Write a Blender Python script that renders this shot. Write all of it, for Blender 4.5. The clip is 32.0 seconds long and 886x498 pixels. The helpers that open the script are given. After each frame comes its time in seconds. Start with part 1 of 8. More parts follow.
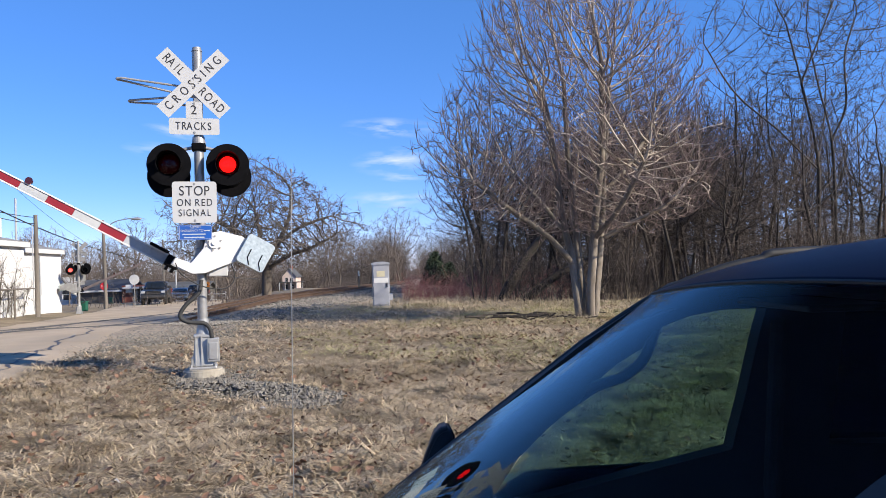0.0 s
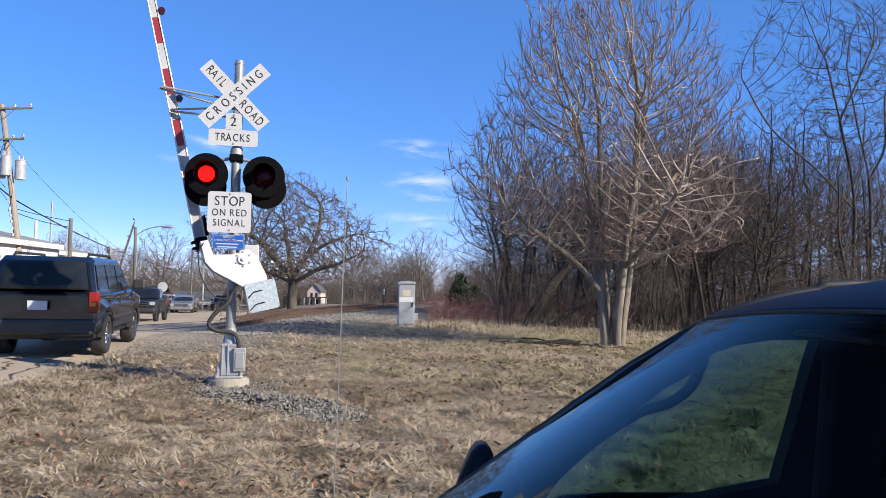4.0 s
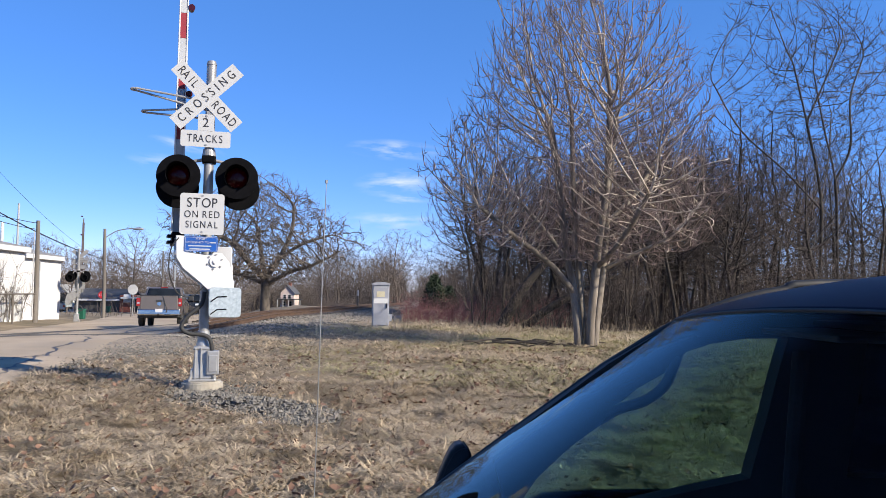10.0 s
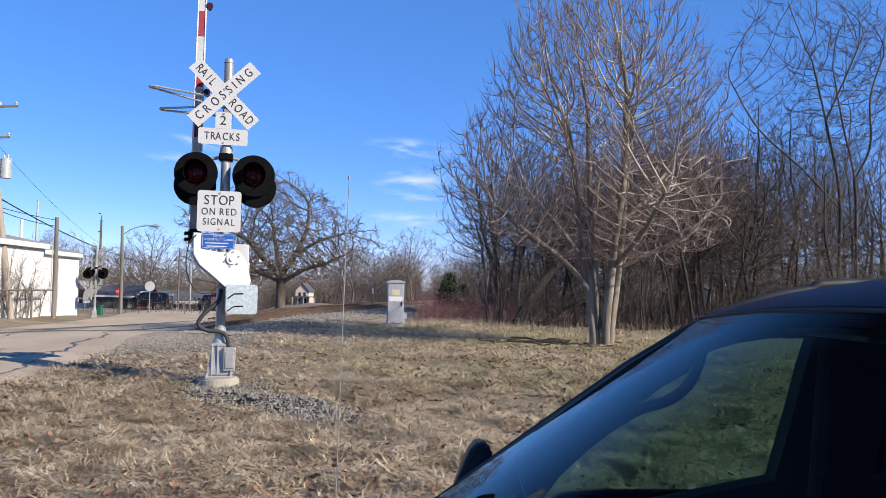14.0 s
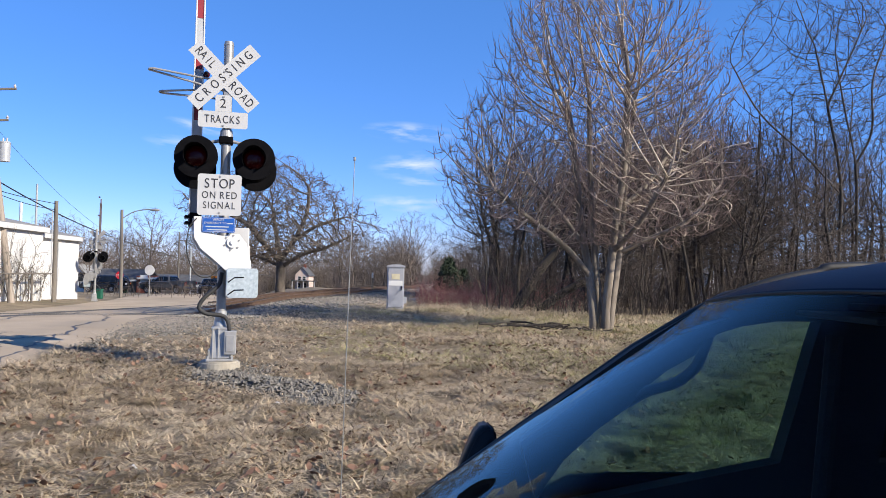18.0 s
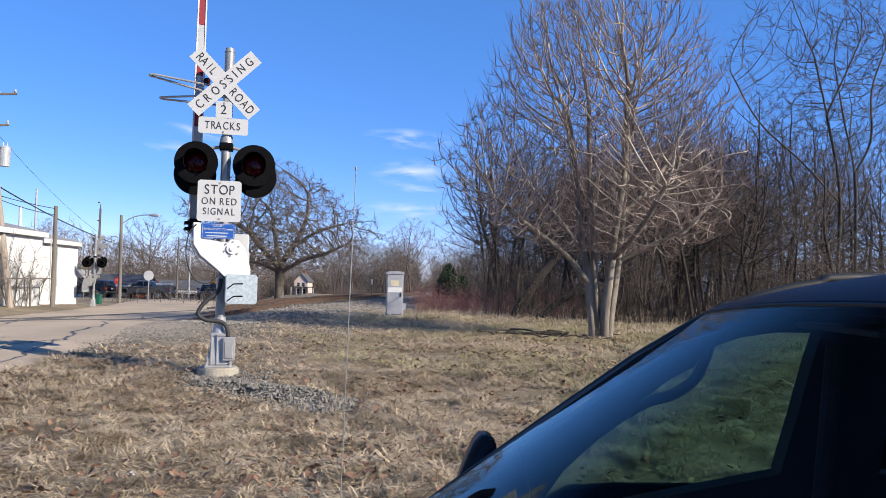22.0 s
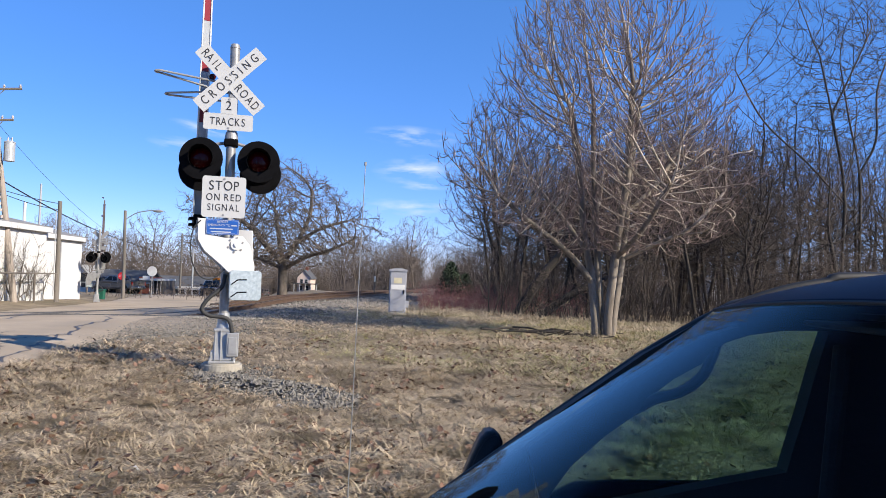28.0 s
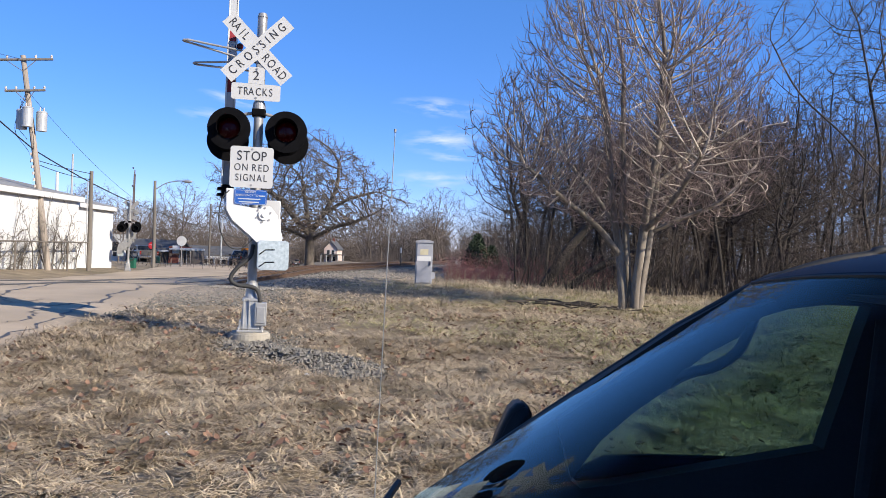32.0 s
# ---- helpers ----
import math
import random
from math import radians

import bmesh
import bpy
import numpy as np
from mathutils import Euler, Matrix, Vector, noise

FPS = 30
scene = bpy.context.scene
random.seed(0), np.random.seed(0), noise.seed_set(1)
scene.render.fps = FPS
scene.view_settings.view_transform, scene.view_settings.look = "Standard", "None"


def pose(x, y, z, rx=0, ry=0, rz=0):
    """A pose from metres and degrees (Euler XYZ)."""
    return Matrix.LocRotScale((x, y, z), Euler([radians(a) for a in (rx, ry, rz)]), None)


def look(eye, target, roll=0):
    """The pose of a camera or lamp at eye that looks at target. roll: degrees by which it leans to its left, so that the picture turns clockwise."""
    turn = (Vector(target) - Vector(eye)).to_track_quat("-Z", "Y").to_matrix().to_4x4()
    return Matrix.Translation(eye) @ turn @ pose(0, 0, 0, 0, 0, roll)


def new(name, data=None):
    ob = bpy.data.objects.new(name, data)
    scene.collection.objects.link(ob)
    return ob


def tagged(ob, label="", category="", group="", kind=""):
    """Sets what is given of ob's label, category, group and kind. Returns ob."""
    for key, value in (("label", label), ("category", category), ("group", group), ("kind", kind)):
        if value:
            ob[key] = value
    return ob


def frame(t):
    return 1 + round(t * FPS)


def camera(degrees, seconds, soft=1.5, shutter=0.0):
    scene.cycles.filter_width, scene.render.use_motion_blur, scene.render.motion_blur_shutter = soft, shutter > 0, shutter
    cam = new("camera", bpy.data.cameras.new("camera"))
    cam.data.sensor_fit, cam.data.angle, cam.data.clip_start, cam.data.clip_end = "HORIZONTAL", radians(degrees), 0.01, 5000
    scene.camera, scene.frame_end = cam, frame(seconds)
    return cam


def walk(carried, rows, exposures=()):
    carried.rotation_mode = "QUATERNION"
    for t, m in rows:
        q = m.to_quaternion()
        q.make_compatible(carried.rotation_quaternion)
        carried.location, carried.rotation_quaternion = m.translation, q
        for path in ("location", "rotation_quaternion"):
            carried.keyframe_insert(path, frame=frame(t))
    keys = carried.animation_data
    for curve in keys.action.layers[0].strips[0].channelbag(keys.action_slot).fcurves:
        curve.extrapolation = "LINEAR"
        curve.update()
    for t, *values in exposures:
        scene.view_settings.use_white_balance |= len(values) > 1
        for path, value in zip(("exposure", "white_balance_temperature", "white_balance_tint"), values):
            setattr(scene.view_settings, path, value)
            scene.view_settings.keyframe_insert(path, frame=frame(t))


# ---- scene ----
PATH = [
    (0, (0.105, -0.019, 1.684), (0.266, 9.977, 1.924), -1.70),
    (0.5, (0.095, -0.009, 1.680), (0.230, 9.987, 1.922), -1.60),
    (1, (0.072, -0.053, 1.679), (0.124, 9.939, 2.079), -0.57),
    (1.5, (0.044, -0.036, 1.681), (0.070, 9.954, 2.143), 0.71),
    (2, (0.063, -0.038, 1.672), (0.056, 9.947, 2.225), -0.68),
    (2.5, (0.055, -0.029, 1.670), (0.005, 9.951, 2.307), -0.53),
    (3, (0.046, -0.023, 1.666), (-0.070, 9.956, 2.295), 0.17),
    (3.5, (0.044, -0.011, 1.663), (-0.123, 9.972, 2.230), 1.12),
    (5.5, (0.044, -0.051, 1.671), (-0.182, 9.936, 2.133), 0.88),
    (6, (0.049, -0.054, 1.672), (-0.258, 9.934, 2.035), 0.01),
    (6.5, (0.045, -0.048, 1.672), (-0.053, 9.938, 2.176), 0.22),
    (7, (0.051, -0.055, 1.668), (0.118, 9.932, 2.190), 0.46),
    (7.5, (0.048, -0.039, 1.666), (0.197, 9.951, 2.081), 0.54),
    (8, (0.041, -0.033, 1.667), (0.290, 9.955, 2.091), 0.65),
    (8.5, (0.039, -0.036, 1.668), (0.267, 9.949, 2.152), 0.90),
    (9, (0.041, -0.038, 1.657), (0.237, 9.949, 2.140), 0.38),
    (9.5, (0.034, -0.037, 1.666), (0.116, 9.953, 2.099), 0.53),
    (10, (0.033, -0.036, 1.666), (0.199, 9.948, 2.212), 0.79),
    (10.5, (0.023, -0.025, 1.664), (0.233, 9.957, 2.223), 1.16),
    (11, (0.020, -0.026, 1.662), (0.205, 9.954, 2.261), 1.34),
    (11.5, (0.013, -0.025, 1.664), (0.079, 9.959, 2.221), 1.57),
    (12, (0.009, -0.021, 1.663), (-0.007, 9.968, 2.125), 1.75),
    (12.5, (0.012, -0.023, 1.663), (-0.043, 9.964, 2.169), 1.80),
    (13, (0.014, -0.028, 1.662), (0.004, 9.957, 2.221), 1.41),
    (13.5, (0.013, -0.033, 1.664), (0.020, 9.953, 2.193), 1.29),
    (14, (0.014, -0.027, 1.663), (-0.008, 9.959, 2.186), 1.11),
    (14.5, (0.012, -0.030, 1.660), (-0.014, 9.957, 2.164), 1.00),
    (16.5, (0.010, -0.025, 1.659), (0.096, 9.961, 2.186), 0.77),
    (17, (0.003, -0.020, 1.658), (0.077, 9.970, 2.102), 0.97),
    (17.5, (0.003, -0.016, 1.658), (-0.004, 9.978, 2.018), 1.17),
    (18, (-0.001, -0.013, 1.657), (-0.015, 9.982, 1.979), 1.22),
    (18.5, (-0.000, -0.019, 1.658), (-0.045, 9.976, 1.966), 1.04),
    (19, (0.000, -0.009, 1.652), (-0.062, 9.987, 1.899), 1.05),
    (19.5, (-0.002, -0.015, 1.660), (-0.163, 9.983, 1.802), 1.74),
    (20, (-0.005, -0.024, 1.664), (-0.168, 9.970, 1.987), 1.85),
    (20.5, (-0.002, -0.020, 1.662), (-0.124, 9.970, 2.090), 1.70),
    (21, (-0.008, -0.016, 1.662), (-0.063, 9.981, 1.912), 1.79),
    (21.5, (-0.000, -0.020, 1.664), (-0.046, 9.974, 2.024), 1.52),
    (22, (-0.005, -0.015, 1.664), (-0.011, 9.976, 2.073), 1.49),
    (22.5, (-0.004, -0.019, 1.662), (0.020, 9.971, 2.098), 1.41),
    (23, (0.005, -0.014, 1.660), (0.024, 9.978, 2.053), 0.40),
    (23.5, (0.003, -0.020, 1.661), (0.051, 9.973, 2.014), 0.16),
    (24, (-0.008, -0.015, 1.662), (-0.005, 9.978, 2.028), 0.45),
    (24.5, (-0.012, -0.019, 1.659), (-0.116, 9.972, 2.057), 0.79),
    (25, (-0.009, -0.018, 1.659), (-0.162, 9.974, 2.038), 0.93),
    (25.5, (-0.008, -0.012, 1.656), (-0.178, 9.981, 1.989), 1.12),
    (27.5, (-0.015, -0.005, 1.657), (-0.041, 9.987, 2.043), 1.43),
    (28, (-0.018, -0.018, 1.659), (-0.062, 9.975, 2.038), 1.89),
    (28.5, (-0.011, -0.010, 1.660), (-0.071, 9.984, 2.002), 1.98),
    (29, (-0.021, -0.016, 1.660), (-0.076, 9.977, 2.029), 2.12),
    (29.5, (-0.018, -0.009, 1.658), (-0.103, 9.983, 2.048), 2.25),
    (30, (-0.022, -0.008, 1.656), (-0.105, 9.985, 2.015), 2.31),
    (30.5, (-0.023, 0.001, 1.648), (-0.193, 9.998, 1.849), 2.14),
    (31, (-0.021, 0.010, 1.653), (-0.160, 10.009, 1.728), 2.10),
    (31.5, (-0.032, 0.014, 1.649), (-0.299, 10.011, 1.703), 2.27),
    (32, (-0.028, 0.016, 1.654), (-0.398, 10.009, 1.655), 2.32),
]
cam = camera(59.8, 32.0, soft=0.8)
walk(cam, [(t, look(eye, target, roll)) for t, eye, target, roll in PATH])

# ---- light ----
SUN_AZ, SUN_EL = 119.0, 28.5      # degrees clockwise from +y, and above the horizon
world = bpy.data.worlds.new("world")
scene.world = world
world.use_nodes = True
wn = world.node_tree
sky = wn.nodes.new("ShaderNodeTexSky")
sky.sky_type, sky.sun_disc = "NISHITA", False
sky.sun_elevation, sky.sun_rotation = radians(SUN_EL), radians(SUN_AZ)
sky.altitude, sky.air_density, sky.dust_density, sky.ozone_density = 2600, 1.0, 0.0, 4.0
wn.nodes["Background"].inputs[1].default_value = 0.093
vivid = wn.nodes.new("ShaderNodeHueSaturation")
vivid.inputs["Saturation"].default_value = 1.22
tone = wn.nodes.new("ShaderNodeMix")
tone.data_type, tone.blend_type = "RGBA", "MULTIPLY"
tone.inputs[0].default_value = 1.0
tone.inputs[7].default_value = (1.2, 1.0, 1.2, 1)
wn.links.new(sky.outputs[0], vivid.inputs["Color"])
wn.links.new(vivid.outputs[0], tone.inputs[6])
even = wn.nodes.new("ShaderNodeMix")          # a constant blue mixed in flattens the sky's gradient
even.data_type = "RGBA"
even.inputs[0].default_value = 0.35
even.inputs[7].default_value = (0.84, 2.3, 5.7, 1)
wn.links.new(tone.outputs[2], even.inputs[6])
wn.links.new(even.outputs[2], wn.nodes["Background"].inputs[0])

sun = new("sun", bpy.data.lights.new("sun", "SUN"))
sun.data.energy, sun.data.angle, sun.data.color = 5.0, radians(0.55), (1.0, 0.90, 0.76)
a, e = radians(SUN_AZ), radians(SUN_EL)
sun.matrix_world = look((40 * math.sin(a) * math.cos(e), 40 * math.cos(a) * math.cos(e), 40 * math.sin(e)), (0, 0, 0))
scene.view_settings.exposure = 0.90


# ---- helpers of the scene ----
def material(name, c1, c2, scale=6.0, rough=0.7, metal=0.0, bump=0.3, detail=60.0, per=0.0, spec=None, dist=0.01, stretch=(1, 1, 1), dirt=None):
    """Base colour between c1 and c2 by noise at two scales, fine relief; per: variation from object to object; dirt: a stain colour."""
    m = bpy.data.materials.new(name)
    m.use_nodes = True
    n, l = m.node_tree.nodes, m.node_tree.links
    b = n["Principled BSDF"]
    co = n.new("ShaderNodeTexCoord")
    mp = n.new("ShaderNodeMapping")
    mp.inputs["Scale"].default_value = stretch
    l.new(co.outputs["Object"], mp.inputs[0])
    n1, n2 = n.new("ShaderNodeTexNoise"), n.new("ShaderNodeTexNoise")
    n1.inputs["Scale"].default_value, n1.inputs["Detail"].default_value = scale, 5
    n2.inputs["Scale"].default_value, n2.inputs["Detail"].default_value = detail, 3
    for k in (n1, n2):
        l.new(mp.outputs[0], k.inputs["Vector"])
    add = n.new("ShaderNodeMath")
    add.operation = "MULTIPLY_ADD"
    l.new(n2.outputs[0], add.inputs[0])
    add.inputs[1].default_value = 0.45
    l.new(n1.outputs[0], add.inputs[2])
    ramp = n.new("ShaderNodeValToRGB")
    ramp.color_ramp.elements[0].position, ramp.color_ramp.elements[1].position = 0.45, 0.98
    ramp.color_ramp.elements[0].color, ramp.color_ramp.elements[1].color = (*c1, 1), (*c2, 1)
    l.new(add.outputs[0], ramp.inputs[0])
    out = ramp.outputs[0]
    if dirt:
        n3 = n.new("ShaderNodeTexNoise")
        n3.inputs["Scale"].default_value, n3.inputs["Detail"].default_value = scale * 0.35, 8
        l.new(mp.outputs[0], n3.inputs["Vector"])
        r3 = n.new("ShaderNodeValToRGB")
        r3.color_ramp.elements[0].position, r3.color_ramp.elements[1].position = 0.52, 0.72
        l.new(n3.outputs[0], r3.inputs[0])
        mx = n.new("ShaderNodeMix")
        mx.data_type = "RGBA"
        l.new(r3.outputs[0], mx.inputs[0])
        l.new(out, mx.inputs[6])
        mx.inputs[7].default_value = (*dirt, 1)
        out = mx.outputs[2]
    if per:
        oi = n.new("ShaderNodeObjectInfo")
        gm = n.new("ShaderNodeNewGeometry")
        sm = n.new("ShaderNodeMath")
        sm.operation = "ADD"
        l.new(oi.outputs["Random"], sm.inputs[0])
        l.new(gm.outputs["Random Per Island"], sm.inputs[1])
        mr = n.new("ShaderNodeMapRange")
        mr.inputs[2].default_value, mr.inputs[3].default_value, mr.inputs[4].default_value = 2.0, 1 - per, 1 + per
        l.new(sm.outputs[0], mr.inputs[0])
        hs = n.new("ShaderNodeHueSaturation")
        l.new(out, hs.inputs["Color"])
        l.new(mr.outputs[0], hs.inputs["Value"])
        out = hs.outputs[0]
    l.new(out, b.inputs["Base Color"])
    b.inputs["Roughness"].default_value, b.inputs["Metallic"].default_value = rough, metal
    if spec is not None:
        b.inputs["Specular IOR Level"].default_value = spec
    if bump:
        bp = n.new("ShaderNodeBump")
        bp.inputs["Strength"].default_value, bp.inputs["Distance"].default_value = bump, dist
        l.new(add.outputs[0], bp.inputs["Height"])
        l.new(bp.outputs[0], b.inputs["Normal"])
    return m


def gloss_paint(name, c, rough=0.25, coat=0.6, metal=0.0, dirt=0.15):
    m = material(name, tuple(v * 0.85 for v in c), c, 2.0, rough, metal, 0.03, 90, dist=0.002)
    m.node_tree.nodes["Principled BSDF"].inputs["Coat Weight"].default_value = coat
    m.node_tree.nodes["Principled BSDF"].inputs["Coat Roughness"].default_value = 0.05
    return m


def glow(name, c, strength):
    m = bpy.data.materials.new(name)
    m.use_nodes = True
    b = m.node_tree.nodes["Principled BSDF"]
    b.inputs["Base Color"].default_value = (*c, 1)
    b.inputs["Emission Color"].default_value = (*c, 1)
    b.inputs["Emission Strength"].default_value = strength
    return m


def clear_glass(name, tint, rough=0.0, weight=1.0, ior=1.5, steep=None):
    """A thin pane: tinted see-through with the gloss of glass; steep: (from, to, most) for a gloss that gathers at slanting angles."""
    m = bpy.data.materials.new(name)
    m.use_nodes = True
    n, l = m.node_tree.nodes, m.node_tree.links
    n.remove(n["Principled BSDF"])
    tr, gl, fr, mx = n.new("ShaderNodeBsdfTransparent"), n.new("ShaderNodeBsdfGlossy"), n.new("ShaderNodeFresnel"), n.new("ShaderNodeMixShader")
    tr.inputs[0].default_value = (*tint, 1)
    gl.inputs["Roughness"].default_value = rough
    gl.inputs["Color"].default_value = (weight * 0.82, weight * 0.97, weight, 1)
    fr.inputs[0].default_value = ior
    gloss = fr.outputs[0]
    if steep:
        mr = n.new("ShaderNodeMapRange")
        mr.inputs[1].default_value, mr.inputs[2].default_value, mr.inputs[3].default_value, mr.inputs[4].default_value = steep[0], steep[1], 0.006, steep[2]
        l.new(gloss, mr.inputs[0])
        gloss = mr.outputs[0]
    l.new(gloss, mx.inputs[0])
    l.new(tr.outputs[0], mx.inputs[1])
    l.new(gl.outputs[0], mx.inputs[2])
    l.new(mx.outputs[0], n["Material Output"].inputs[0])
    return m


def mesh_from(name, verts, faces, mat=None, smooth=False):
    me = bpy.data.meshes.new(name)
    me.from_pydata(verts, [], faces)
    if mat:
        me.materials.append(mat)
    if smooth:
        me.polygons.foreach_set("use_smooth", [True] * len(me.polygons))
    me.update()
    return me


def part(name, bm, mat, parent=None, label="", m=None, smooth=False):
    """Links a bmesh (or a ready mesh) as one mesh object under a thing or a part."""
    if isinstance(bm, bmesh.types.BMesh):
        me = bpy.data.meshes.new(name)
        bm.to_mesh(me)
        bm.free()
        if mat:
            me.materials.append(mat)
        if smooth:
            me.polygons.foreach_set("use_smooth", [True] * len(me.polygons))
    else:
        me = bm
    ob = new(name, me)
    if parent:
        ob.parent = parent
    if m is not None:
        ob.matrix_basis = m
    if label:
        tagged(ob, label)
    return ob


def empty(name, m, label, category, group="", kind=""):
    ob = new(name)
    ob.empty_display_size = 0.2
    ob.matrix_basis = m
    return tagged(ob, label, category, group, kind)


def box(bm, x0, x1, y0, y1, z0, z1, bevel=0.0, m=None, seg=2):
    """A box with rounded edges added to bm."""
    r = bmesh.ops.create_cube(bm, size=1)
    vs = r["verts"]
    bmesh.ops.scale(bm, vec=(x1 - x0, y1 - y0, z1 - z0), verts=vs)
    bmesh.ops.translate(bm, vec=((x0 + x1) / 2, (y0 + y1) / 2, (z0 + z1) / 2), verts=vs)
    es = list({ed for v in vs for ed in v.link_edges})
    if m is not None:
        bmesh.ops.transform(bm, matrix=m, verts=vs)
    if bevel:
        bmesh.ops.bevel(bm, geom=es, offset=bevel, segments=seg, affect="EDGES", profile=0.5)
    return bm


def slab(x0, x1, y0, y1, z0, z1, bevel=0.004, m=None):
    return box(bmesh.new(), x0, x1, y0, y1, z0, z1, bevel, m)


def cyl(bm, p, q, r, r2=None, n=16, caps=True):
    """A cylinder or cone from p to q added to bm."""
    p, q = Vector(p), Vector(q)
    r2 = r if r2 is None else r2
    m = Matrix.Translation((p + q) / 2) @ (q - p).to_track_quat("Z", "Y").to_matrix().to_4x4()
    bmesh.ops.create_cone(bm, cap_ends=caps, segments=n, radius1=r, radius2=r2, depth=(q - p).length, matrix=m)
    return bm


def plate(outline, y0, y1, holes=(), bevel=0.0):
    """A flat plate from an outline in x, z with its thickness along y; holes are outlines too."""
    bm = bmesh.new()
    loops = [outline, *holes]
    for o in loops:
        vs = [bm.verts.new((x, y0, z)) for x, z in o]
        for i in range(len(vs)):
            bm.edges.new((vs[i], vs[(i + 1) % len(vs)]))
    if holes:
        bmesh.ops.triangle_fill(bm, use_beauty=True, edges=bm.edges[:])
    else:
        bm.faces.new(bm.verts[:])
    r = bmesh.ops.extrude_face_region(bm, geom=bm.faces[:])
    bmesh.ops.translate(bm, vec=(0, y1 - y0, 0), verts=[v for v in r["geom"] if isinstance(v, bmesh.types.BMVert)])
    bmesh.ops.recalc_face_normals(bm, faces=bm.faces[:])
    if bevel:
        es = [ed for ed in bm.edges if len(ed.link_faces) == 2 and ed.calc_face_angle(0) > 0.9 and abs(ed.verts[0].co.y - ed.verts[1].co.y) < 1e-6]
        bmesh.ops.bevel(bm, geom=es, offset=bevel, segments=1, affect="EDGES")
    return bm


def tube(points, r, n=8, ends=True):
    """A bent tube through points as a bmesh; r: one radius or one for each point."""
    bm = bmesh.new()
    pts = [Vector(p) for p in points]
    rings = []
    side = None
    for i, p in enumerate(pts):
        d = (pts[min(i + 1, len(pts) - 1)] - pts[max(i - 1, 0)]).normalized()
        if side is None:
            side = d.orthogonal().normalized()
        side = (side - d * side.dot(d)).normalized()
        up = d.cross(side)
        rr = r[i] if isinstance(r, (list, tuple)) else r
        rings.append([bm.verts.new(p + (side * math.cos(k * 2 * math.pi / n) + up * math.sin(k * 2 * math.pi / n)) * rr) for k in range(n)])
    for a, b in zip(rings, rings[1:]):
        for k in range(n):
            bm.faces.new((a[k], a[(k + 1) % n], b[(k + 1) % n], b[k]))
    if ends:
        bm.faces.new(rings[0][::-1])
        bm.faces.new(rings[-1])
    return bm


def curve_points(ctrl, steps=6):
    """A smooth line (Catmull-Rom) through control points."""
    c = [Vector(p) for p in ctrl]
    c = [c[0] * 2 - c[1], *c, c[-1] * 2 - c[-2]]
    out = []
    for i in range(1, len(c) - 2):
        for k in range(steps):
            t = k / steps
            out.append(0.5 * ((2 * c[i]) + (c[i + 1] - c[i - 1]) * t + (2 * c[i - 1] - 5 * c[i] + 4 * c[i + 1] - c[i + 2]) * t * t + (3 * c[i] - c[i - 1] - 3 * c[i + 1] + c[i + 2]) * t ** 3))
    out.append(c[-2])
    return out


def text_mesh(body, size, mat, depth=0.0015, squeeze=1.0):
    """Letters as a mesh lying in x, z and facing -y, centred."""
    cu = bpy.data.curves.new("letters", "FONT")
    cu.body, cu.size, cu.extrude, cu.align_x, cu.align_y = body, size, depth, "CENTER", "CENTER"
    ob = bpy.data.objects.new("letters", cu)
    scene.collection.objects.link(ob)
    bpy.context.view_layer.update()
    me = bpy.data.meshes.new_from_object(ob.evaluated_get(bpy.context.evaluated_depsgraph_get()))
    bpy.data.objects.remove(ob)
    bpy.data.curves.remove(cu)
    me.transform(Matrix.Rotation(radians(90), 4, "X") @ Matrix.Diagonal((squeeze, 1, 1, 1)))
    # one mesh for each letter
    bm = bmesh.new()
    bm.from_mesh(me)
    bpy.data.meshes.remove(me)
    bmesh.ops.remove_doubles(bm, verts=bm.verts[:], dist=1e-6)
    left, out = set(bm.faces), []
    while left:
        stack, seen = [left.pop()], []
        while stack:
            f = stack.pop()
            seen.append(f)
            for ed in f.edges:
                for g in ed.link_faces:
                    if g in left:
                        left.remove(g)
                        stack.append(g)
        index, faces = {}, []
        for f in seen:
            faces.append([index.setdefault(v, len(index)) for v in f.verts])
        out.append(mesh_from("letter", [tuple(v.co) for v in index], faces, mat))
    bm.free()
    out.sort(key=lambda m: min(v.co.x for v in m.vertices))
    return out


def ss(a, b, v):
    v = np.clip((v - a) / (b - a), 0, 1)
    return v * v * (3 - 2 * v)


def rough_noise(x, y, seed=0.0):
    """Smooth lattice noise for whole arrays, about -0.6 to 0.6."""
    x, y = np.asarray(x, float), np.asarray(y, float)
    xi, yi = np.floor(x), np.floor(y)
    fx, fy = x - xi, y - yi
    fx, fy = fx * fx * (3 - 2 * fx), fy * fy * (3 - 2 * fy)

    def at(a, b):
        h = np.sin(a * 127.1 + b * 311.7 + seed * 74.7) * 43758.5453
        return (h - np.floor(h)) * 1.2 - 0.6
    low = at(xi, yi) * (1 - fx) + at(xi + 1, yi) * fx
    high_row = at(xi, yi + 1) * (1 - fx) + at(xi + 1, yi + 1) * fx
    return low * (1 - fy) + high_row * fy


# ---- the lie of the land ----
def track_x(y):
    """The middle of the nearer track for a given y."""
    return -3.2 - 14 * np.exp(-(y - 5) / 24) - 0.012 * np.maximum(0, y - 100)


ROAD_AZ = radians(13.5)


def road_v(x, y):
    """Distance to the right of the road's middle line."""
    return (x + 11.6) * math.cos(ROAD_AZ) + (y - 24.4) * math.sin(ROAD_AZ)


def road_s(x, y):
    return -(x + 11.6) * math.sin(ROAD_AZ) + (y - 24.4) * math.cos(ROAD_AZ)


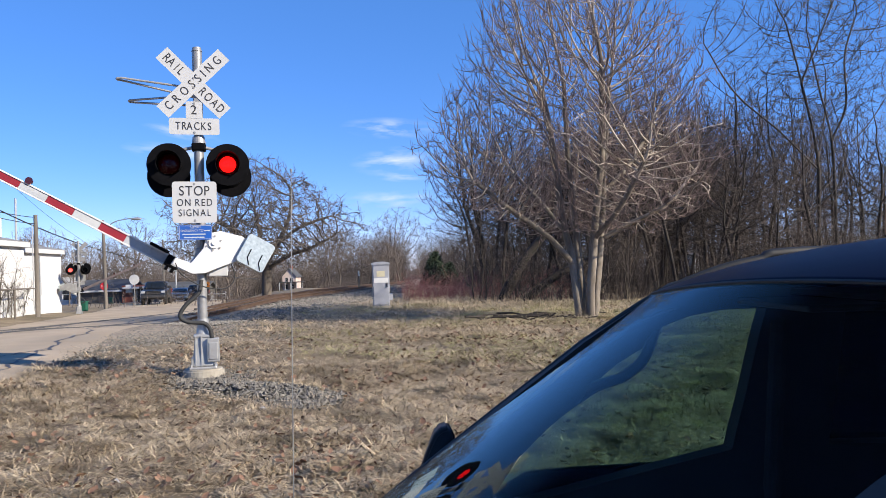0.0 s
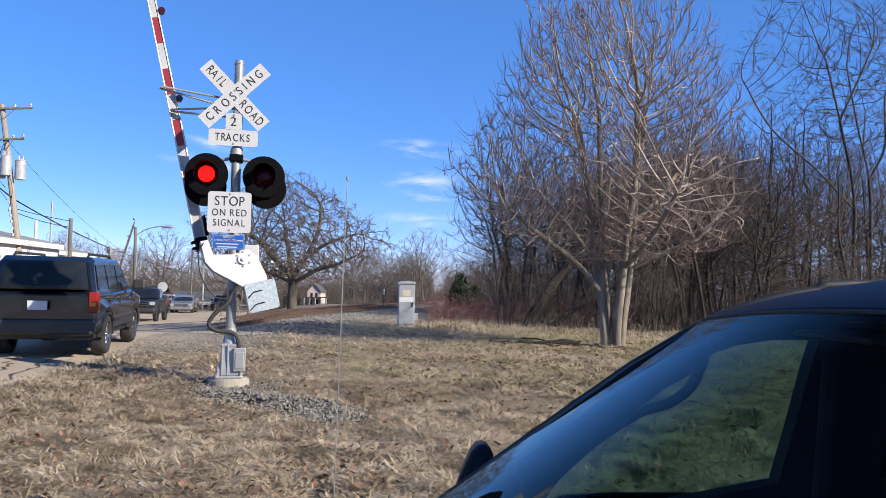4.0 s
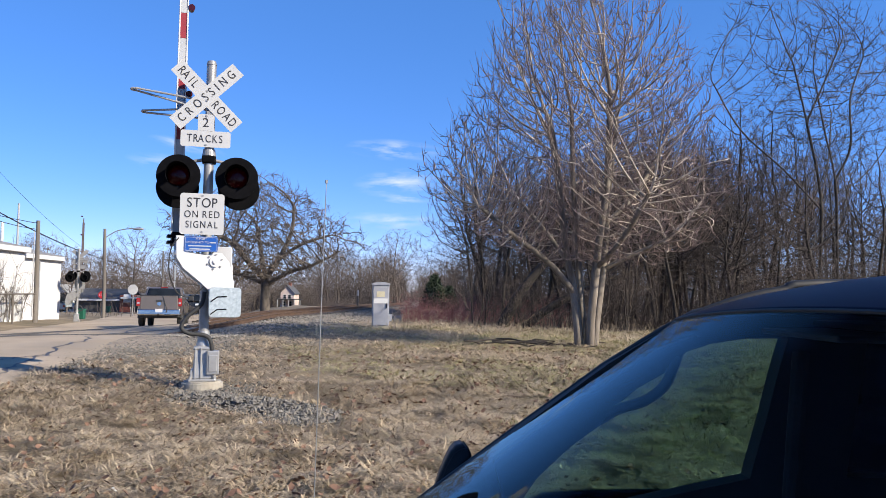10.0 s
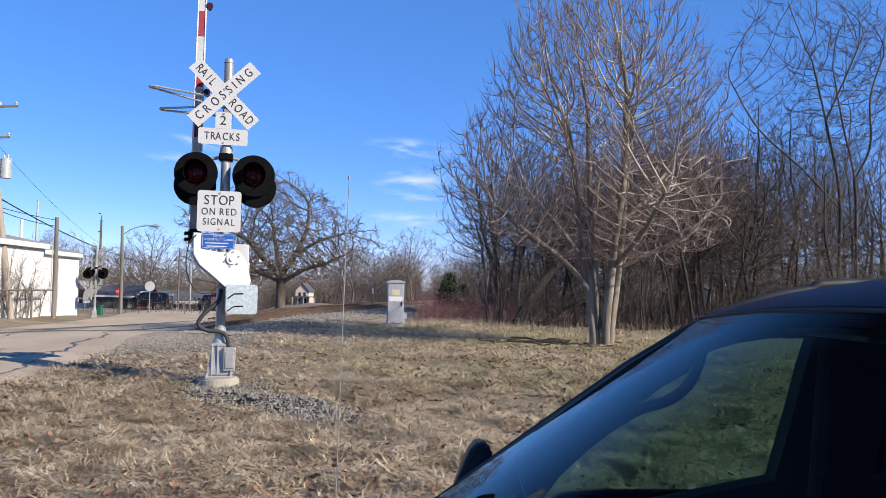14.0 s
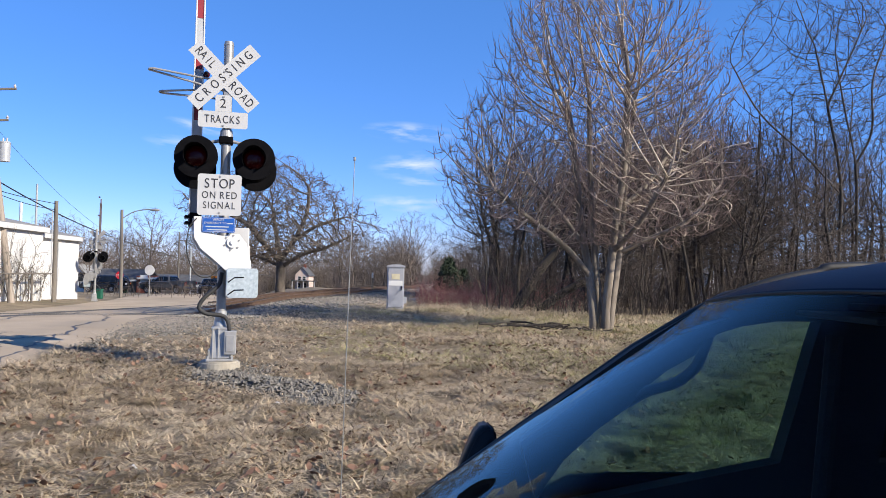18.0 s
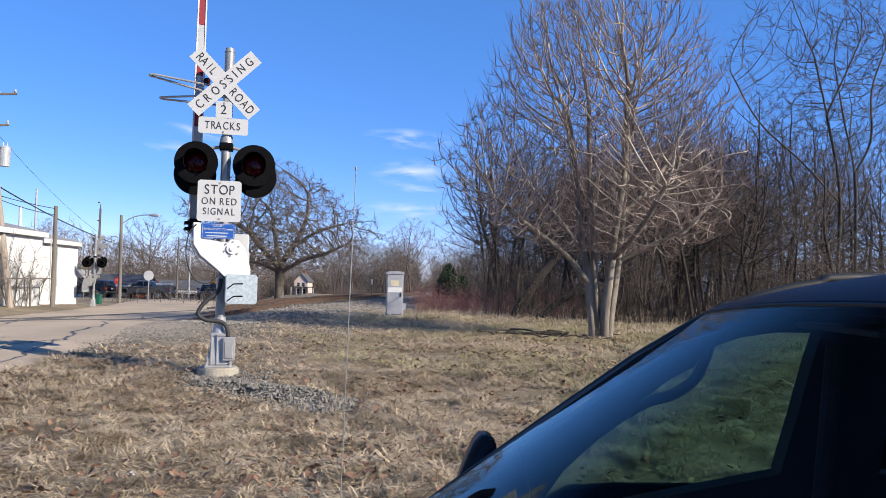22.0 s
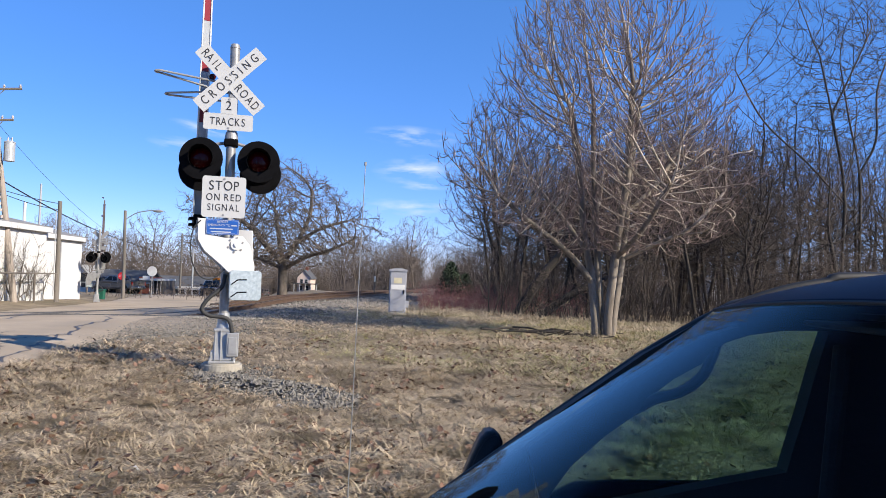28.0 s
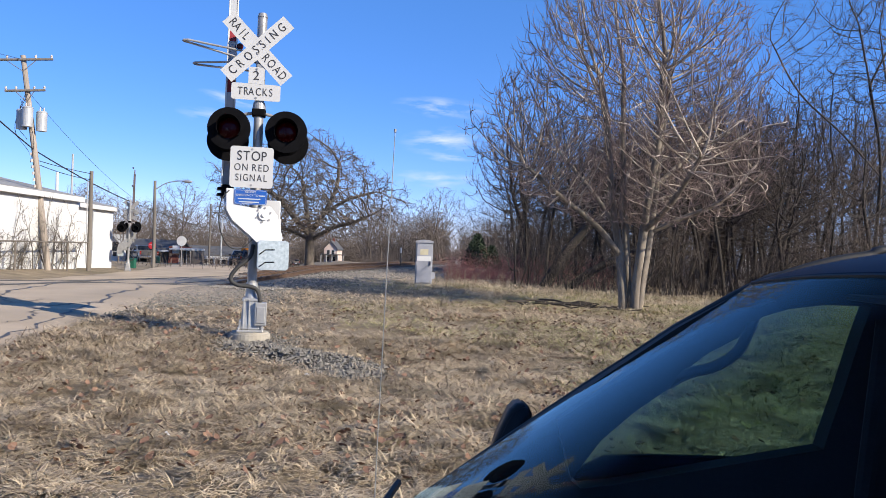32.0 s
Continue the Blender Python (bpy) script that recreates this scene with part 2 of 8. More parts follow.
def road_point(s, v):
    """x, y of the place s metres along the road from its crest and v metres to the right of its middle."""
    return (-11.6 - s * math.sin(ROAD_AZ) + v * math.cos(ROAD_AZ), 24.4 + s * math.cos(ROAD_AZ) + v * math.sin(ROAD_AZ))


def track_u(x, y):
    h = 14 / 24 * np.exp(-(y - 5) / 24)
    return (x - track_x(y)) / np.sqrt(1 + h * h)


def land(x, y):
    """Height of the ground."""
    x, y = np.asarray(x, float), np.clip(np.asarray(y, float), -40, 400)
    u = track_u(x, y)
    z = 0.12 * ss(6, 16, np.hypot(x, y)) + 0.07 * np.exp(-((x + 3.25) ** 2 + (y - 11.3) ** 2) / 3)
    z = z + 0.27 * np.exp(-(np.minimum(0, u + 2) / 5) ** 2 - (np.maximum(0, u) / 8) ** 2)
    fall = 0.017 * np.maximum(0, np.minimum(y, 110) - 22) + 0.006 * np.maximum(0, np.minimum(y, 110) - 50)
    z = z - fall * (1 - ss(5, 13, road_v(x, y))) * (1 - ss(-8, -1, u))
    z = z - 0.28 * (1 - ss(4.0, 7.5, np.abs(road_v(x, y)))) * ss(-6, 1, road_s(x, y)) * (1 - ss(28, 45, road_s(x, y)))
    z = z - 0.22 * ss(-2.2, -4.5, u) * ss(5, 9, road_v(x, y)) * ss(-17, -9, u)
    z = z - 0.0125 * np.maximum(0, np.minimum(y, 420) - 55) * ss(-16, -7, u)
    z = z - 0.028 * np.maximum(0, np.minimum(y, 300) - 85) * (1 - ss(-16, -7, u))
    return z


def zl(x, y):
    return float(land(x, y))


# ---- materials ----
M_GALV = material("galvanised_steel", (0.2, 0.2, 0.197), (0.307, 0.303, 0.297), 9, 0.42, 0.4, 0.06, 70)
M_ALU = material("aluminium", (0.267, 0.267, 0.263), (0.373, 0.37, 0.363), 7, 0.4, 0.45, 0.05, 80)
M_WHITE = material("white_paint", (0.373, 0.373, 0.37), (0.44, 0.44, 0.433), 5, 0.4, 0, 0.05, 60)
M_SHEET = material("sign_sheeting", (0.373, 0.377, 0.377), (0.413, 0.417, 0.413), 4, 0.35, 0, 0.02, 90)
M_LETTER = material("letter_black", (0.012, 0.012, 0.014), (0.02, 0.02, 0.022), 6, 0.5, 0, 0.0, 50)
M_BLACK = material("black_enamel", (0.002, 0.002, 0.0025), (0.005, 0.005, 0.006), 8, 0.6, 0, 0.05, 60, spec=0.04)
M_RUBBER = material("black_rubber", (0.012, 0.012, 0.012), (0.03, 0.03, 0.03), 12, 0.75, 0, 0.15, 90)
M_BLUE = material("sign_blue", (0.00667, 0.06, 0.28), (0.01, 0.08, 0.333), 5, 0.35, 0, 0.02, 60)
M_REDREF = material("red_sheeting", (0.16, 0.004, 0.00933), (0.213, 0.008, 0.0147), 5, 0.4, 0, 0.03, 60)
M_CONC = material("concrete", (0.24, 0.22, 0.18), (0.367, 0.34, 0.287), 7, 0.9, 0, 0.4, 50, dirt=(0.25, 0.22, 0.17))
M_WOOD = material("grey_wood", (0.08, 0.07, 0.0587), (0.167, 0.148, 0.127), 4, 0.85, 0, 0.4, 40, stretch=(1, 1, 0.08))
M_WOODL = material("tan_wood", (0.175, 0.145, 0.118), (0.30, 0.258, 0.218), 4, 0.85, 0, 0.4, 40, stretch=(1, 1, 0.08))
M_ASPH = material("asphalt", (0.263, 0.212, 0.153), (0.406, 0.332, 0.248), 0.6, 0.9, 0, 0.5, 42, dist=0.004, spec=0.12, dirt=(0.25, 0.213, 0.168))
M_TAR = material("tar_seam", (0.03, 0.028, 0.026), (0.075, 0.07, 0.063), 5, 0.6, 0, 0.2, 60)
M_SOIL = material("dry_turf", (0.0625, 0.0458, 0.03), (0.275, 0.213, 0.129), 0.7, 0.95, 0, 0.9, 38, dist=0.03, dirt=(0.10, 0.08, 0.042))
M_BALLAST = material("ballast_bed", (0.103, 0.081, 0.0591), (0.285, 0.231, 0.171), 1.2, 0.95, 0, 0.9, 26, dist=0.03, dirt=(0.24, 0.19, 0.12))
M_STONE = material("crushed_stone", (0.0918, 0.0842, 0.0746), (0.234, 0.217, 0.19), 9, 0.85, 0, 0.2, 60, per=0.45, spec=0.15)
M_RAIL = material("rusty_rail", (0.05, 0.03, 0.022), (0.12, 0.078, 0.055), 7, 0.7, 0.3, 0.2, 60)
M_TIE = material("creosoted_tie", (0.03, 0.024, 0.02), (0.09, 0.073, 0.058), 6, 0.9, 0, 0.4, 40)
M_BARK = material("pale_bark", (0.185, 0.153, 0.122), (0.503, 0.433, 0.351), 5, 0.9, 0, 0.3, 40, stretch=(1, 1, 0.35), dirt=(0.13, 0.10, 0.085))
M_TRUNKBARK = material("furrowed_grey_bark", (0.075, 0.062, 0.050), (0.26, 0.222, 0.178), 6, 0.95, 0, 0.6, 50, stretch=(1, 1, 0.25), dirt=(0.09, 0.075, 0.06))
M_TWIG = material("twig_bark", (0.095, 0.068, 0.060), (0.215, 0.160, 0.142), 2, 0.9, 0, 0, 20, per=0.25)
M_OAKBARK = material("grey_oak_bark", (0.0458, 0.0375, 0.0317), (0.129, 0.108, 0.0892), 3, 0.95, 0, 0.3, 30, stretch=(1, 1, 0.35))
M_DARKBARK = material("dark_bark", (0.0154, 0.0119, 0.0091), (0.0525, 0.0427, 0.0343), 5, 0.95, 0, 0.3, 40, stretch=(1, 1, 0.35))
M_BRUSH = material("brush_twigs", (0.0351, 0.0265, 0.0218), (0.113, 0.0881, 0.0725), 1.5, 0.95, 0, 0, 20, per=0.3)
M_REDTWIG = material("red_osier_twigs", (0.16, 0.05, 0.05), (0.27, 0.12, 0.10), 2, 0.8, 0, 0, 20, per=0.3)
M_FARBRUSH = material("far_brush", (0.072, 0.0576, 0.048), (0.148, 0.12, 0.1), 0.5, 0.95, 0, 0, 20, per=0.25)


# ---- ground, road, railway bed ----
def ground_sheet():
    """One sheet of land that reaches the horizon, finer near the camera."""
    rr = np.concatenate([np.linspace(0.01, 40, 110), np.geomspace(41, 3000, 70)])
    th = np.linspace(0, 2 * math.pi, 220, endpoint=False)
    r, t = np.meshgrid(rr, th, indexing="ij")
    x, y = r * np.sin(t), r * np.cos(t)
    z = land(x, y)
    near = r < 45
    bumps = np.array([noise.noise((px * 0.9, py * 0.9, 0.3)) * 0.035 + noise.noise((px * 3, py * 3, 5)) * 0.015 if n else 0.0 for px, py, n in zip(x.ravel(), y.ravel(), near.ravel())]).reshape(x.shape)
    u = track_u(x, y)
    bumps *= ss(2.4, 4.5, road_v(x, y)) * np.clip(np.abs(u) - 4, 0, 1)
    z = z + bumps - 0.012
    n, k = len(rr), len(th)
    verts = np.stack([x, y, z], -1).reshape(-1, 3).tolist()
    faces = [(i * k + j, i * k + (j + 1) % k, (i + 1) * k + (j + 1) % k, (i + 1) * k + j) for i in range(n - 1) for j in range(k)]
    faces = [f[::-1] for f in faces]
    ob = part("ground", mesh_from("ground", verts, faces, M_SOIL, True), None)
    return tagged(ob, "dry winter turf, straw-brown with patches of green", "ground", kind="structure")


ground_sheet()


def strip(name, along, across, place, mat, lift, rag=0.0, seed=3):
    """A thin sheet along a line: place(s, v) gives x, y; its two borders wander by rag."""
    rng = random.Random(seed)
    verts, faces = [], []
    k = len(across)
    for i, s in enumerate(along):
        for j, v in enumerate(across):
            w = 0.0
            if rag and j in (0, k - 1):
                w = rag * (noise.noise((s * 0.35, seed, 0)) + 0.6 * noise.noise((s * 1.7, seed, 4)) + 0.25 * noise.noise((s * 6, seed, 9))) * (1 if j else -1)
            x, y = place(s, v + w)
            edge = -0.03 if j in (0, k - 1) else 0
            verts.append((x, y, zl(x, y) + lift + edge))
    for i in range(len(along) - 1):
        for j in range(k - 1):
            a = i * k + j
            faces.append((a, a + 1, a + k + 1, a + k))
    return part(name, mesh_from(name, verts, faces, mat, True), None)


ROAD_ALONG = np.concatenate([np.linspace(-32, 16, 330), np.linspace(17, 110, 90)]).tolist()
def road_strip(s, v):
    return road_point(s, v + (0.045 * min(14, max(-16, s)) if v > 2.5 else 0))


tagged(strip("road", ROAD_ALONG, [-4.5, -4.3, -2.2, 0, 1.4, 2.85, 3.1], road_strip, M_ASPH, 0.03, 0.28), "weathered light grey asphalt road with tar-sealed cracks", "road", kind="structure")


def cross_point(s, v):
    return (-34 + s * 0.985 - v * 0.17, 90 + s * 0.17 + v * 0.985)


tagged(strip("side_road", np.linspace(-90, 14, 56).tolist(), [-6, -5.8, 0, 5.8, 6], cross_point, M_ASPH, 0.035, 0.2, 5), "grey asphalt cross street beyond the railway", "road", kind="structure")


def track_point(s, v):
    y = s
    h = 14 / 24 * math.exp(-(y - 5) / 24) - (0.012 if y > 100 else 0)
    n = math.hypot(1, h)
    return (float(track_x(y)) + v / n, y - v * h / n)


TRACK_ALONG = np.concatenate([np.linspace(-30, 60, 200), np.linspace(61, 420, 120)]).tolist()
tagged(strip("ballast_bed", TRACK_ALONG, [-9.4, -7.2, -4, -1.5, 1.6, 3.2, 5.6], track_point, M_BALLAST, 0.02, 0.5, 8), "grey crushed-stone railway bed mixed with dry grass", "railway bed", kind="structure")


# ---- the crossing signal with its gate ----
def round_rect(w, h, r, cx=0.0, cz=0.0, n=4):
    out = []
    for sx, sz, a0 in ((1, 1, 0), (-1, 1, 90), (-1, -1, 180), (1, -1, 270)):
        for k in range(n + 1):
            a = radians(a0 + 90 * k / n)
            out.append((cx + sx * (w / 2 - r) + r * math.cos(a), cz + sz * (h / 2 - r) + r * math.sin(a)))
    return out


def bolt(parent, x, y, z, r=0.011):
    bm = cyl(bmesh.new(), (0, 0, 0), (0, -0.008, 0), r, n=6)
    cyl(bm, (0, 0, 0), (0, -0.003, 0), r * 1.6, n=12)
    return part("bolt", bm, M_GALV, parent, m=pose(x, y, z))


def sign_board(name, w, h, r, x, z, y, parent, label, mat=None):
    return part(name, plate(round_rect(w, h, r), 0, 0.004), mat or M_SHEET, parent, label, pose(x, y, z))


def letters(parent, body, size, x, z, squeeze=1.0, mat=None, y=-0.003, span=0.0):
    glyphs = text_mesh(body, size, mat or M_LETTER, squeeze=squeeze)
    lo, hi = [min(v.co.x for v in g.vertices) for g in glyphs], [max(v.co.x for v in g.vertices) for g in glyphs]
    if not span:
        return [part("letter", g, None, parent, m=pose(x, y, z)) for g in glyphs]
    # even gaps between the letters, wider ones between words, so that the line has the wanted length
    gaps, word = [], 0.0
    for a in body[1:]:
        word += 1.6 if a == " " else 0
        if a != " ":
            gaps.append(1 + word)
            word = 0.0
    unit = (span - sum(b - a for a, b in zip(lo, hi))) / sum(gaps)
    at, out = x - span / 2, []
    for g, a, b, w in zip(glyphs, lo, hi, [*gaps, 0]):
        out.append(part("letter", g, None, parent, m=pose(at - a, y, z)))
        at += b - a + w * unit
    return out


def flasher(thing, x, z, side):
    """One pair of lamp units, one facing the traffic and one the other way, each with its round backing and hood."""
    head = part("lamp_housing", cyl(cyl(bmesh.new(), (0, -0.10, 0), (0, 0.02, 0), 0.17, 0.12, 24), (0, 0.02, 0), (0, 0.06, 0), 0.12, 0.07, 24), M_BLACK, thing, "black lamp housing", pose(x, -0.08, z))
    ring = []
    for k in range(40):
        a = 2 * math.pi * k / 40
        ring.append((0.305 * math.cos(a), 0.305 * math.sin(a)))
    hole = [(0.155 * math.cos(2 * math.pi * k / 32), 0.155 * math.sin(2 * math.pi * k / 32)) for k in range(32)]
    part("backing", plate(ring, -0.105, -0.100, [hole]), M_BLACK, head, "round matt black backing plate")
    # the hood: a tube cut away below
    bm = bmesh.new()
    n, vs = 28, []
    for k in range(n + 1):
        a = radians(-35 + 250 * k / n)
        long = 0.27 * (0.55 + 0.45 * max(0, math.sin(a)))
        row = []
        for rr, yy in ((0.172, -0.10), (0.172, -0.10 - long), (0.166, -0.10 - long), (0.166, -0.10)):
            row.append(bm.verts.new((rr * math.cos(a), yy, rr * math.sin(a))))
        vs.append(row)
    for p, q in zip(vs, vs[1:]):
        for j in range(3):
            bm.faces.new((p[j], p[j + 1], q[j + 1], q[j]))
    bm.faces.new(vs[0])
    bm.faces.new(vs[-1][::-1])
    bmesh.ops.recalc_face_normals(bm, faces=bm.faces[:])
    part("hood", bm, M_BLACK, head, "black visor")
    bm = bmesh.new()
    bmesh.ops.create_uvsphere(bm, u_segments=28, v_segments=10, radius=0.155, matrix=Matrix.Diagonal((1, 0.28, 1, 1)))
    bmesh.ops.bisect_plane(bm, geom=bm.verts[:] + bm.edges[:] + bm.faces[:], plane_co=(0, 0, 0), plane_no=(0, 1, 0), clear_outer=True)
    part("lens", bm, M_COVER, head, "dark red lens", pose(0, -0.115, 0), True)
    part("reflector", cyl(bmesh.new(), (0, -0.112, 0), (0, -0.10, 0), 0.152, n=24), M_LENS, head)
    disc = part("lamp_disc", cyl(bmesh.new(), (0, -0.004, 0), (0, 0, 0), 0.118, n=28), M_LIT, thing, "sliding red lamp", pose(x, -0.15, z))
    LAMPS.setdefault(thing.name, []).append(disc)
    back = part("rear_backing", cyl(cyl(bmesh.new(), (0, 0.10, 0), (0, 0.106, 0), 0.305, n=40), (0, -0.02, 0), (0, 0.10, 0), 0.10, 0.17, 24), M_BLACK, thing, "black backing of the lamp that faces away", pose(x + side * 0.035, 0.10, z - 0.13))
    rear = part("rear_lamp_disc", cyl(bmesh.new(), (0, -0.004, 0), (0, 0, 0), 0.118, n=24), M_LIT, thing, "sliding red lamp", pose(x + side * 0.035, 0.15, z - 0.13))
    REAR_LAMPS.setdefault(thing.name, []).append(rear)
    part("rear_hood", cyl(bmesh.new(), (0, 0.107, 0), (0, 0.27, 0), 0.172, 0.16, 24, False), M_BLACK, back)
    return head


def crossbuck(thing, y, z, x=-0.05):
    for name, words, ang, dy, gap in (("railroad_blade", ("RAIL", "ROAD"), -45, 0.0, 0.33), ("crossing_blade", ("CROSSING",), 45, -0.006, 0.0)):
        blade = part(name, plate([(-0.61, -0.115), (0.61, -0.115), (0.61, 0.115), (-0.61, 0.115)], 0, 0.004), M_SHEET, thing, "white crossbuck blade with black letters", pose(x, y + dy, z, 0, -ang, 0))
        if len(words) == 2:
            letters(blade, words[0], 0.18, -gap - 0.02, 0, 0.76, span=0.38)
            letters(blade, words[1], 0.18, gap + 0.02, 0, 0.74, span=0.42)
        else:
            letters(blade, words[0], 0.18, 0, 0, 0.76, span=1.04)
        bolt(blade, 0.05, -0.001, 0.05)
        bolt(blade, -0.05, -0.001, -0.05)


def gate_arm(thing, px, pz, length, ya=0.68, near=True):
    M_WHITE = M_SIGNWHITE if near else M_DULL
    """The moving part: bracket, striped arm, lamps and counterweight, with its axle at the part's origin; built raised."""
    out = [(0.09, 0.13), (-0.02, 0.12), (-0.14, 0.09), (-0.40, 0.14), (-0.43, 0.36), (-0.54, 0.36), (-0.53, 0.05), (-0.44, -0.10), (-0.20, -0.30), (-0.06, -0.43), (-0.02, -0.62), (0.10, -0.66), (0.26, -0.62), (0.28, -0.30), (0.20, 0.0)]
    arm = part("gate_arm", plate(out, -0.02, 0.02, bevel=0.006), M_WHITE, thing, "white steel gate bracket that carries the striped arm", pose(px, -0.20, pz))
    hub = cyl(cyl(bmesh.new(), (0, -0.05, 0), (0, -0.02, 0), 0.075, n=24), (0, -0.075, 0), (0, -0.05, 0), 0.03, n=16)
    part("hub", hub, M_WHITE, arm, "bolted hub of the gate")
    for k in range(6):
        a = radians(60 * k + 20)
        part("bolt", cyl(bmesh.new(), (0, 0, 0), (0, -0.02, 0), 0.014, n=6), M_GALV, arm, m=pose(0.105 * math.cos(a), -0.02, 0.105 * math.sin(a)))
    part("rear_bracket", plate(out, 0.40, 0.44, bevel=0.006), M_WHITE, arm, "white steel bracket behind the mast")
    part("spacer", slab(-0.53, -0.42, min(0.02, ya), max(0.40, ya), 0.10, 0.16, 0.008), M_WHITE, arm)
    # the arm: a hollow tapered board in red and white lengths
    z0, w0, w1, step = 0.296, 0.062, 0.03, 0.39
    n = int((length - z0) / step)
    for k in range(n):
        za, zb = z0 + k * step, z0 + (k + 1) * step
        wa, wb = (w0 + (w1 - w0) * (zz - z0) / length for zz in (za, zb))
        bm = plate([(-0.485 - wa, za), (-0.485 + wa, za), (-0.485 + wb, zb), (-0.485 - wb, zb)], ya - 0.022, ya + 0.022, bevel=0.005)
        red = k % 2 == 0 and k > 0
        # the far arm's stripes all take one dark colour with shade painted in
        part("red_stripe" if red else "white_stripe", bm, (M_REDREF if red else M_ARMGREY) if near else M_ARMSHADED, arm, "red reflective stripe" if red else "weathered white stripe")
    for sgn in (-1, 1):
        part("edge_rail", plate([(-0.485 + sgn * 0.060, z0), (-0.485 + sgn * 0.085, z0), (-0.485 + sgn * 0.062, z0 + 4.4), (-0.485 + sgn * 0.042, z0 + 4.4)], ya - 0.035, ya + 0.035, bevel=0.003), M_WHITE if near else M_ARMSHADED, arm, "bare aluminium edge")
    clamp = slab(-0.57, -0.40, ya - 0.28, ya + 0.04, 0.24, 0.44, 0.012)
    box(clamp, -0.63, -0.56, ya - 0.26, ya + 0.02, 0.27, 0.31, 0.006)
    box(clamp, -0.63, -0.56, ya - 0.26, ya + 0.02, 0.36, 0.40, 0.006)
    box(clamp, -0.40, -0.36, ya - 0.23, ya - 0.02, 0.45, 0.75, 0.01)
    part("clamp", clamp, M_BLACK, arm, "dark breakaway clamp")
    for zz in (2.56, 3.90, length - 0.2):
        if zz < length:
            lb = cyl(bmesh.new(), (0, -0.05, 0), (0, 0.05, 0), 0.05, n=16)
            box(lb, -0.07, 0.0, -0.03, 0.03, -0.02, 0.02, 0.004)
            part("arm_lamp", lb, M_LENS, arm, "small red gate lamp", pose(-0.485 + 0.11, ya, zz))
    wt = part("counterweight", plate(round_rect(0.45, 0.43, 0.05), -0.10, -0.03, bevel=0.006), M_SPANGLE, arm, "spangled galvanised counterweight plate", pose(0.15, 0, -0.585))
    for dz in (0.08, -0.10):
        part("slot_bolt", tube([(-0.20, -0.103, dz - 0.07), (-0.11, -0.103, dz), (0.02, -0.103, dz + 0.005)], 0.009, 6), M_BLACK, wt)
    part("rear_counterweight", plate(round_rect(0.42, 0.40, 0.05), 0.03, 0.09, bevel=0.006), M_SPANGLE, arm, m=pose(0.15, 0, -0.585))
    wire = curve_points([(-0.50, -0.05, 0.33), (-0.60, -0.04, 0.18), (-0.62, -0.03, -0.15), (-0.50, -0.02, -0.45), (-0.30, 0.0, -0.50), (-0.10, 0.02, -0.32)])
    part("lamp_cable", tube(wire, 0.009, 6), M_RUBBER, arm, "thin black lamp cable")
    # the axle lies a little above and left of the hub's middle
    shift = Matrix.Translation((0.05, 0, -0.09))
    arm.data.transform(shift)
    for c in arm.children:
        c.matrix_basis = shift @ c.matrix_basis
    return arm


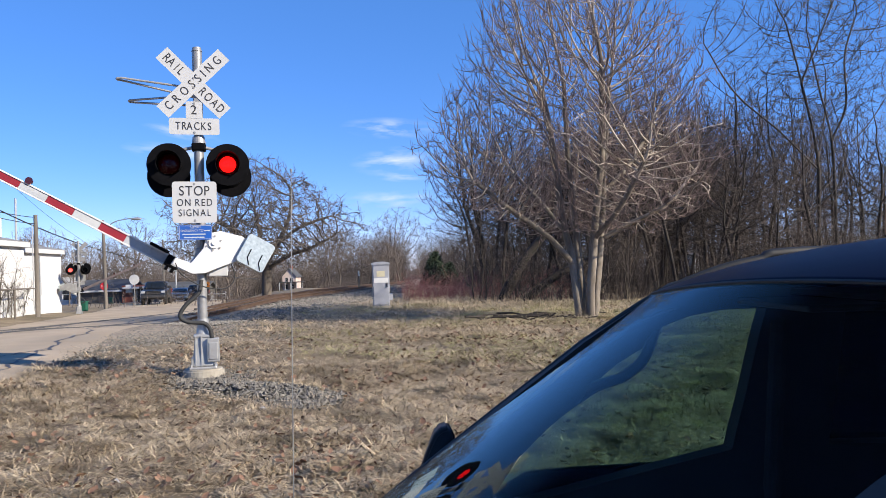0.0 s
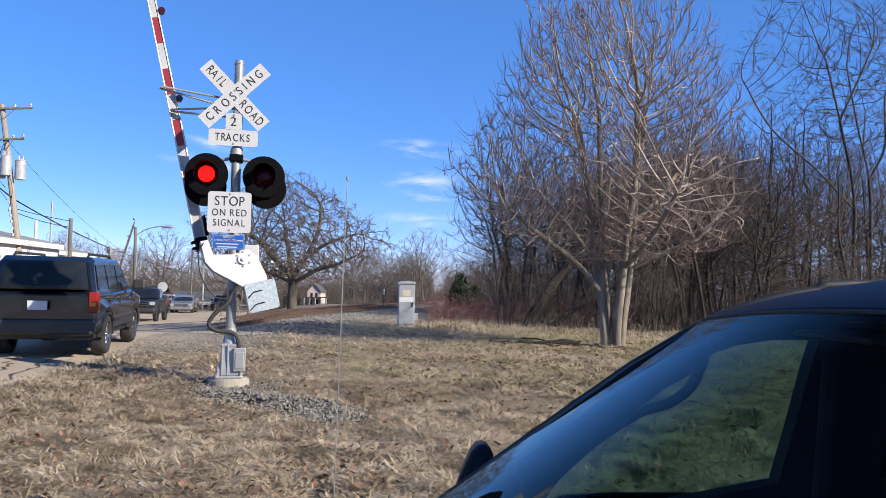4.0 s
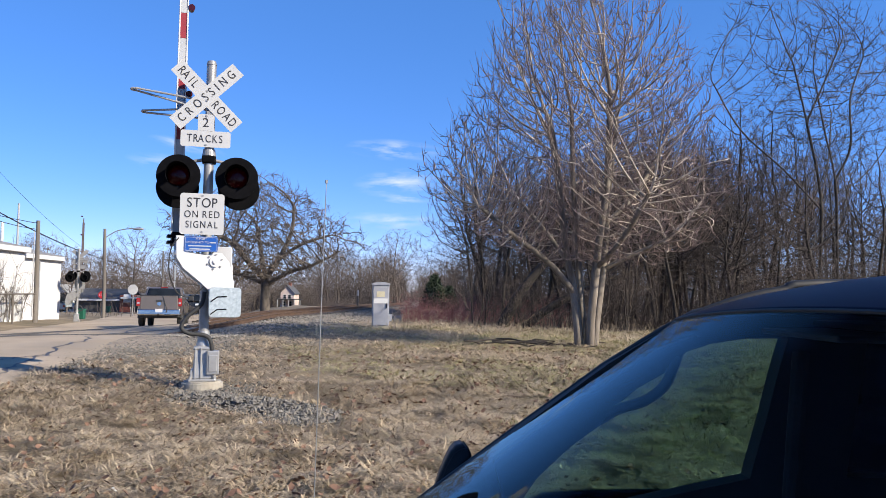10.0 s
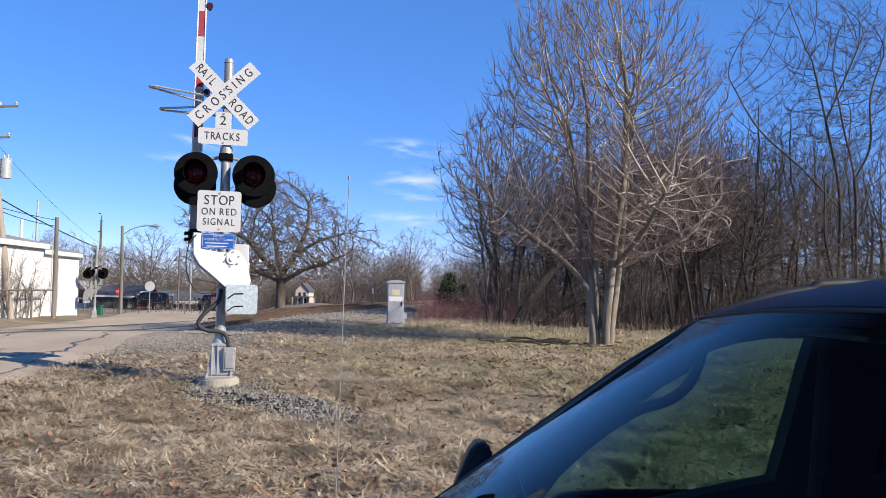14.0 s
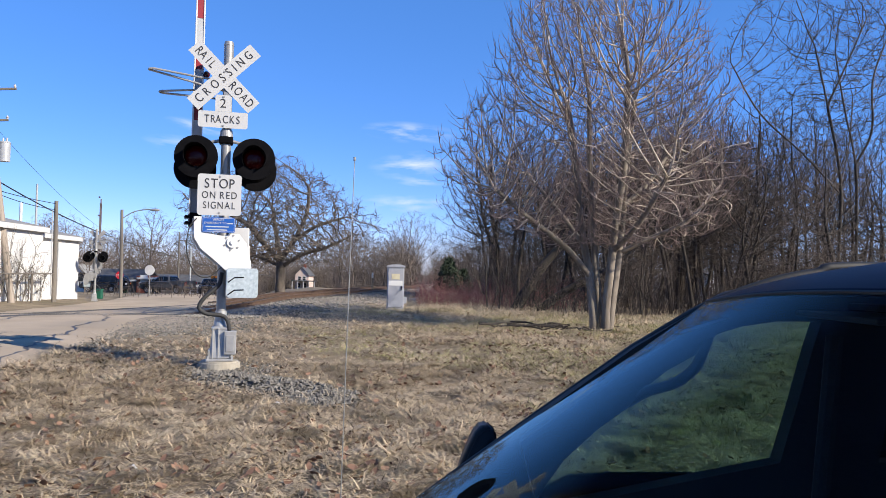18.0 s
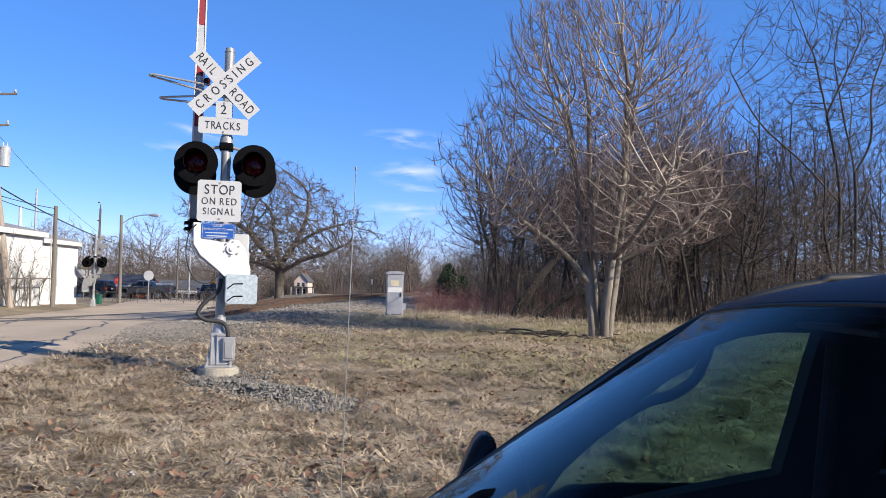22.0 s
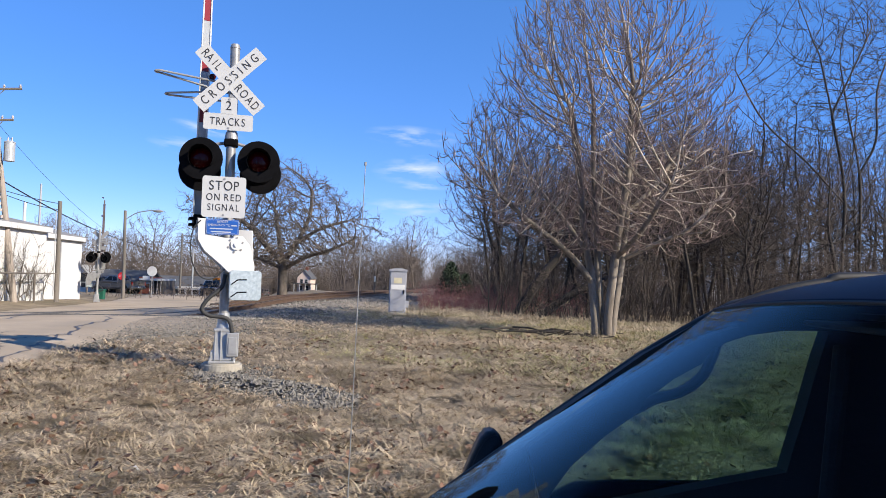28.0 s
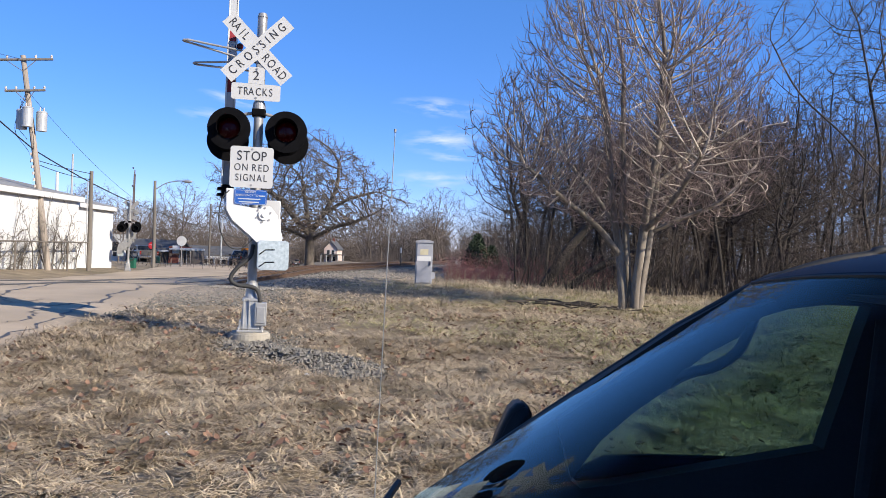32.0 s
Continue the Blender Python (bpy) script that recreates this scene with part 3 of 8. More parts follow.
def crossing_signal(x, y, rz, near=True, lift=0.0):
    z = zl(x, y) + lift
    thing = empty("crossing_signal", pose(x, y, z, 0, 0, rz), "galvanised railroad crossing signal with crossbuck, red flashers and striped gate" if near else "distant crossing signal with flashers and raised gate", "crossing signal")
    g = 0.0
    bm = cyl(bmesh.new(), (0, 0, -0.25), (0, 0, 0.12), 0.30, 0.29, 32)
    bmesh.ops.bevel(bm, geom=[ed for ed in bm.edges if min(v.co.z for v in ed.verts) > 0.1], offset=0.025, segments=2, affect="EDGES")
    part("foundation", bm, M_CONC, thing, "round weathered concrete foundation")
    base = slab(-0.19, 0.19, -0.19, 0.19, 0.12, 0.155, 0.012)
    n0 = len(base.verts)
    box(base, -0.12, 0.12, -0.13, 0.13, 0.155, 0.62, 0.02)
    base.verts.ensure_lookup_table()
    for v in base.verts[n0:]:
        f = 1.22 - 0.32 * (v.co.z - 0.155) / 0.465
        v.co.x, v.co.y = v.co.x * f, v.co.y * f
    for xr in (-0.10, -0.02):
        part("rib", slab(xr - 0.008, xr + 0.008, -0.165, -0.10, 0.155, 0.60, 0.003), M_ALU, thing)
    box(base, -0.128, 0.128, -0.135, 0.135, 0.57, 0.61, 0.01)
    cyl(base, (0, 0, 0.60), (0, 0, 0.70), 0.105, 0.088, 24)
    cyl(base, (0, 0, 0.70), (0, 0, 0.84), 0.088, 0.082, 24)
    for xg in (-0.15, 0.15):
        part("gusset", slab(xg - 0.012, xg + 0.012, -0.16, 0.16, 0.15, 0.28, 0.004), M_ALU, thing)
    for sx in (-1, 1):
        for sy in (-1, 1):
            part("anchor_bolt", cyl(bmesh.new(), (sx * 0.165, sy * 0.165, 0.13), (sx * 0.165, sy * 0.165, 0.19), 0.02, n=6), M_GALV, thing)
    part("junction_base", base, M_ALU, thing, "cast aluminium junction base with anchor bolts")
    jb = slab(0.06, 0.23, -0.20, -0.06, 0.22, 0.56, 0.012)
    box(jb, 0.085, 0.205, -0.212, -0.19, 0.26, 0.50, 0.008)
    part("junction_box", jb, M_ALU, thing, "small silver junction box")
    part("mast", cyl(bmesh.new(), (0, 0, 0.6), (0, 0, 4.78), 0.07, n=28), M_GALV, thing, "round galvanised mast", smooth=False)
    part("mast_cap", cyl(bmesh.new(), (0, 0, 4.76), (0, 0, 4.82), 0.076, 0.06, 24), M_GALV, thing)
    crossbuck(thing, -0.12, 4.265)
    for zc, yc in ((4.22, -0.11), (4.0, -0.11), (2.72, -0.295), (2.3, -0.295), (2.1, -0.28)):
        part("sign_clamp", slab(-0.05, 0.05, yc, 0.09, zc, zc + 0.05, 0.006), M_GALV, thing)
    two = sign_board("track_count_sign", 0.70, 0.24, 0.03, -0.05, 3.635, -0.112, thing, "white sign reading 2 TRACKS")
    part("upper_panel", plate([(-0.115, 0.115), (0.115, 0.115), (0.115, 0.345), (0.10, 0.365), (-0.10, 0.365), (-0.115, 0.345)], 0, 0.004), M_SHEET, two)
    letters(two, "TRACKS", 0.160, 0, 0.0, 0.74, span=0.52)
    letters(two, "2", 0.19, -0.005, 0.235, 1.0)
    bolt(two, 0, -0.001, -0.09)
    bolt(two, 0, -0.001, 0.335)
    part("collar", cyl(bmesh.new(), (0, 0, 3.40), (0, 0, 3.50), 0.10, 0.085, 20), M_GALV, thing)
    arms = tube([(-0.36, 0.0, 3.12), (-0.28, 0.0, 3.30), (0, 0, 3.36), (0.28, 0.0, 3.30), (0.36, 0.0, 3.12)], 0.026, 10)
    part("cross_arm", arms, M_ALU, thing, "bent aluminium lamp arm")
    part("arm_hub", slab(-0.10, 0.10, -0.10, 0.10, 3.29, 3.40, 0.02), M_BLACK, thing, "black junction hub of the lamp arm")
    for sx in (-1, 1):
        flasher(thing, sx * 0.405, 3.07, sx)
    stop = sign_board("stop_sign_board", 0.655, 0.625, 0.045, -0.06, 2.51, -0.30, thing, "white sign reading STOP ON RED SIGNAL")
    stop.scale, stop.location.z = (0.925, 1, 0.945), 2.515
    letters(stop, "STOP", 0.208, 0, 0.165, 0.85, span=0.445)
    letters(stop, "ON RED", 0.150, 0, -0.01, 0.84, span=0.52)
    letters(stop, "SIGNAL", 0.150, 0, -0.165, 0.80, span=0.475)
    bolt(stop, 0, -0.001, 0.275)
    bolt(stop, 0, -0.001, -0.275)
    blue = sign_board("emergency_notice", 0.49, 0.225, 0.02, -0.06, 2.075, -0.285, thing, "blue emergency notice with white writing", M_BLUE)
    blue.scale, blue.location.z = (0.93, 1, 0.95), 2.085
    letters(blue, "REPORT", 0.045, 0, 0.075, 1.0, M_WHITE)
    letters(blue, "EMERGENCY TO", 0.045, -0.05, 0.025, 1.0, M_WHITE)
    for bx, bz, bw in ((0.17, 0.025, 0.09), (-0.02, -0.028, 0.34), (-0.02, -0.075, 0.30)):
        part("writing_bar", slab(bx - bw / 2, bx + bw / 2, -0.003, 0.0, bz - 0.008, bz + 0.008, 0), M_WHITE, blue)
    part("border", plate(round_rect(0.47, 0.205, 0.015), -0.0015, 0.0, [round_rect(0.46, 0.195, 0.012)]), M_WHITE, blue)
    # gate machine on the mast
    gm = slab(0.10, 0.37, -0.12, 0.22, 1.45, 2.06, 0.015)
    box(gm, 0.35, 0.385, -0.10, 0.20, 1.60, 1.80, 0.008)
    part("gate_machine", gm, M_WHITE, thing, "white steel gate machine housing")
    part("machine_clamp", slab(-0.10, 0.14, -0.10, 0.10, 1.66, 1.86, 0.01), M_GALV, thing)
    hose = curve_points([(0.0, -0.10, 1.40), (-0.04, -0.14, 1.22), (-0.22, -0.16, 1.05), (-0.30, -0.16, 0.90), (-0.20, -0.16, 0.81), (0.02, -0.14, 0.78), (0.10, -0.13, 0.70), (0.13, -0.12, 0.56)])
    part("conduit", tube(hose, 0.03, 10), M_RUBBER, thing, "thick black flexible conduit", smooth=True)
    for zt, xt, yt, za, zb in ((4.31, -1.09, -0.05, 4.21, 4.09), (4.06, -0.97, 0.25, 4.12, 3.97)):
        part("gate_keeper", tube([(0.02, 0.0, za), (xt + 0.06, yt - 0.02, zt + 0.012), (xt, yt - 0.01, zt + 0.008), (xt - 0.01, yt, zt), (xt, yt + 0.01, zt - 0.008), (xt + 0.06, yt + 0.03, zt - 0.012), (-0.02, 0.06, zb)], 0.016, 8), M_ALU, thing, "bent aluminium keeper rod beside the raised arm")
    arm = gate_arm(thing, 0.13, 1.84, 7.4 if near else 5.3, 0.68 if near else -0.35, near)
    if not near:
        # seen from behind: bare grey backs
        for ob in thing.children_recursive:
            for k in range(len(ob.data.materials)):
                if ob.data.materials[k] in (M_SHEET, M_BLUE, M_WHITE, M_LETTER):
                    ob.data.materials[k] = M_DULL
    return thing, arm


LAMPS = {}
REAR_LAMPS = {}
M_SIGNWHITE = material("aged_white_enamel", (0.467, 0.467, 0.463), (0.55, 0.55, 0.542), 5, 0.4, 0, 0.05, 60)
M_DULL = material("dull_grey_steel", (0.167, 0.167, 0.167), (0.25, 0.25, 0.246), 5, 0.5, 0.2, 0.05, 60)
# the far arm's shaded look, put into the colour of stripes and edges
M_ARMSHADED = material("shaded_far_arm", (0.06, 0.05, 0.05), (0.13, 0.10, 0.10), 4, 0.6, 0, 0.05, 40)
M_COVER = clear_glass("red_cover", (0.55, 0.06, 0.06), 0.1, 0.4, 1.4)
M_LIT = glow("lit_red_lamp", (1.0, 0.06, 0.05), 2.3)
M_LENS = material("red_lens", (0.03, 0.003, 0.003), (0.05, 0.006, 0.006), 20, 0.12, 0, 0.2, 60)
M_ARMGREY = material("arm_white", (0.25, 0.267, 0.283), (0.35, 0.367, 0.383), 4, 0.5, 0, 0.05, 40, dirt=(0.40, 0.40, 0.40))
M_SPANGLE = material("spangled_zinc", (0.283, 0.333, 0.35), (0.483, 0.542, 0.558), 26, 0.42, 0.55, 0.03, 90)
near_signal, near_arm = crossing_signal(-3.25, 11.3, 14)

far_signal, far_arm = crossing_signal(-22.6, 50.0, 194, False, -0.12)


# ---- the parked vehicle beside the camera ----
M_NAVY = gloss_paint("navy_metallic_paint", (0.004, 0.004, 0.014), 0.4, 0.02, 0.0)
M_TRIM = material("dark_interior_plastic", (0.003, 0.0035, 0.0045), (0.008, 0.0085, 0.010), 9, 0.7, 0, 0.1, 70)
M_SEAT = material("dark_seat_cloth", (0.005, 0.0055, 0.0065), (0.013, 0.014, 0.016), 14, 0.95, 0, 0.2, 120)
M_WSHIELD = clear_glass("windshield_glass", (0.88, 0.92, 0.90), 0.0, 1.0, 1.5, (0.115, 0.34, 0.36))
M_SIDEGLASS = clear_glass("tinted_side_glass", (0.38, 0.53, 0.49), 0.0, 0.3, 1.3)
M_MIRRORCASE = gloss_paint("black_mirror_case", (0.004, 0.005, 0.007), 0.5, 0.05)
M_MIRRORCASE.node_tree.nodes["Principled BSDF"].inputs["Specular IOR Level"].default_value = 0.2
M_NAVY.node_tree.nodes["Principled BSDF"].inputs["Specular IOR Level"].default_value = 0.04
M_PRIVACY = clear_glass("privacy_glass", (0.02, 0.022, 0.024), 0.0, 1.0, 1.45)
M_GASKET = material("window_gasket", (0.006, 0.006, 0.006), (0.012, 0.012, 0.012), 8, 0.6, 0, 0, 50)


def lathe(profile, n=28, ring=False):
    """A turned body from (radius, along) pairs round the y axis; ring: closed on itself instead of capped."""
    bm = bmesh.new()
    rings = [[bm.verts.new((r * math.cos(2 * math.pi * k / n), a, r * math.sin(2 * math.pi * k / n))) for k in range(n)] for r, a in profile]
    for p, q in zip(rings, rings[1:]):
        for k in range(n):
            bm.faces.new((p[k], q[k], q[(k + 1) % n], p[(k + 1) % n]))
    if ring:
        for k in range(n):
            bm.faces.new((rings[-1][k], rings[0][k], rings[0][(k + 1) % n], rings[-1][(k + 1) % n]))
    else:
        bm.faces.new(rings[0])
        bm.faces.new(rings[-1][::-1])
    bmesh.ops.recalc_face_normals(bm, faces=bm.faces[:])
    return bm


def wheel(parent, x, y, z, r, w, rim=None, spokes=5):
    """A wheel whose axle is along y: tyre, rim with spokes."""
    rim = rim or M_ALU
    t = part("wheel", lathe([(r * 0.66, -w / 2), (r * 0.93, -w / 2), (r, -w * 0.32), (r, w * 0.32), (r * 0.93, w / 2), (r * 0.66, w / 2)], 32, True), M_RUBBER, parent, "black rubber tyre", pose(x, y, z), True)
    side = -1 if y < 0 else 1
    part("rim", lathe([(r * 0.63, -w * 0.42), (r * 0.66, 0), (r * 0.63, w * 0.42), (r * 0.56, w * 0.43), (r * 0.54, w * 0.1), (r * 0.54, -w * 0.1), (r * 0.56, -w * 0.43)], 28, True), rim, t, "alloy rim", smooth=True)
    part("brake_disc", cyl(bmesh.new(), (0, side * w * 0.02, 0), (0, side * w * 0.08, 0), r * 0.56, n=24), M_TRIM, t, "dark brake disc")
    for k in range(spokes):
        bm = slab(-r * 0.09, r * 0.09, -w * 0.06, w * 0.06, r * 0.05, r * 0.6, 0.008)
        part("spoke", bm, rim, t, m=pose(0, side * w * 0.34, 0, 0, 360 * k / spokes, 0))
    part("hub_cap", cyl(bmesh.new(), (0, side * w * 0.2, 0), (0, side * w * 0.44, 0), r * 0.16, r * 0.12, 16), rim, t)
    return t


def sheet(nx, ny, f, thick=0.0):
    """A curved sheet over the unit square; f(a, b) gives the place."""
    bm = bmesh.new()
    g = [[bm.verts.new(f(i / nx, j / ny)) for j in range(ny + 1)] for i in range(nx + 1)]
    for i in range(nx):
        for j in range(ny):
            bm.faces.new((g[i][j], g[i + 1][j], g[i + 1][j + 1], g[i][j + 1]))
    if thick:
        bmesh.ops.recalc_face_normals(bm, faces=bm.faces[:])
        bmesh.ops.solidify(bm, geom=bm.faces[:], thickness=thick)
    return bm


def own_car():
    """The navy vehicle, its nose towards -x, its middle line at y = 1.32."""
    car = empty("parked_car", pose(0, 0, 0), "dark navy blue parked minivan with tinted windows and a whip antenna", "car")
    mid = 1.32
    # far side of the cabin: pillars and roof rail round the front window opening
    outer = [(-0.22, 0.93), (0.051, 1.146), (0.14, 1.218), (0.348, 1.372), (0.497, 1.481), (0.648, 1.575), (0.74, 1.625), (0.90, 1.665), (1.1, 1.69), (2.9, 1.68), (3.2, 1.2), (3.25, 1.0), (0.2, 0.92)]
    win = [(0.245, 1.085), (0.263, 1.135), (0.321, 1.197), (0.40, 1.271), (0.49, 1.332), (0.535, 1.388), (0.578, 1.422), (0.648, 1.462), (0.672, 1.49), (0.70, 1.515), (0.766, 1.538), (0.855, 1.553), (0.972, 1.555), (0.951, 1.49), (0.937, 1.44), (0.911, 1.342), (0.882, 1.245), (0.868, 1.193), (0.707, 1.158), (0.527, 1.118), (0.345, 1.077), (0.27, 1.065)]
    rear = [(1.12, 1.20), (1.18, 1.55), (2.0, 1.55), (2.0, 1.18)]
    for name, y0, sgn in (("far_side_frame", 2.0, 1), ("near_side_frame", 2 * mid - 2.0, -1)):
        hole = win if sgn > 0 else [(0.30, 1.13), (0.42, 1.28), (0.62, 1.43), (0.76, 1.53), (0.97, 1.55), (1.0, 1.16)]
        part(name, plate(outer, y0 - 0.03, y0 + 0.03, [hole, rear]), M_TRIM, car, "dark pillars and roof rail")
        part("front_side_window", plate([(0.22, 1.04), (0.60, 1.09), (1.0, 1.17), (1.02, 1.57), (0.75, 1.56), (0.45, 1.33)], y0 + sgn * 0.034, y0 + sgn * 0.038), M_SIDEGLASS, car, "green-tinted side window").visible_shadow = False
        part("rear_side_window", plate([(1.10, 1.18), (1.16, 1.57), (2.02, 1.57), (2.02, 1.16)], y0 + sgn * 0.034, y0 + sgn * 0.038), M_PRIVACY, car, "nearly black privacy window").visible_shadow = False
        # outer skin of the A-pillar and roof rail
        part("pillar_skin", tube(curve_points([(-0.22, y0 + sgn * 0.04, 0.93), (0.14, y0 + sgn * 0.03, 1.205), (0.45, y0 + sgn * 0.01, 1.435), (0.648, y0 - sgn * 0.01, 1.568), (0.80, y0 - sgn * 0.02, 1.638), (0.95, y0 - sgn * 0.03, 1.678), (1.2, y0 - sgn * 0.03, 1.70), (2.9, y0 - sgn * 0.03, 1.69)], 5), 0.013, 8), M_GASKET, car, "black pillar edge", smooth=True)
        # body side
        def side(a, b, y0=y0, sgn=sgn):
            x = -1.25 + 4.55 * a
            z = 0.30 + 0.80 * b
            return (x, y0 + sgn * (0.24 * math.sin(math.pi * (0.15 + 0.72 * b)) * (1 - 0.35 * (2 * a - 1) ** 6) - 0.03), z + (0.10 * a if b > 0.9 else 0) - (0.42 * (1 - ss(0.22, 0.36, a)) * ss(0.3, 1.0, b)))
        part("body_side", sheet(40, 12, side, 0.02), M_NAVY, car, "navy painted body side", smooth=True)
    # windshield: bowed forwards in the middle
    def screen(a, b):
        y = 0.66 + 1.32 * a
        c = 1 - (2 * a - 1) ** 2
        return (-0.17 - 0.03 * (1 - b) + 0.85 * b - 0.10 * c * (1 - 0.4 * b) + 0.26 * (1.98 - y), y, 0.985 + 0.615 * b + 0.04 * c * b)
    part("windshield", sheet(28, 14, lambda a, b: screen(1 - a, b)), M_WSHIELD, car, "sloping windshield that mirrors the sky", smooth=True).visible_shadow = False
    part("windshield_seal", tube([screen(i / 24, 1.0) for i in range(25)], 0.005, 6), M_GASKET, car, "black seal along the roof edge")

    def roof(a, b):
        y = 0.66 + 1.32 * a
        c = 1 - (2 * a - 1) ** 2
        x0 = screen(a, 1.0)[0]
        x = x0 + (3.0 - x0) * b ** 1.5
        return (x, y, 1.602 + 0.04 * c + 0.105 * (1 - math.exp(-(x - x0) / 0.2)) * (0.8 + 0.2 * c ** 0.5))
    part("roof", sheet(24, 30, roof, 0.012), M_NAVY, car, "navy roof that mirrors the bare trees", smooth=True)
    for sgn in (-1, 1):
        rail = curve_points([(1.25, mid + sgn * 0.52, 1.69), (1.35, mid + sgn * 0.52, 1.735), (2.6, mid + sgn * 0.52, 1.74), (2.75, mid + sgn * 0.52, 1.69)], 5)
        part("roof_rail", tube(rail, 0.018, 8), M_BLACK, car, "black roof rail", smooth=True)
    hood = lambda a, b: (-1.32 + 1.20 * b - 0.14 * (1 - (2 * a - 1) ** 2) * (1 - b), 0.52 + 1.6 * a, 0.56 + 0.17 * b ** 0.7 + 0.05 * (1 - (2 * a - 1) ** 4))
    part("hood", sheet(16, 12, hood, 0.012), M_NAVY, car, "navy hood", smooth=True)
    part("bumper", sheet(18, 8, lambda a, b: (-1.36 - 0.16 * (1 - (2 * a - 1) ** 2) - 0.06 * math.sin(math.pi * b), 0.48 + 1.68 * a, 0.25 + 0.56 * b), 0.03), M_NAVY, car, "navy front bumper", smooth=True)
    part("tailgate", sheet(12, 10, lambda a, b: (3.28 + 0.06 * math.sin(math.pi * b) - 0.28 * b * b, 0.60 + 1.44 * a, 0.35 + 1.25 * b), 0.03), M_NAVY, car, "navy tailgate", smooth=True)
    part("underbody", slab(-1.25, 3.2, 0.60, 2.04, 0.28, 0.36, 0.02), M_TRIM, car)
    part("cowl", slab(-0.30, -0.16, 0.62, 1.98, 0.86, 0.93, 0.01), M_TRIM, car, "black wiper cowl")
    for k in range(2):
        y = 0.95 + 0.62 * k
        part("wiper", tube([(-0.26, y, 0.99), (-0.23, y + 0.3, 1.01), (-0.20, y + 0.52, 1.02)], 0.010, 6), M_GASKET, car, "black wiper arm")
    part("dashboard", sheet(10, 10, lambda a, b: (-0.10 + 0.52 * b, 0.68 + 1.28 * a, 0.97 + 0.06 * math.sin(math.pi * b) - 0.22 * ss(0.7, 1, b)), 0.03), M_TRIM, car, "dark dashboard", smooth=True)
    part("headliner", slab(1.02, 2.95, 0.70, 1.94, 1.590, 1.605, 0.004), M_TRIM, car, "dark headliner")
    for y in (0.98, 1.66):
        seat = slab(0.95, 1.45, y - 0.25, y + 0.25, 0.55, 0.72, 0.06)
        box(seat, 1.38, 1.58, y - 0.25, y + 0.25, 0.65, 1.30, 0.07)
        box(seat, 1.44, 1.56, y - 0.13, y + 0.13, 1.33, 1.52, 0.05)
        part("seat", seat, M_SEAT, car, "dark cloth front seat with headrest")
        part("sun_visor", slab(1.24 - 0.24 * y, 1.42 - 0.24 * y, y - 0.18, y + 0.18, 1.574, 1.588, 0.006, Matrix.Identity(4)), M_TRIM, car, "dark sun visor")
    bench = slab(2.1, 2.6, 0.72, 1.92, 0.55, 0.72, 0.06)
    box(bench, 2.5, 2.72, 0.72, 1.92, 0.65, 1.35, 0.07)
    part("rear_bench", bench, M_SEAT, car)
    part("belt_pillar_trim", tube([(0.99, 1.94, 1.52), (0.97, 1.92, 1.40), (0.95, 1.93, 1.10), (0.97, 1.94, 0.7)], 0.022, 8), M_SEAT, car, "grey seat belt beside the pillar")
    handle = curve_points([(0.470, 1.95, 1.340), (0.515, 1.925, 1.374), (0.580, 1.92, 1.396), (0.630, 1.92, 1.434), (0.655, 1.925, 1.480), (0.680, 1.95, 1.525)], 6)
    part("grab_handle", tube(handle, 0.0135, 10), M_TRIM, car, "dark grab handle on the pillar", smooth=True)
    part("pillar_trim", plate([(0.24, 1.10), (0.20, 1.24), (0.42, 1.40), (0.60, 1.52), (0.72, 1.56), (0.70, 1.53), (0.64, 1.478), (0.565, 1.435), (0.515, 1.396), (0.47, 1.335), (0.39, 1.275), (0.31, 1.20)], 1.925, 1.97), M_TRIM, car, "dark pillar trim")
    # far mirror
    case = plate([(0.04, 1.06), (0.052, 1.10), (0.083, 1.175), (0.103, 1.213), (0.127, 1.228), (0.147, 1.228), (0.158, 1.217), (0.161, 1.17), (0.158, 1.085), (0.125, 1.055)], 2.17, 2.37)
    for v in case.verts:
        if v.co.y > 2.3:
            v.co = Vector((0.11 + (v.co.x - 0.11) * 0.8, v.co.y, 1.11 + (v.co.z - 1.11) * 0.85))
    bmesh.ops.bevel(case, geom=case.edges[:], offset=0.008, segments=3, affect="EDGES")
    box(case, 0.09, 0.15, 2.06, 2.2, 1.065, 1.10, 0.015)
    part("door_mirror", case, M_MIRRORCASE, car, "dark door mirror with a squared back", smooth=True)
    bm = bmesh.new()
    bmesh.ops.create_uvsphere(bm, u_segments=24, v_segments=14, radius=1, matrix=Matrix.Translation((0.16, 0.36, 1.10)) @ Matrix.Diagonal((0.062, 0.12, 0.085, 1)))
    box(bm, 0.12, 0.2, 0.40, 0.60, 1.03, 1.07, 0.02)
    part("door_mirror", bm, M_MIRRORCASE, car, "dark door mirror", smooth=True)
    ant = tube([(-0.226, 1.76, 0.96), (-0.224, 1.76, 1.189), (-0.218, 1.76, 1.6), (-0.212, 1.76, 1.916)], [0.0018, 0.0014, 0.0012, 0.001], 6)
    cyl(ant, (-0.212, 1.76, 1.914), (-0.212, 1.76, 1.922), 0.003, n=8)
    cyl(ant, (-0.226, 1.76, 0.93), (-0.226, 1.76, 1.0), 0.016, 0.006, n=12)
    part("antenna", ant, M_GALV, car, "thin whip antenna on the fender")
    for x in (-0.62, 2.25):
        for y in (0.55, 2.09):
            w = wheel(car, x, y - mid, 0.33, 0.33, 0.22)
            w.location.y = y
    return car


own_car()


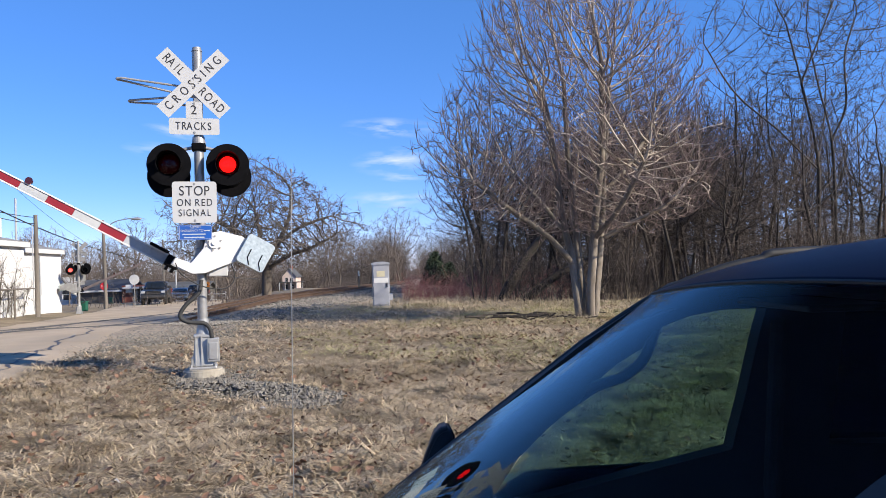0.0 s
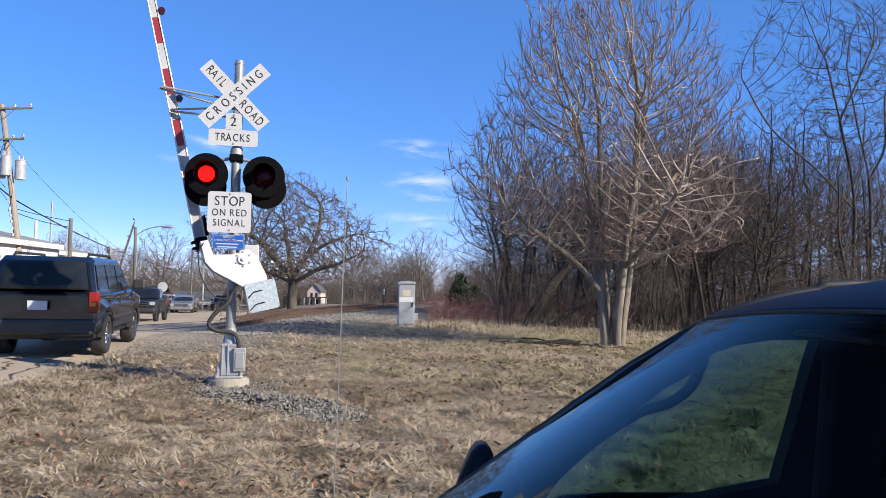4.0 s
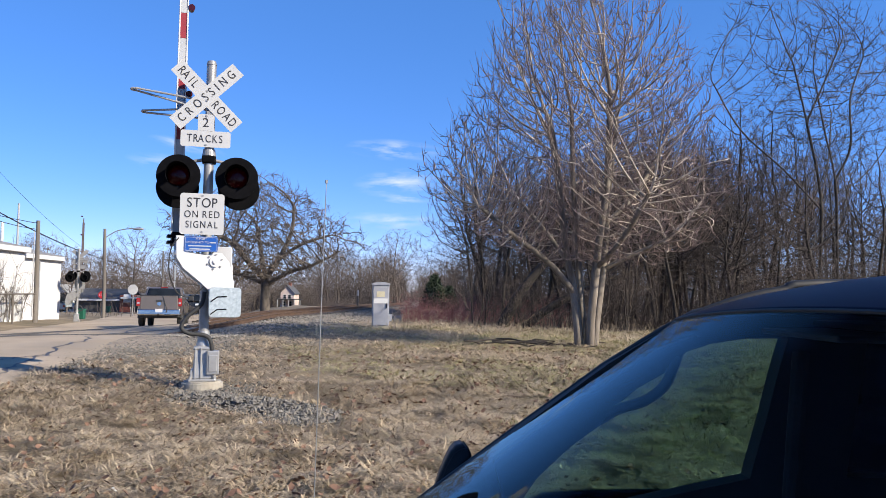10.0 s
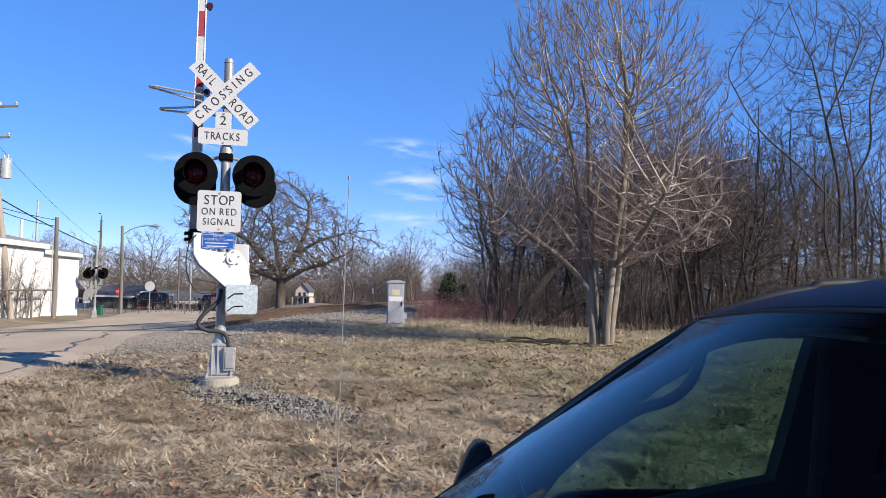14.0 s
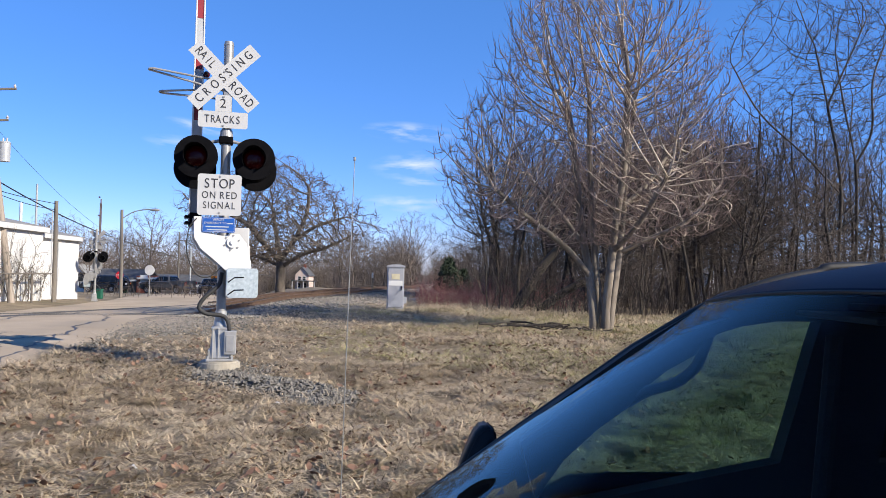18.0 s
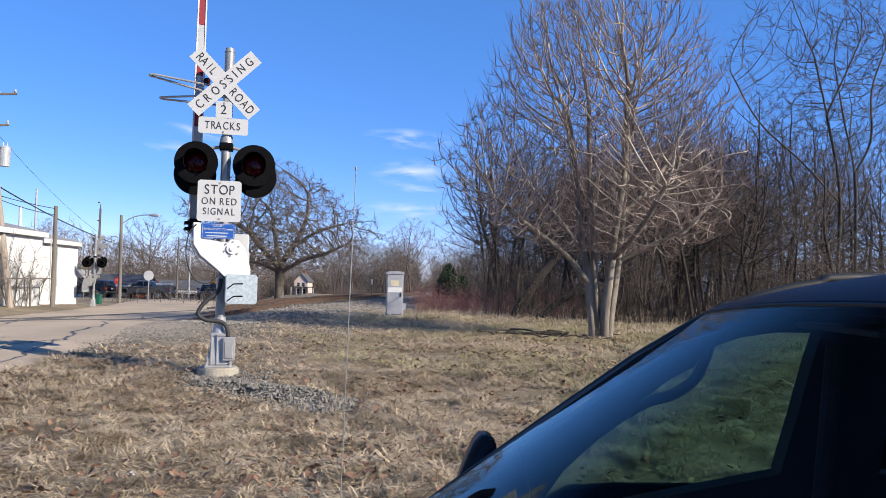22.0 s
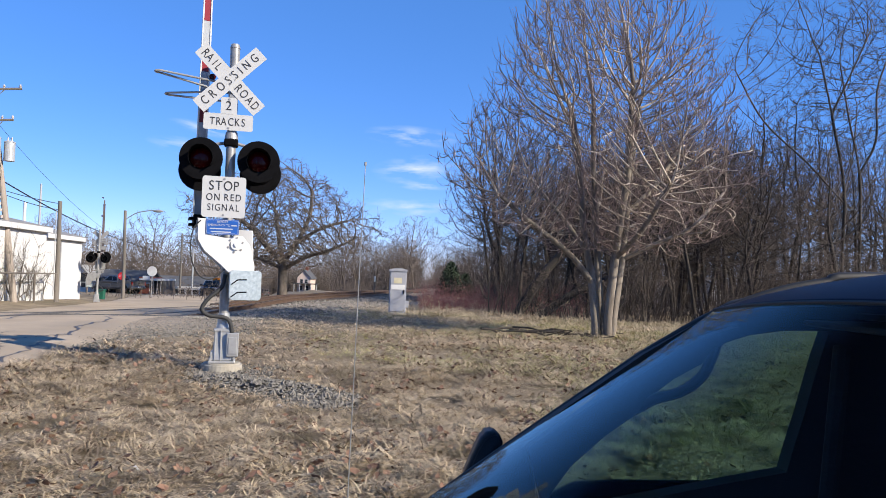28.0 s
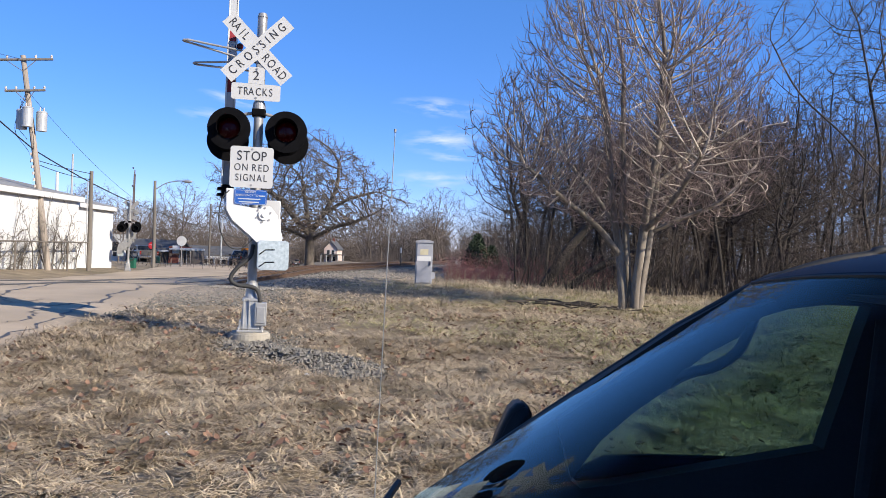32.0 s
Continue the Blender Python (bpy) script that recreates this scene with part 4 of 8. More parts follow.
# ---- bare winter trees ----
def grow(rng, out, p, d, length, r, level, spec):
    """For vines: one limb from p along d and the limbs that it bears; out collects (points, radii, level)."""
    n = spec["segs"][level]
    wob, lift = spec["wobble"][level], spec["lift"][level]
    pts, rad = [p.copy()], [r]
    d = d.normalized()
    tip = spec["tip"][level]
    for i in range(n):
        d = (d + Vector((rng.gauss(0, wob), rng.gauss(0, wob), rng.gauss(0, wob) + lift))).normalized()
        p = p + d * (length / n)
        pts.append(p)
        rad.append(r * (1 - (1 - tip) * (i + 1) / n))
    out.append((pts, rad, level))
    if level + 1 >= len(spec["count"]):
        return
    k = spec["count"][level]
    k = max(1, int(k * rng.uniform(0.75, 1.25)))
    lo = spec["start"][level]
    for j in range(k):
        t = lo + (1 - lo) * (j + rng.random()) / k
        f = t * n
        i = min(int(f), n - 1)
        q = pts[i].lerp(pts[i + 1], f - i)
        ax = (pts[i + 1] - pts[i]).normalized()
        side = ax.orthogonal().normalized()
        side.rotate(Matrix.Rotation(rng.uniform(0, 2 * math.pi), 3, ax))
        ang = radians(rng.uniform(*spec["angle"][level]))
        nd = ax * math.cos(ang) + side * math.sin(ang)
        long = length * rng.uniform(*spec["ratio"][level]) * (1.15 - spec["taper"][level] * t)
        rr = min(rad[i] * 0.75, max(spec["thin"], (rad[i] * (1 - (f - i)) + rad[i + 1] * (f - i)) * spec["thick"][level]))
        grow(rng, out, q, nd, long, rr, level + 1, spec)


def limbs_mesh(name, limbs, mats, sides=(8, 5, 3, 3, 3), twig=2):
    """All limbs as one mesh of tapered tubes; from level twig on they take the second material."""
    verts, faces, mat = [], [], []
    for pts, rad, level in limbs:
        k = sides[min(level, len(sides) - 1)]
        d0 = (pts[-1] - pts[0]).normalized()
        s = d0.orthogonal().normalized()
        t = d0.cross(s)
        base = len(verts)
        last = len(pts) - 1
        for i, (p, r) in enumerate(zip(pts, rad)):
            if i == last and level >= 2:
                verts.append(tuple(p))
                continue
            for j in range(k):
                a = 2 * math.pi * j / k
                verts.append(tuple(p + s * (math.cos(a) * r) + t * (math.sin(a) * r)))
        for i in range(last):
            a, b = base + i * k, base + (i + 1) * k
            if i == last - 1 and level >= 2:
                for j in range(k):
                    faces.append((a + j, a + (j + 1) % k, b))
            else:
                for j in range(k):
                    faces.append((a + j, a + (j + 1) % k, b + (j + 1) % k, b + j))
            mat += [1 if level >= twig else 0] * k
    me = mesh_from(name, verts, faces, None, True)
    for m in mats:
        me.materials.append(m)
    me.polygons.foreach_set("material_index", mat)
    return me


def plant(name, meshes, m, label, category="tree", group="", kind=""):
    t = empty(name, m, label, category, group, kind)
    part("trunk", meshes[0], None, t)
    part("crown", meshes[1], None, t)
    return t


# trees that grow towards points strewn through the crown's space
def crown_space(rg, n, profile, shell=0.5, offset=(0.0, 0.0)):
    """n points inside a crown whose radius at each height is given by profile (height, radius); shell: how far they keep to its outside."""
    zs, rs = np.array([p[0] for p in profile]), np.array([p[1] for p in profile])
    z = rg.uniform(zs[0], zs[-1], n * 6)
    r = np.interp(z, zs, rs)
    z = z[rg.random(len(z)) < (r / rs.max()) ** 1.6][:n]
    m = len(z)
    a = rg.random(m) * 2 * math.pi
    lump = 1 + 0.13 * np.sin(3 * a + z) + 0.09 * np.sin(5 * a - 1.7 * z)
    r = np.interp(z, zs, rs) * rg.random(m) ** shell * lump
    lean = (z - zs[0]) / (zs[-1] - zs[0])
    return np.stack([r * np.cos(a) + offset[0] * lean, r * np.sin(a) + offset[1] * lean, z], 1)


def colonise(seed, stems, goals, step, kill, lift=0.1, wob=0.15, keep=0.5, rounds=220):
    """The limbs of a tree as nodes (place, parent): stems are lines of points; buds then grow towards the goals until these are reached."""
    rg = np.random.default_rng(seed)
    pos, par = [], []
    for line in stems:
        c = curve_points(line[1:], 5)
        last = line[0]
        if last < 0:
            pos.append(np.array(c[0]))
            par.append(-1)
            last = len(pos) - 1
            c = c[1:]
        else:
            last = int(np.argmin([np.linalg.norm(q - np.array(c[0])) for q in pos]))
            c = c[1:]
        for q in c:
            a = pos[last]
            n = max(1, round(float(np.linalg.norm(np.array(q) - a)) / step))
            for k in range(1, n + 1):
                pos.append(a + (np.array(q) - a) * k / n + (rg.normal(0, step * 0.02, 3) if k < n else 0))
                par.append(last)
                last = len(pos) - 1
    P = np.array(pos)
    D = np.array([P[i] - P[par[i]] if par[i] >= 0 else (0, 0, 1) for i in range(len(P))], float)
    D /= np.linalg.norm(D, axis=1)[:, None]
    kids = np.bincount([k for k in par if k >= 0], minlength=len(P))
    dist = np.linalg.norm(goals[:, None] - P[None], axis=2)
    near, nd = dist.argmin(1), dist.min(1)
    for _ in range(rounds):
        live = nd > kill
        goals, near, nd = goals[live], near[live], nd[live]
        if not len(goals):
            break
        u = goals - P[near]
        u /= np.linalg.norm(u, axis=1)[:, None]
        tot = np.zeros((len(P), 3))
        np.add.at(tot, near, u)
        grow_at = np.unique(near)
        grow_at = grow_at[kids[grow_at] < 3]
        if not len(grow_at):
            break
        d = tot[grow_at]
        d /= np.linalg.norm(d, axis=1)[:, None] + 1e-6
        d = d + keep * D[grow_at] * (kids[grow_at] == 0)[:, None] + rg.normal(0, wob, d.shape)
        d[:, 2] += lift
        d /= np.linalg.norm(d, axis=1)[:, None]
        fresh = P[grow_at] + d * step
        first = len(P)
        kids[grow_at] += 1
        P, D = np.concatenate([P, fresh]), np.concatenate([D, d])
        par += grow_at.tolist()
        kids = np.concatenate([kids, np.zeros(len(fresh), int)])
        for a in range(0, len(fresh), 200):
            q = np.linalg.norm(goals[:, None] - fresh[None, a:a + 200], axis=2)
            k, m = q.argmin(1), q.min(1)
            better = m < nd
            near[better], nd[better] = first + a + k[better], m[better]
    return P, np.array(par), D


def limb_radii(par, tip, power):
    """Each limb carries what its branches carry; also which child goes on as the main limb."""
    n = len(par)
    load, main, best = np.zeros(n), -np.ones(n, int), np.zeros(n)
    for i in range(n - 1, -1, -1):
        if load[i] == 0:
            load[i] = tip ** power
        k = par[i]
        if k >= 0:
            load[k] += load[i]
            if load[i] > best[k]:
                best[k], main[k] = load[i], i
    return load ** (1 / power), main


def limb_pieces(P0, P1, R0, R1, side_n, mat_index):
    """Tapered pieces from P0 to P1: places, faces and material indices."""
    n = len(P0)
    d = P1 - P0
    d /= np.linalg.norm(d, axis=1)[:, None] + 1e-9
    s = np.cross(d, np.array([0.31, 0.87, 0.38]))
    s /= np.linalg.norm(s, axis=1)[:, None] + 1e-9
    t = np.cross(d, s)
    a = 2 * math.pi * np.arange(side_n) / side_n
    ring = s[:, None] * np.cos(a)[None, :, None] + t[:, None] * np.sin(a)[None, :, None]
    over = d * (R1 * 0.2)[:, None]
    v = np.concatenate([(P0 - over)[:, None] + ring * R0[:, None, None], (P1 + over)[:, None] + ring * R1[:, None, None]], 1).reshape(-1, 3)
    j = np.arange(side_n)
    f = np.stack([j, (j + 1) % side_n, (j + 1) % side_n + side_n, j + side_n], 1)
    f = (f[None] + (2 * side_n * np.arange(n))[:, None, None]).reshape(-1, 4)
    return v, f, np.repeat(mat_index, side_n)


def quick_mesh(name, chunks, mats):
    """One mesh from several (places, four-cornered faces, material index)."""
    base, vs, fs, ms = 0, [], [], []
    for v, f, m in chunks:
        vs.append(v)
        fs.append(f + base)
        ms.append(m)
        base += len(v)
    v, f, m = np.concatenate(vs), np.concatenate(fs), np.concatenate(ms)
    me = bpy.data.meshes.new(name)
    me.vertices.add(len(v))
    me.vertices.foreach_set("co", v.astype(np.float32).ravel())
    me.loops.add(len(f) * 4)
    me.loops.foreach_set("vertex_index", f.astype(np.int32).ravel())
    me.polygons.add(len(f))
    me.polygons.foreach_set("loop_start", np.arange(0, len(f) * 4, 4, dtype=np.int32))
    for k in mats:
        me.materials.append(k)
    me.polygons.foreach_set("material_index", m.astype(np.int32))
    me.polygons.foreach_set("use_smooth", np.ones(len(f), bool))
    me.update(calc_edges=True)
    return me


def grown_tree(seed, stems, goals, step, kill, tip, mats, power=2.3, lift=0.1, wob=0.15, keep=0.5, twigs=2, twig_len=0.25, twig_spread=0.55, twig_lift=0.25, fine=1.6, thick=0.05):
    """Trunk mesh (the thick limbs) and crown mesh (the rest with its twigs) of a tree that fills its goals."""
    P, par, D = colonise(seed, stems, goals, step, kill, lift, wob, keep)
    R, main = limb_radii(par, tip, power)
    rg = np.random.default_rng(seed + 500)
    i = np.nonzero(par >= 0)[0]
    on = main[par[i]] == i
    p0, p1, r1 = P[par[i]], P[i], R[i]
    r0 = np.where(on, np.minimum(R[par[i]], R[i] * 1.35), np.minimum(R[i] * 1.12, R[par[i]]))
    root = par[par[i]] < 0
    r0 = np.where(root, r0 * 1.5, r0)
    stout = r1 > thick
    kind = (r1 < tip * fine).astype(int)
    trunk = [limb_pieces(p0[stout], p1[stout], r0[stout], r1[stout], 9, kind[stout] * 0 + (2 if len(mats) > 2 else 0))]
    mid = ~stout & (r1 > tip * 2.2)
    thin = ~stout & ~mid
    crown = [limb_pieces(p0[k], p1[k], r0[k], r1[k], n, kind[k]) for k, n in ((mid, 5), (thin, 3)) if k.any()]
    # twigs along the thin limbs
    b = np.nonzero(R < tip * 1.9)[0]
    b = np.repeat(b, twigs)
    d = D[b] + rg.normal(0, twig_spread, (len(b), 3))
    d[:, 2] += twig_lift
    d /= np.linalg.norm(d, axis=1)[:, None]
    L = twig_len * (0.4 + 0.9 * rg.random(len(b)))
    f = rg.random(len(b))[:, None]
    q0 = P[b] * f + P[np.maximum(par[b], 0)] * (1 - f)
    q1 = q0 + d * (L * 0.55)[:, None]
    d2 = d + rg.normal(0, 0.25, d.shape)
    d2[:, 2] += twig_lift * 0.5
    q2 = q1 + d2 * (L * 0.5)[:, None]
    w = np.full(len(b), tip * 0.8)
    one = np.ones(len(b), int)
    crown += [limb_pieces(q0, q1, w, w * 0.8, 3, one), limb_pieces(q1, q2, w * 0.8, w * 0.35, 3, one)]
    return quick_mesh("trunk", trunk, mats), quick_mesh("crown", crown, mats)


# the many-stemmed tree on the grass
TX, TY = 4.38, 21.28
rg = np.random.default_rng(11)
stems = [(-1, (-0.20, 0.02, -0.1), (-0.24, 0, 0.6), (-0.35, 0.05, 1.64), (-0.58, 0.1, 2.93), (-0.75, 0.15, 4.65), (-0.95, 0.2, 6.2)),
         (-1, (-0.04, 0.10, -0.1), (-0.06, 0.2, 0.8), (-0.12, 0.3, 1.64), (-0.16, 0.5, 2.93), (-0.26, 0.65, 4.65), (-0.3, 0.7, 6.6)),
         (-1, (0.08, -0.08, -0.1), (0.10, -0.15, 0.8), (0.16, -0.25, 1.64), (0.26, -0.40, 2.93), (0.45, -0.55, 4.65), (0.5, -0.65, 6.8)),
         (-1, (0.22, 0.02, -0.1), (0.28, 0, 0.7), (0.40, 0.05, 1.64), (0.53, 0.05, 2.93), (0.68, 0.1, 4.65), (0.9, 0.2, 6.6)),
         (0, (-0.30, 0, 1.5), (-1.05, -0.3, 2.3), (-2.2, -0.5, 3.15), (-3.1, -0.6, 3.9)),
         (0, (-0.45, 0.05, 2.3), (-1.0, 0.6, 3.2), (-1.9, 1.2, 4.4)),
         (0, (0.45, 0.05, 2.2), (1.2, -0.2, 2.6), (2.2, -0.4, 3.1), (3.1, -0.4, 4.1)),
         (0, (0.2, -0.3, 2.2), (0.7, -1.3, 3.0), (1.2, -2.2, 4.2)),
         (0, (-0.15, 0.4, 2.3), (-0.1, 1.4, 3.1), (0.3, 2.3, 4.2)),
         (0, (0.6, 0.05, 3.5), (1.5, 0.5, 4.4), (2.3, 0.9, 5.6))]
goals = crown_space(rg, 8000, ((2.2, 1.6), (3.0, 3.3), (4.4, 3.85), (6.0, 3.65), (8.0, 2.95), (9.5, 2.1), (10.6, 0.7)), 0.5, (-0.25, -0.5))
goals[:, 1] *= 0.85
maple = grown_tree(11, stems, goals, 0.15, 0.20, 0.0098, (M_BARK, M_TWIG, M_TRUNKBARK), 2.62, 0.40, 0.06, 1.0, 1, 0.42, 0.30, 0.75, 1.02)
plant("bare_tree", maple, pose(TX, TY, zl(TX, TY), 0, 0, 0), "bare many-stemmed young maple with pale bark and reddish twigs")

# woodland trees
def wood_tree(seed, h, spread, low, n, tip=0.013, mats=None, fork=0.45, lean=0.12, twigs=2):
    rg = np.random.default_rng(seed)
    top = h * fork
    a = rg.random() * 6.28
    stems = [(-1, (0, 0, -0.3), (lean * h * 0.2 * math.cos(a), lean * h * 0.2 * math.sin(a), h * 0.2), (lean * h * 0.5 * math.cos(a + 0.6), lean * h * 0.5 * math.sin(a + 0.6), top))]
    goals = crown_space(rg, n, ((h * low, spread * 0.5), (h * 0.5, spread), (h * 0.72, spread * 0.92), (h * 0.9, spread * 0.55), (h, spread * 0.15)), 0.6)
    return grown_tree(seed, stems, goals, h * 0.03, h * 0.042, tip, mats or (M_DARKBARK, M_BRUSH), 2.3, 0.12, 0.16, 0.7, twigs, h * 0.05, 0.6, 0.2, 1.5)


tall = [wood_tree(30 + k, 11.0 + (k * 37 % 5) * 0.55, 2.6 + 0.4 * (k % 3), 0.20, 680, 0.012, twigs=1) for k in range(6)]
small = []
for k in range(4):
    rr = np.random.default_rng(60 + k)
    st = [(-1, (rr.uniform(-0.5, 0.5), rr.uniform(-0.5, 0.5), -0.2), (rr.uniform(-0.8, 0.8), rr.uniform(-0.8, 0.8), 1.1)) for _ in range(4)]
    small.append(grown_tree(60 + k, st, crown_space(rr, 420, ((0.5, 1.0), (2.2, 2.1), (3.8, 1.7), (5.0, 0.6)), 0.6), 0.17, 0.28, 0.009, (M_DARKBARK, M_BRUSH), 2.3, 0.12, 0.25, 0.5, 2, 0.32, 0.7, 0.2, 1.5))
rng = random.Random(5)


def woods_edge(y):
    """x of the woodland's edge for a given y."""
    return 2.2 - 0.025 * (y - 32) + max(0.0, 32 - y) * 2.0


count = 0
while count < 125:
    y = 31 + 50 * rng.random() ** 1.7
    x = woods_edge(y) + 1.5 + rng.random() ** 1.1 * (0.66 * y)
    if x > 0.64 * y + 2:
        continue
    if count % 3 == 1:
        y = rng.uniform(38, 62)
        x = y * rng.uniform(0.28, 0.62)
    if count % 3 == 0:
        y = rng.uniform(34, 47)
        x = woods_edge(y) + rng.uniform(0.8, 9)
    sc = rng.uniform(0.8, 1.15)
    sc = min(sc, rng.uniform(0.18, 0.25) * y / 10.5)
    if y < 45 and x < 9:
        sc *= 1.0
    t = plant("woodland_tree", tall[count % 6], pose(x, y, zl(x, y), rng.gauss(0, 6), rng.gauss(0, 6), rng.uniform(0, 360)), "tall bare woodland tree with dark bark", "tree", "trees of the wood")
    t.scale = (sc, sc, sc)
    count += 1
# the two high trees that stand before the wood
high = []
for k in range(2):
    rg = np.random.default_rng(130 + k)
    if k == 0:
        st = [(-1, (0, 0, -0.3), (-0.05, 0, 3.0), (0, 0, 6.2), (-0.55, 0.1, 9.6), (-1.1, 0.2, 12.4)), (0, (-0.02, 0, 5.6), (-1.6, 0.2, 7.4), (-3.6, 0.3, 9.3), (-5.0, 0.2, 11.6)), (0, (-0.6, 0.1, 9.6), (0.1, -0.2, 11.4), (1.0, -0.3, 13.6)),
              (0, (0, 0, 6.0), (0.8, 0.8, 8.0), (1.4, 1.6, 10.5))]
        prof, off = ((6.5, 1.2), (9.0, 3.6), (12.0, 4.2), (14.5, 3.4), (16.6, 1.2)), (-2.2, 0.0)
    else:
        st = [(-1, (0, 0, -0.3), (0.05, 0, 3.5), (0, 0, 7.0), (-0.5, 0, 9.5), (-0.9, 0, 11.8)), (0, (0, 0, 7.0), (0.8, 0.1, 8.6), (0.9, 0.2, 11.0), (1.6, 0.3, 13.0)), (0, (0, 0, 6.2), (1.4, -0.3, 7.4), (2.8, -0.4, 9.4))]
        prof, off = ((6.5, 1.0), (9.0, 2.8), (12.0, 3.2), (14.0, 2.6), (15.6, 0.9)), (0.6, 0.0)
    high.append(grown_tree(130 + k, st, crown_space(rg, 1500, prof, 0.6, off), 0.34, 0.42, 0.0085, (M_OAKBARK, M_OAKBARK, M_DARKBARK), 2.7, 0.18, 0.07, 0.9, 2, 0.5, 0.5, 0.3, 1.5))
for k, (x, y) in enumerate(((18.1, 35.2), (19.0, 35.6))):
    plant("high_tree", high[k % 2], pose(x, y, zl(x, y)), "high bare tree with a slender dark trunk", "tree", "high trees")
count = 0
while count < 72:
    y = 30.5 + 40 * rng.random() ** 1.8
    x = woods_edge(y) + rng.random() * (0.6 * y)
    if x > 0.62 * y + 2:
        continue
    sc = rng.uniform(0.4, 0.75) * (1.25 if x < woods_edge(y) + 5 else 1)
    t = plant("understory_shrub", small[count % 4], pose(x, y, zl(x, y), 0, 0, rng.uniform(0, 360)), "bare brown understory shrub at the wood's edge", "shrub", "shrubs of the wood")
    t.scale = (sc, sc, sc)
    count += 1

# the oak beyond the tracks
rg = np.random.default_rng(81)
stems = [(-1, (0, 0, -0.3), (0.05, 0, 2.0), (0.0, 0, 4.0)), (0, (0, 0, 3.6), (1.2, 0.4, 5.6), (2.4, 1.0, 8.6), (2.6, 0.8, 11.0)), (0, (0, 0, 3.4), (-1.6, -0.5, 5.2), (-3.4, -0.8, 7.2), (-5.6, -1.0, 8.4)),
         (0, (0, 0, 3.8), (-0.8, 1.6, 6.0), (-1.6, 2.6, 9.2)), (0, (0.05, 0, 2.9), (2.4, -0.8, 4.2), (5.0, -1.4, 5.0), (7.4, -1.6, 6.2)), (0, (1.2, 0.4, 5.6), (3.6, 0.2, 7.2), (6.4, 0.4, 8.2)), (0, (0, 0, 3.0), (-2.6, 1.0, 3.9), (-5.6, 1.6, 4.4))]
goals = crown_space(rg, 3600, ((3.2, 5.5), (5.5, 9.8), (8.5, 10.0), (11.5, 7.0), (13.2, 4.0), (14.6, 1.5)), 0.62, (-0.8, 0.0))
oak = grown_tree(81, stems, goals, 0.38, 0.40, 0.022, (M_OAKBARK, M_OAKBARK), 2.35, 0.10, 0.2, 0.7, 2, 0.75, 0.8, 0.05, 1.5)
OX, OY = -16.95, 80.0
plant("oak", oak, pose(OX, OY, zl(OX, OY)), "large spreading bare oak beyond the railway tracks")
# brown leaves that still cling to the lower limbs
rg = np.random.default_rng(12)
n = 900
a, f = rg.random(n) * 2 * math.pi, rg.random(n)
c = np.stack([4.6 * np.sqrt(f) * np.cos(a), 4.6 * np.sqrt(f) * np.sin(a), 3.6 + 2.6 * rg.random(n) ** 1.5 + 0.25 * f], 1)
c += 0.6 * np.sin(c[:, [1, 2, 0]] * 2.3)
d, e = rg.normal(0, 0.11, (n, 3)), rg.normal(0, 0.11, (n, 3))
tri = np.stack([c - d, c + d, c + e], 1).reshape(-1, 3)
M_CLING = material("clinging_leaf", (0.07, 0.05, 0.036), (0.15, 0.105, 0.075), 2, 0.9, 0, 0, 30, per=0.3)
tagged(part("clinging_leaves", mesh_from("clinging_leaves", tri.tolist(), [(3 * i, 3 * i + 1, 3 * i + 2) for i in range(n)], M_CLING), None, bpy.data.objects["oak"], "brown dead leaves still on the lower limbs"), kind="stuff")

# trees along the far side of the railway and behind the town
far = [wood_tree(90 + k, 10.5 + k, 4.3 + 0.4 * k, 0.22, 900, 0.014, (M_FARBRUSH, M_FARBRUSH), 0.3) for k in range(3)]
HOUSE_GAP = (-13.2, -8.3)      # bearings between which the pink house is seen
for k in range(44):
    az = radians(-32 + 30.0 * (k + rng.random() * 0.8) / 44)
    d = rng.uniform(125, 220)
    if HOUSE_GAP[0] < math.degrees(az) < HOUSE_GAP[1]:
        d += 120
    x, y = d * math.sin(az), d * math.cos(az)
    sc = rng.uniform(0.75, 1.35)
    if az > radians(-9):
        sc *= 1.1
    t = plant("distant_tree", far[k % 3], pose(x, y, zl(x, y), 0, 0, rng.uniform(0, 360)), "distant bare tree beyond the railway", "tree", "distant trees")
    t.scale = (sc, sc, sc)

# trees behind the white building
for k, (x, y, sc) in enumerate(((-38.0, 74.0, 0.8), (-41.5, 80.0, 0.85), (-33.5, 72.0, 0.62), (-44.0, 70.0, 0.7))):
    plant("yard_tree", far[k % 3], pose(x, y, zl(x, y), 0, 0, 50 * k), "bare tree behind the white building", "tree", "yard trees").scale = (sc * 0.8, sc * 0.8, sc * 0.85)


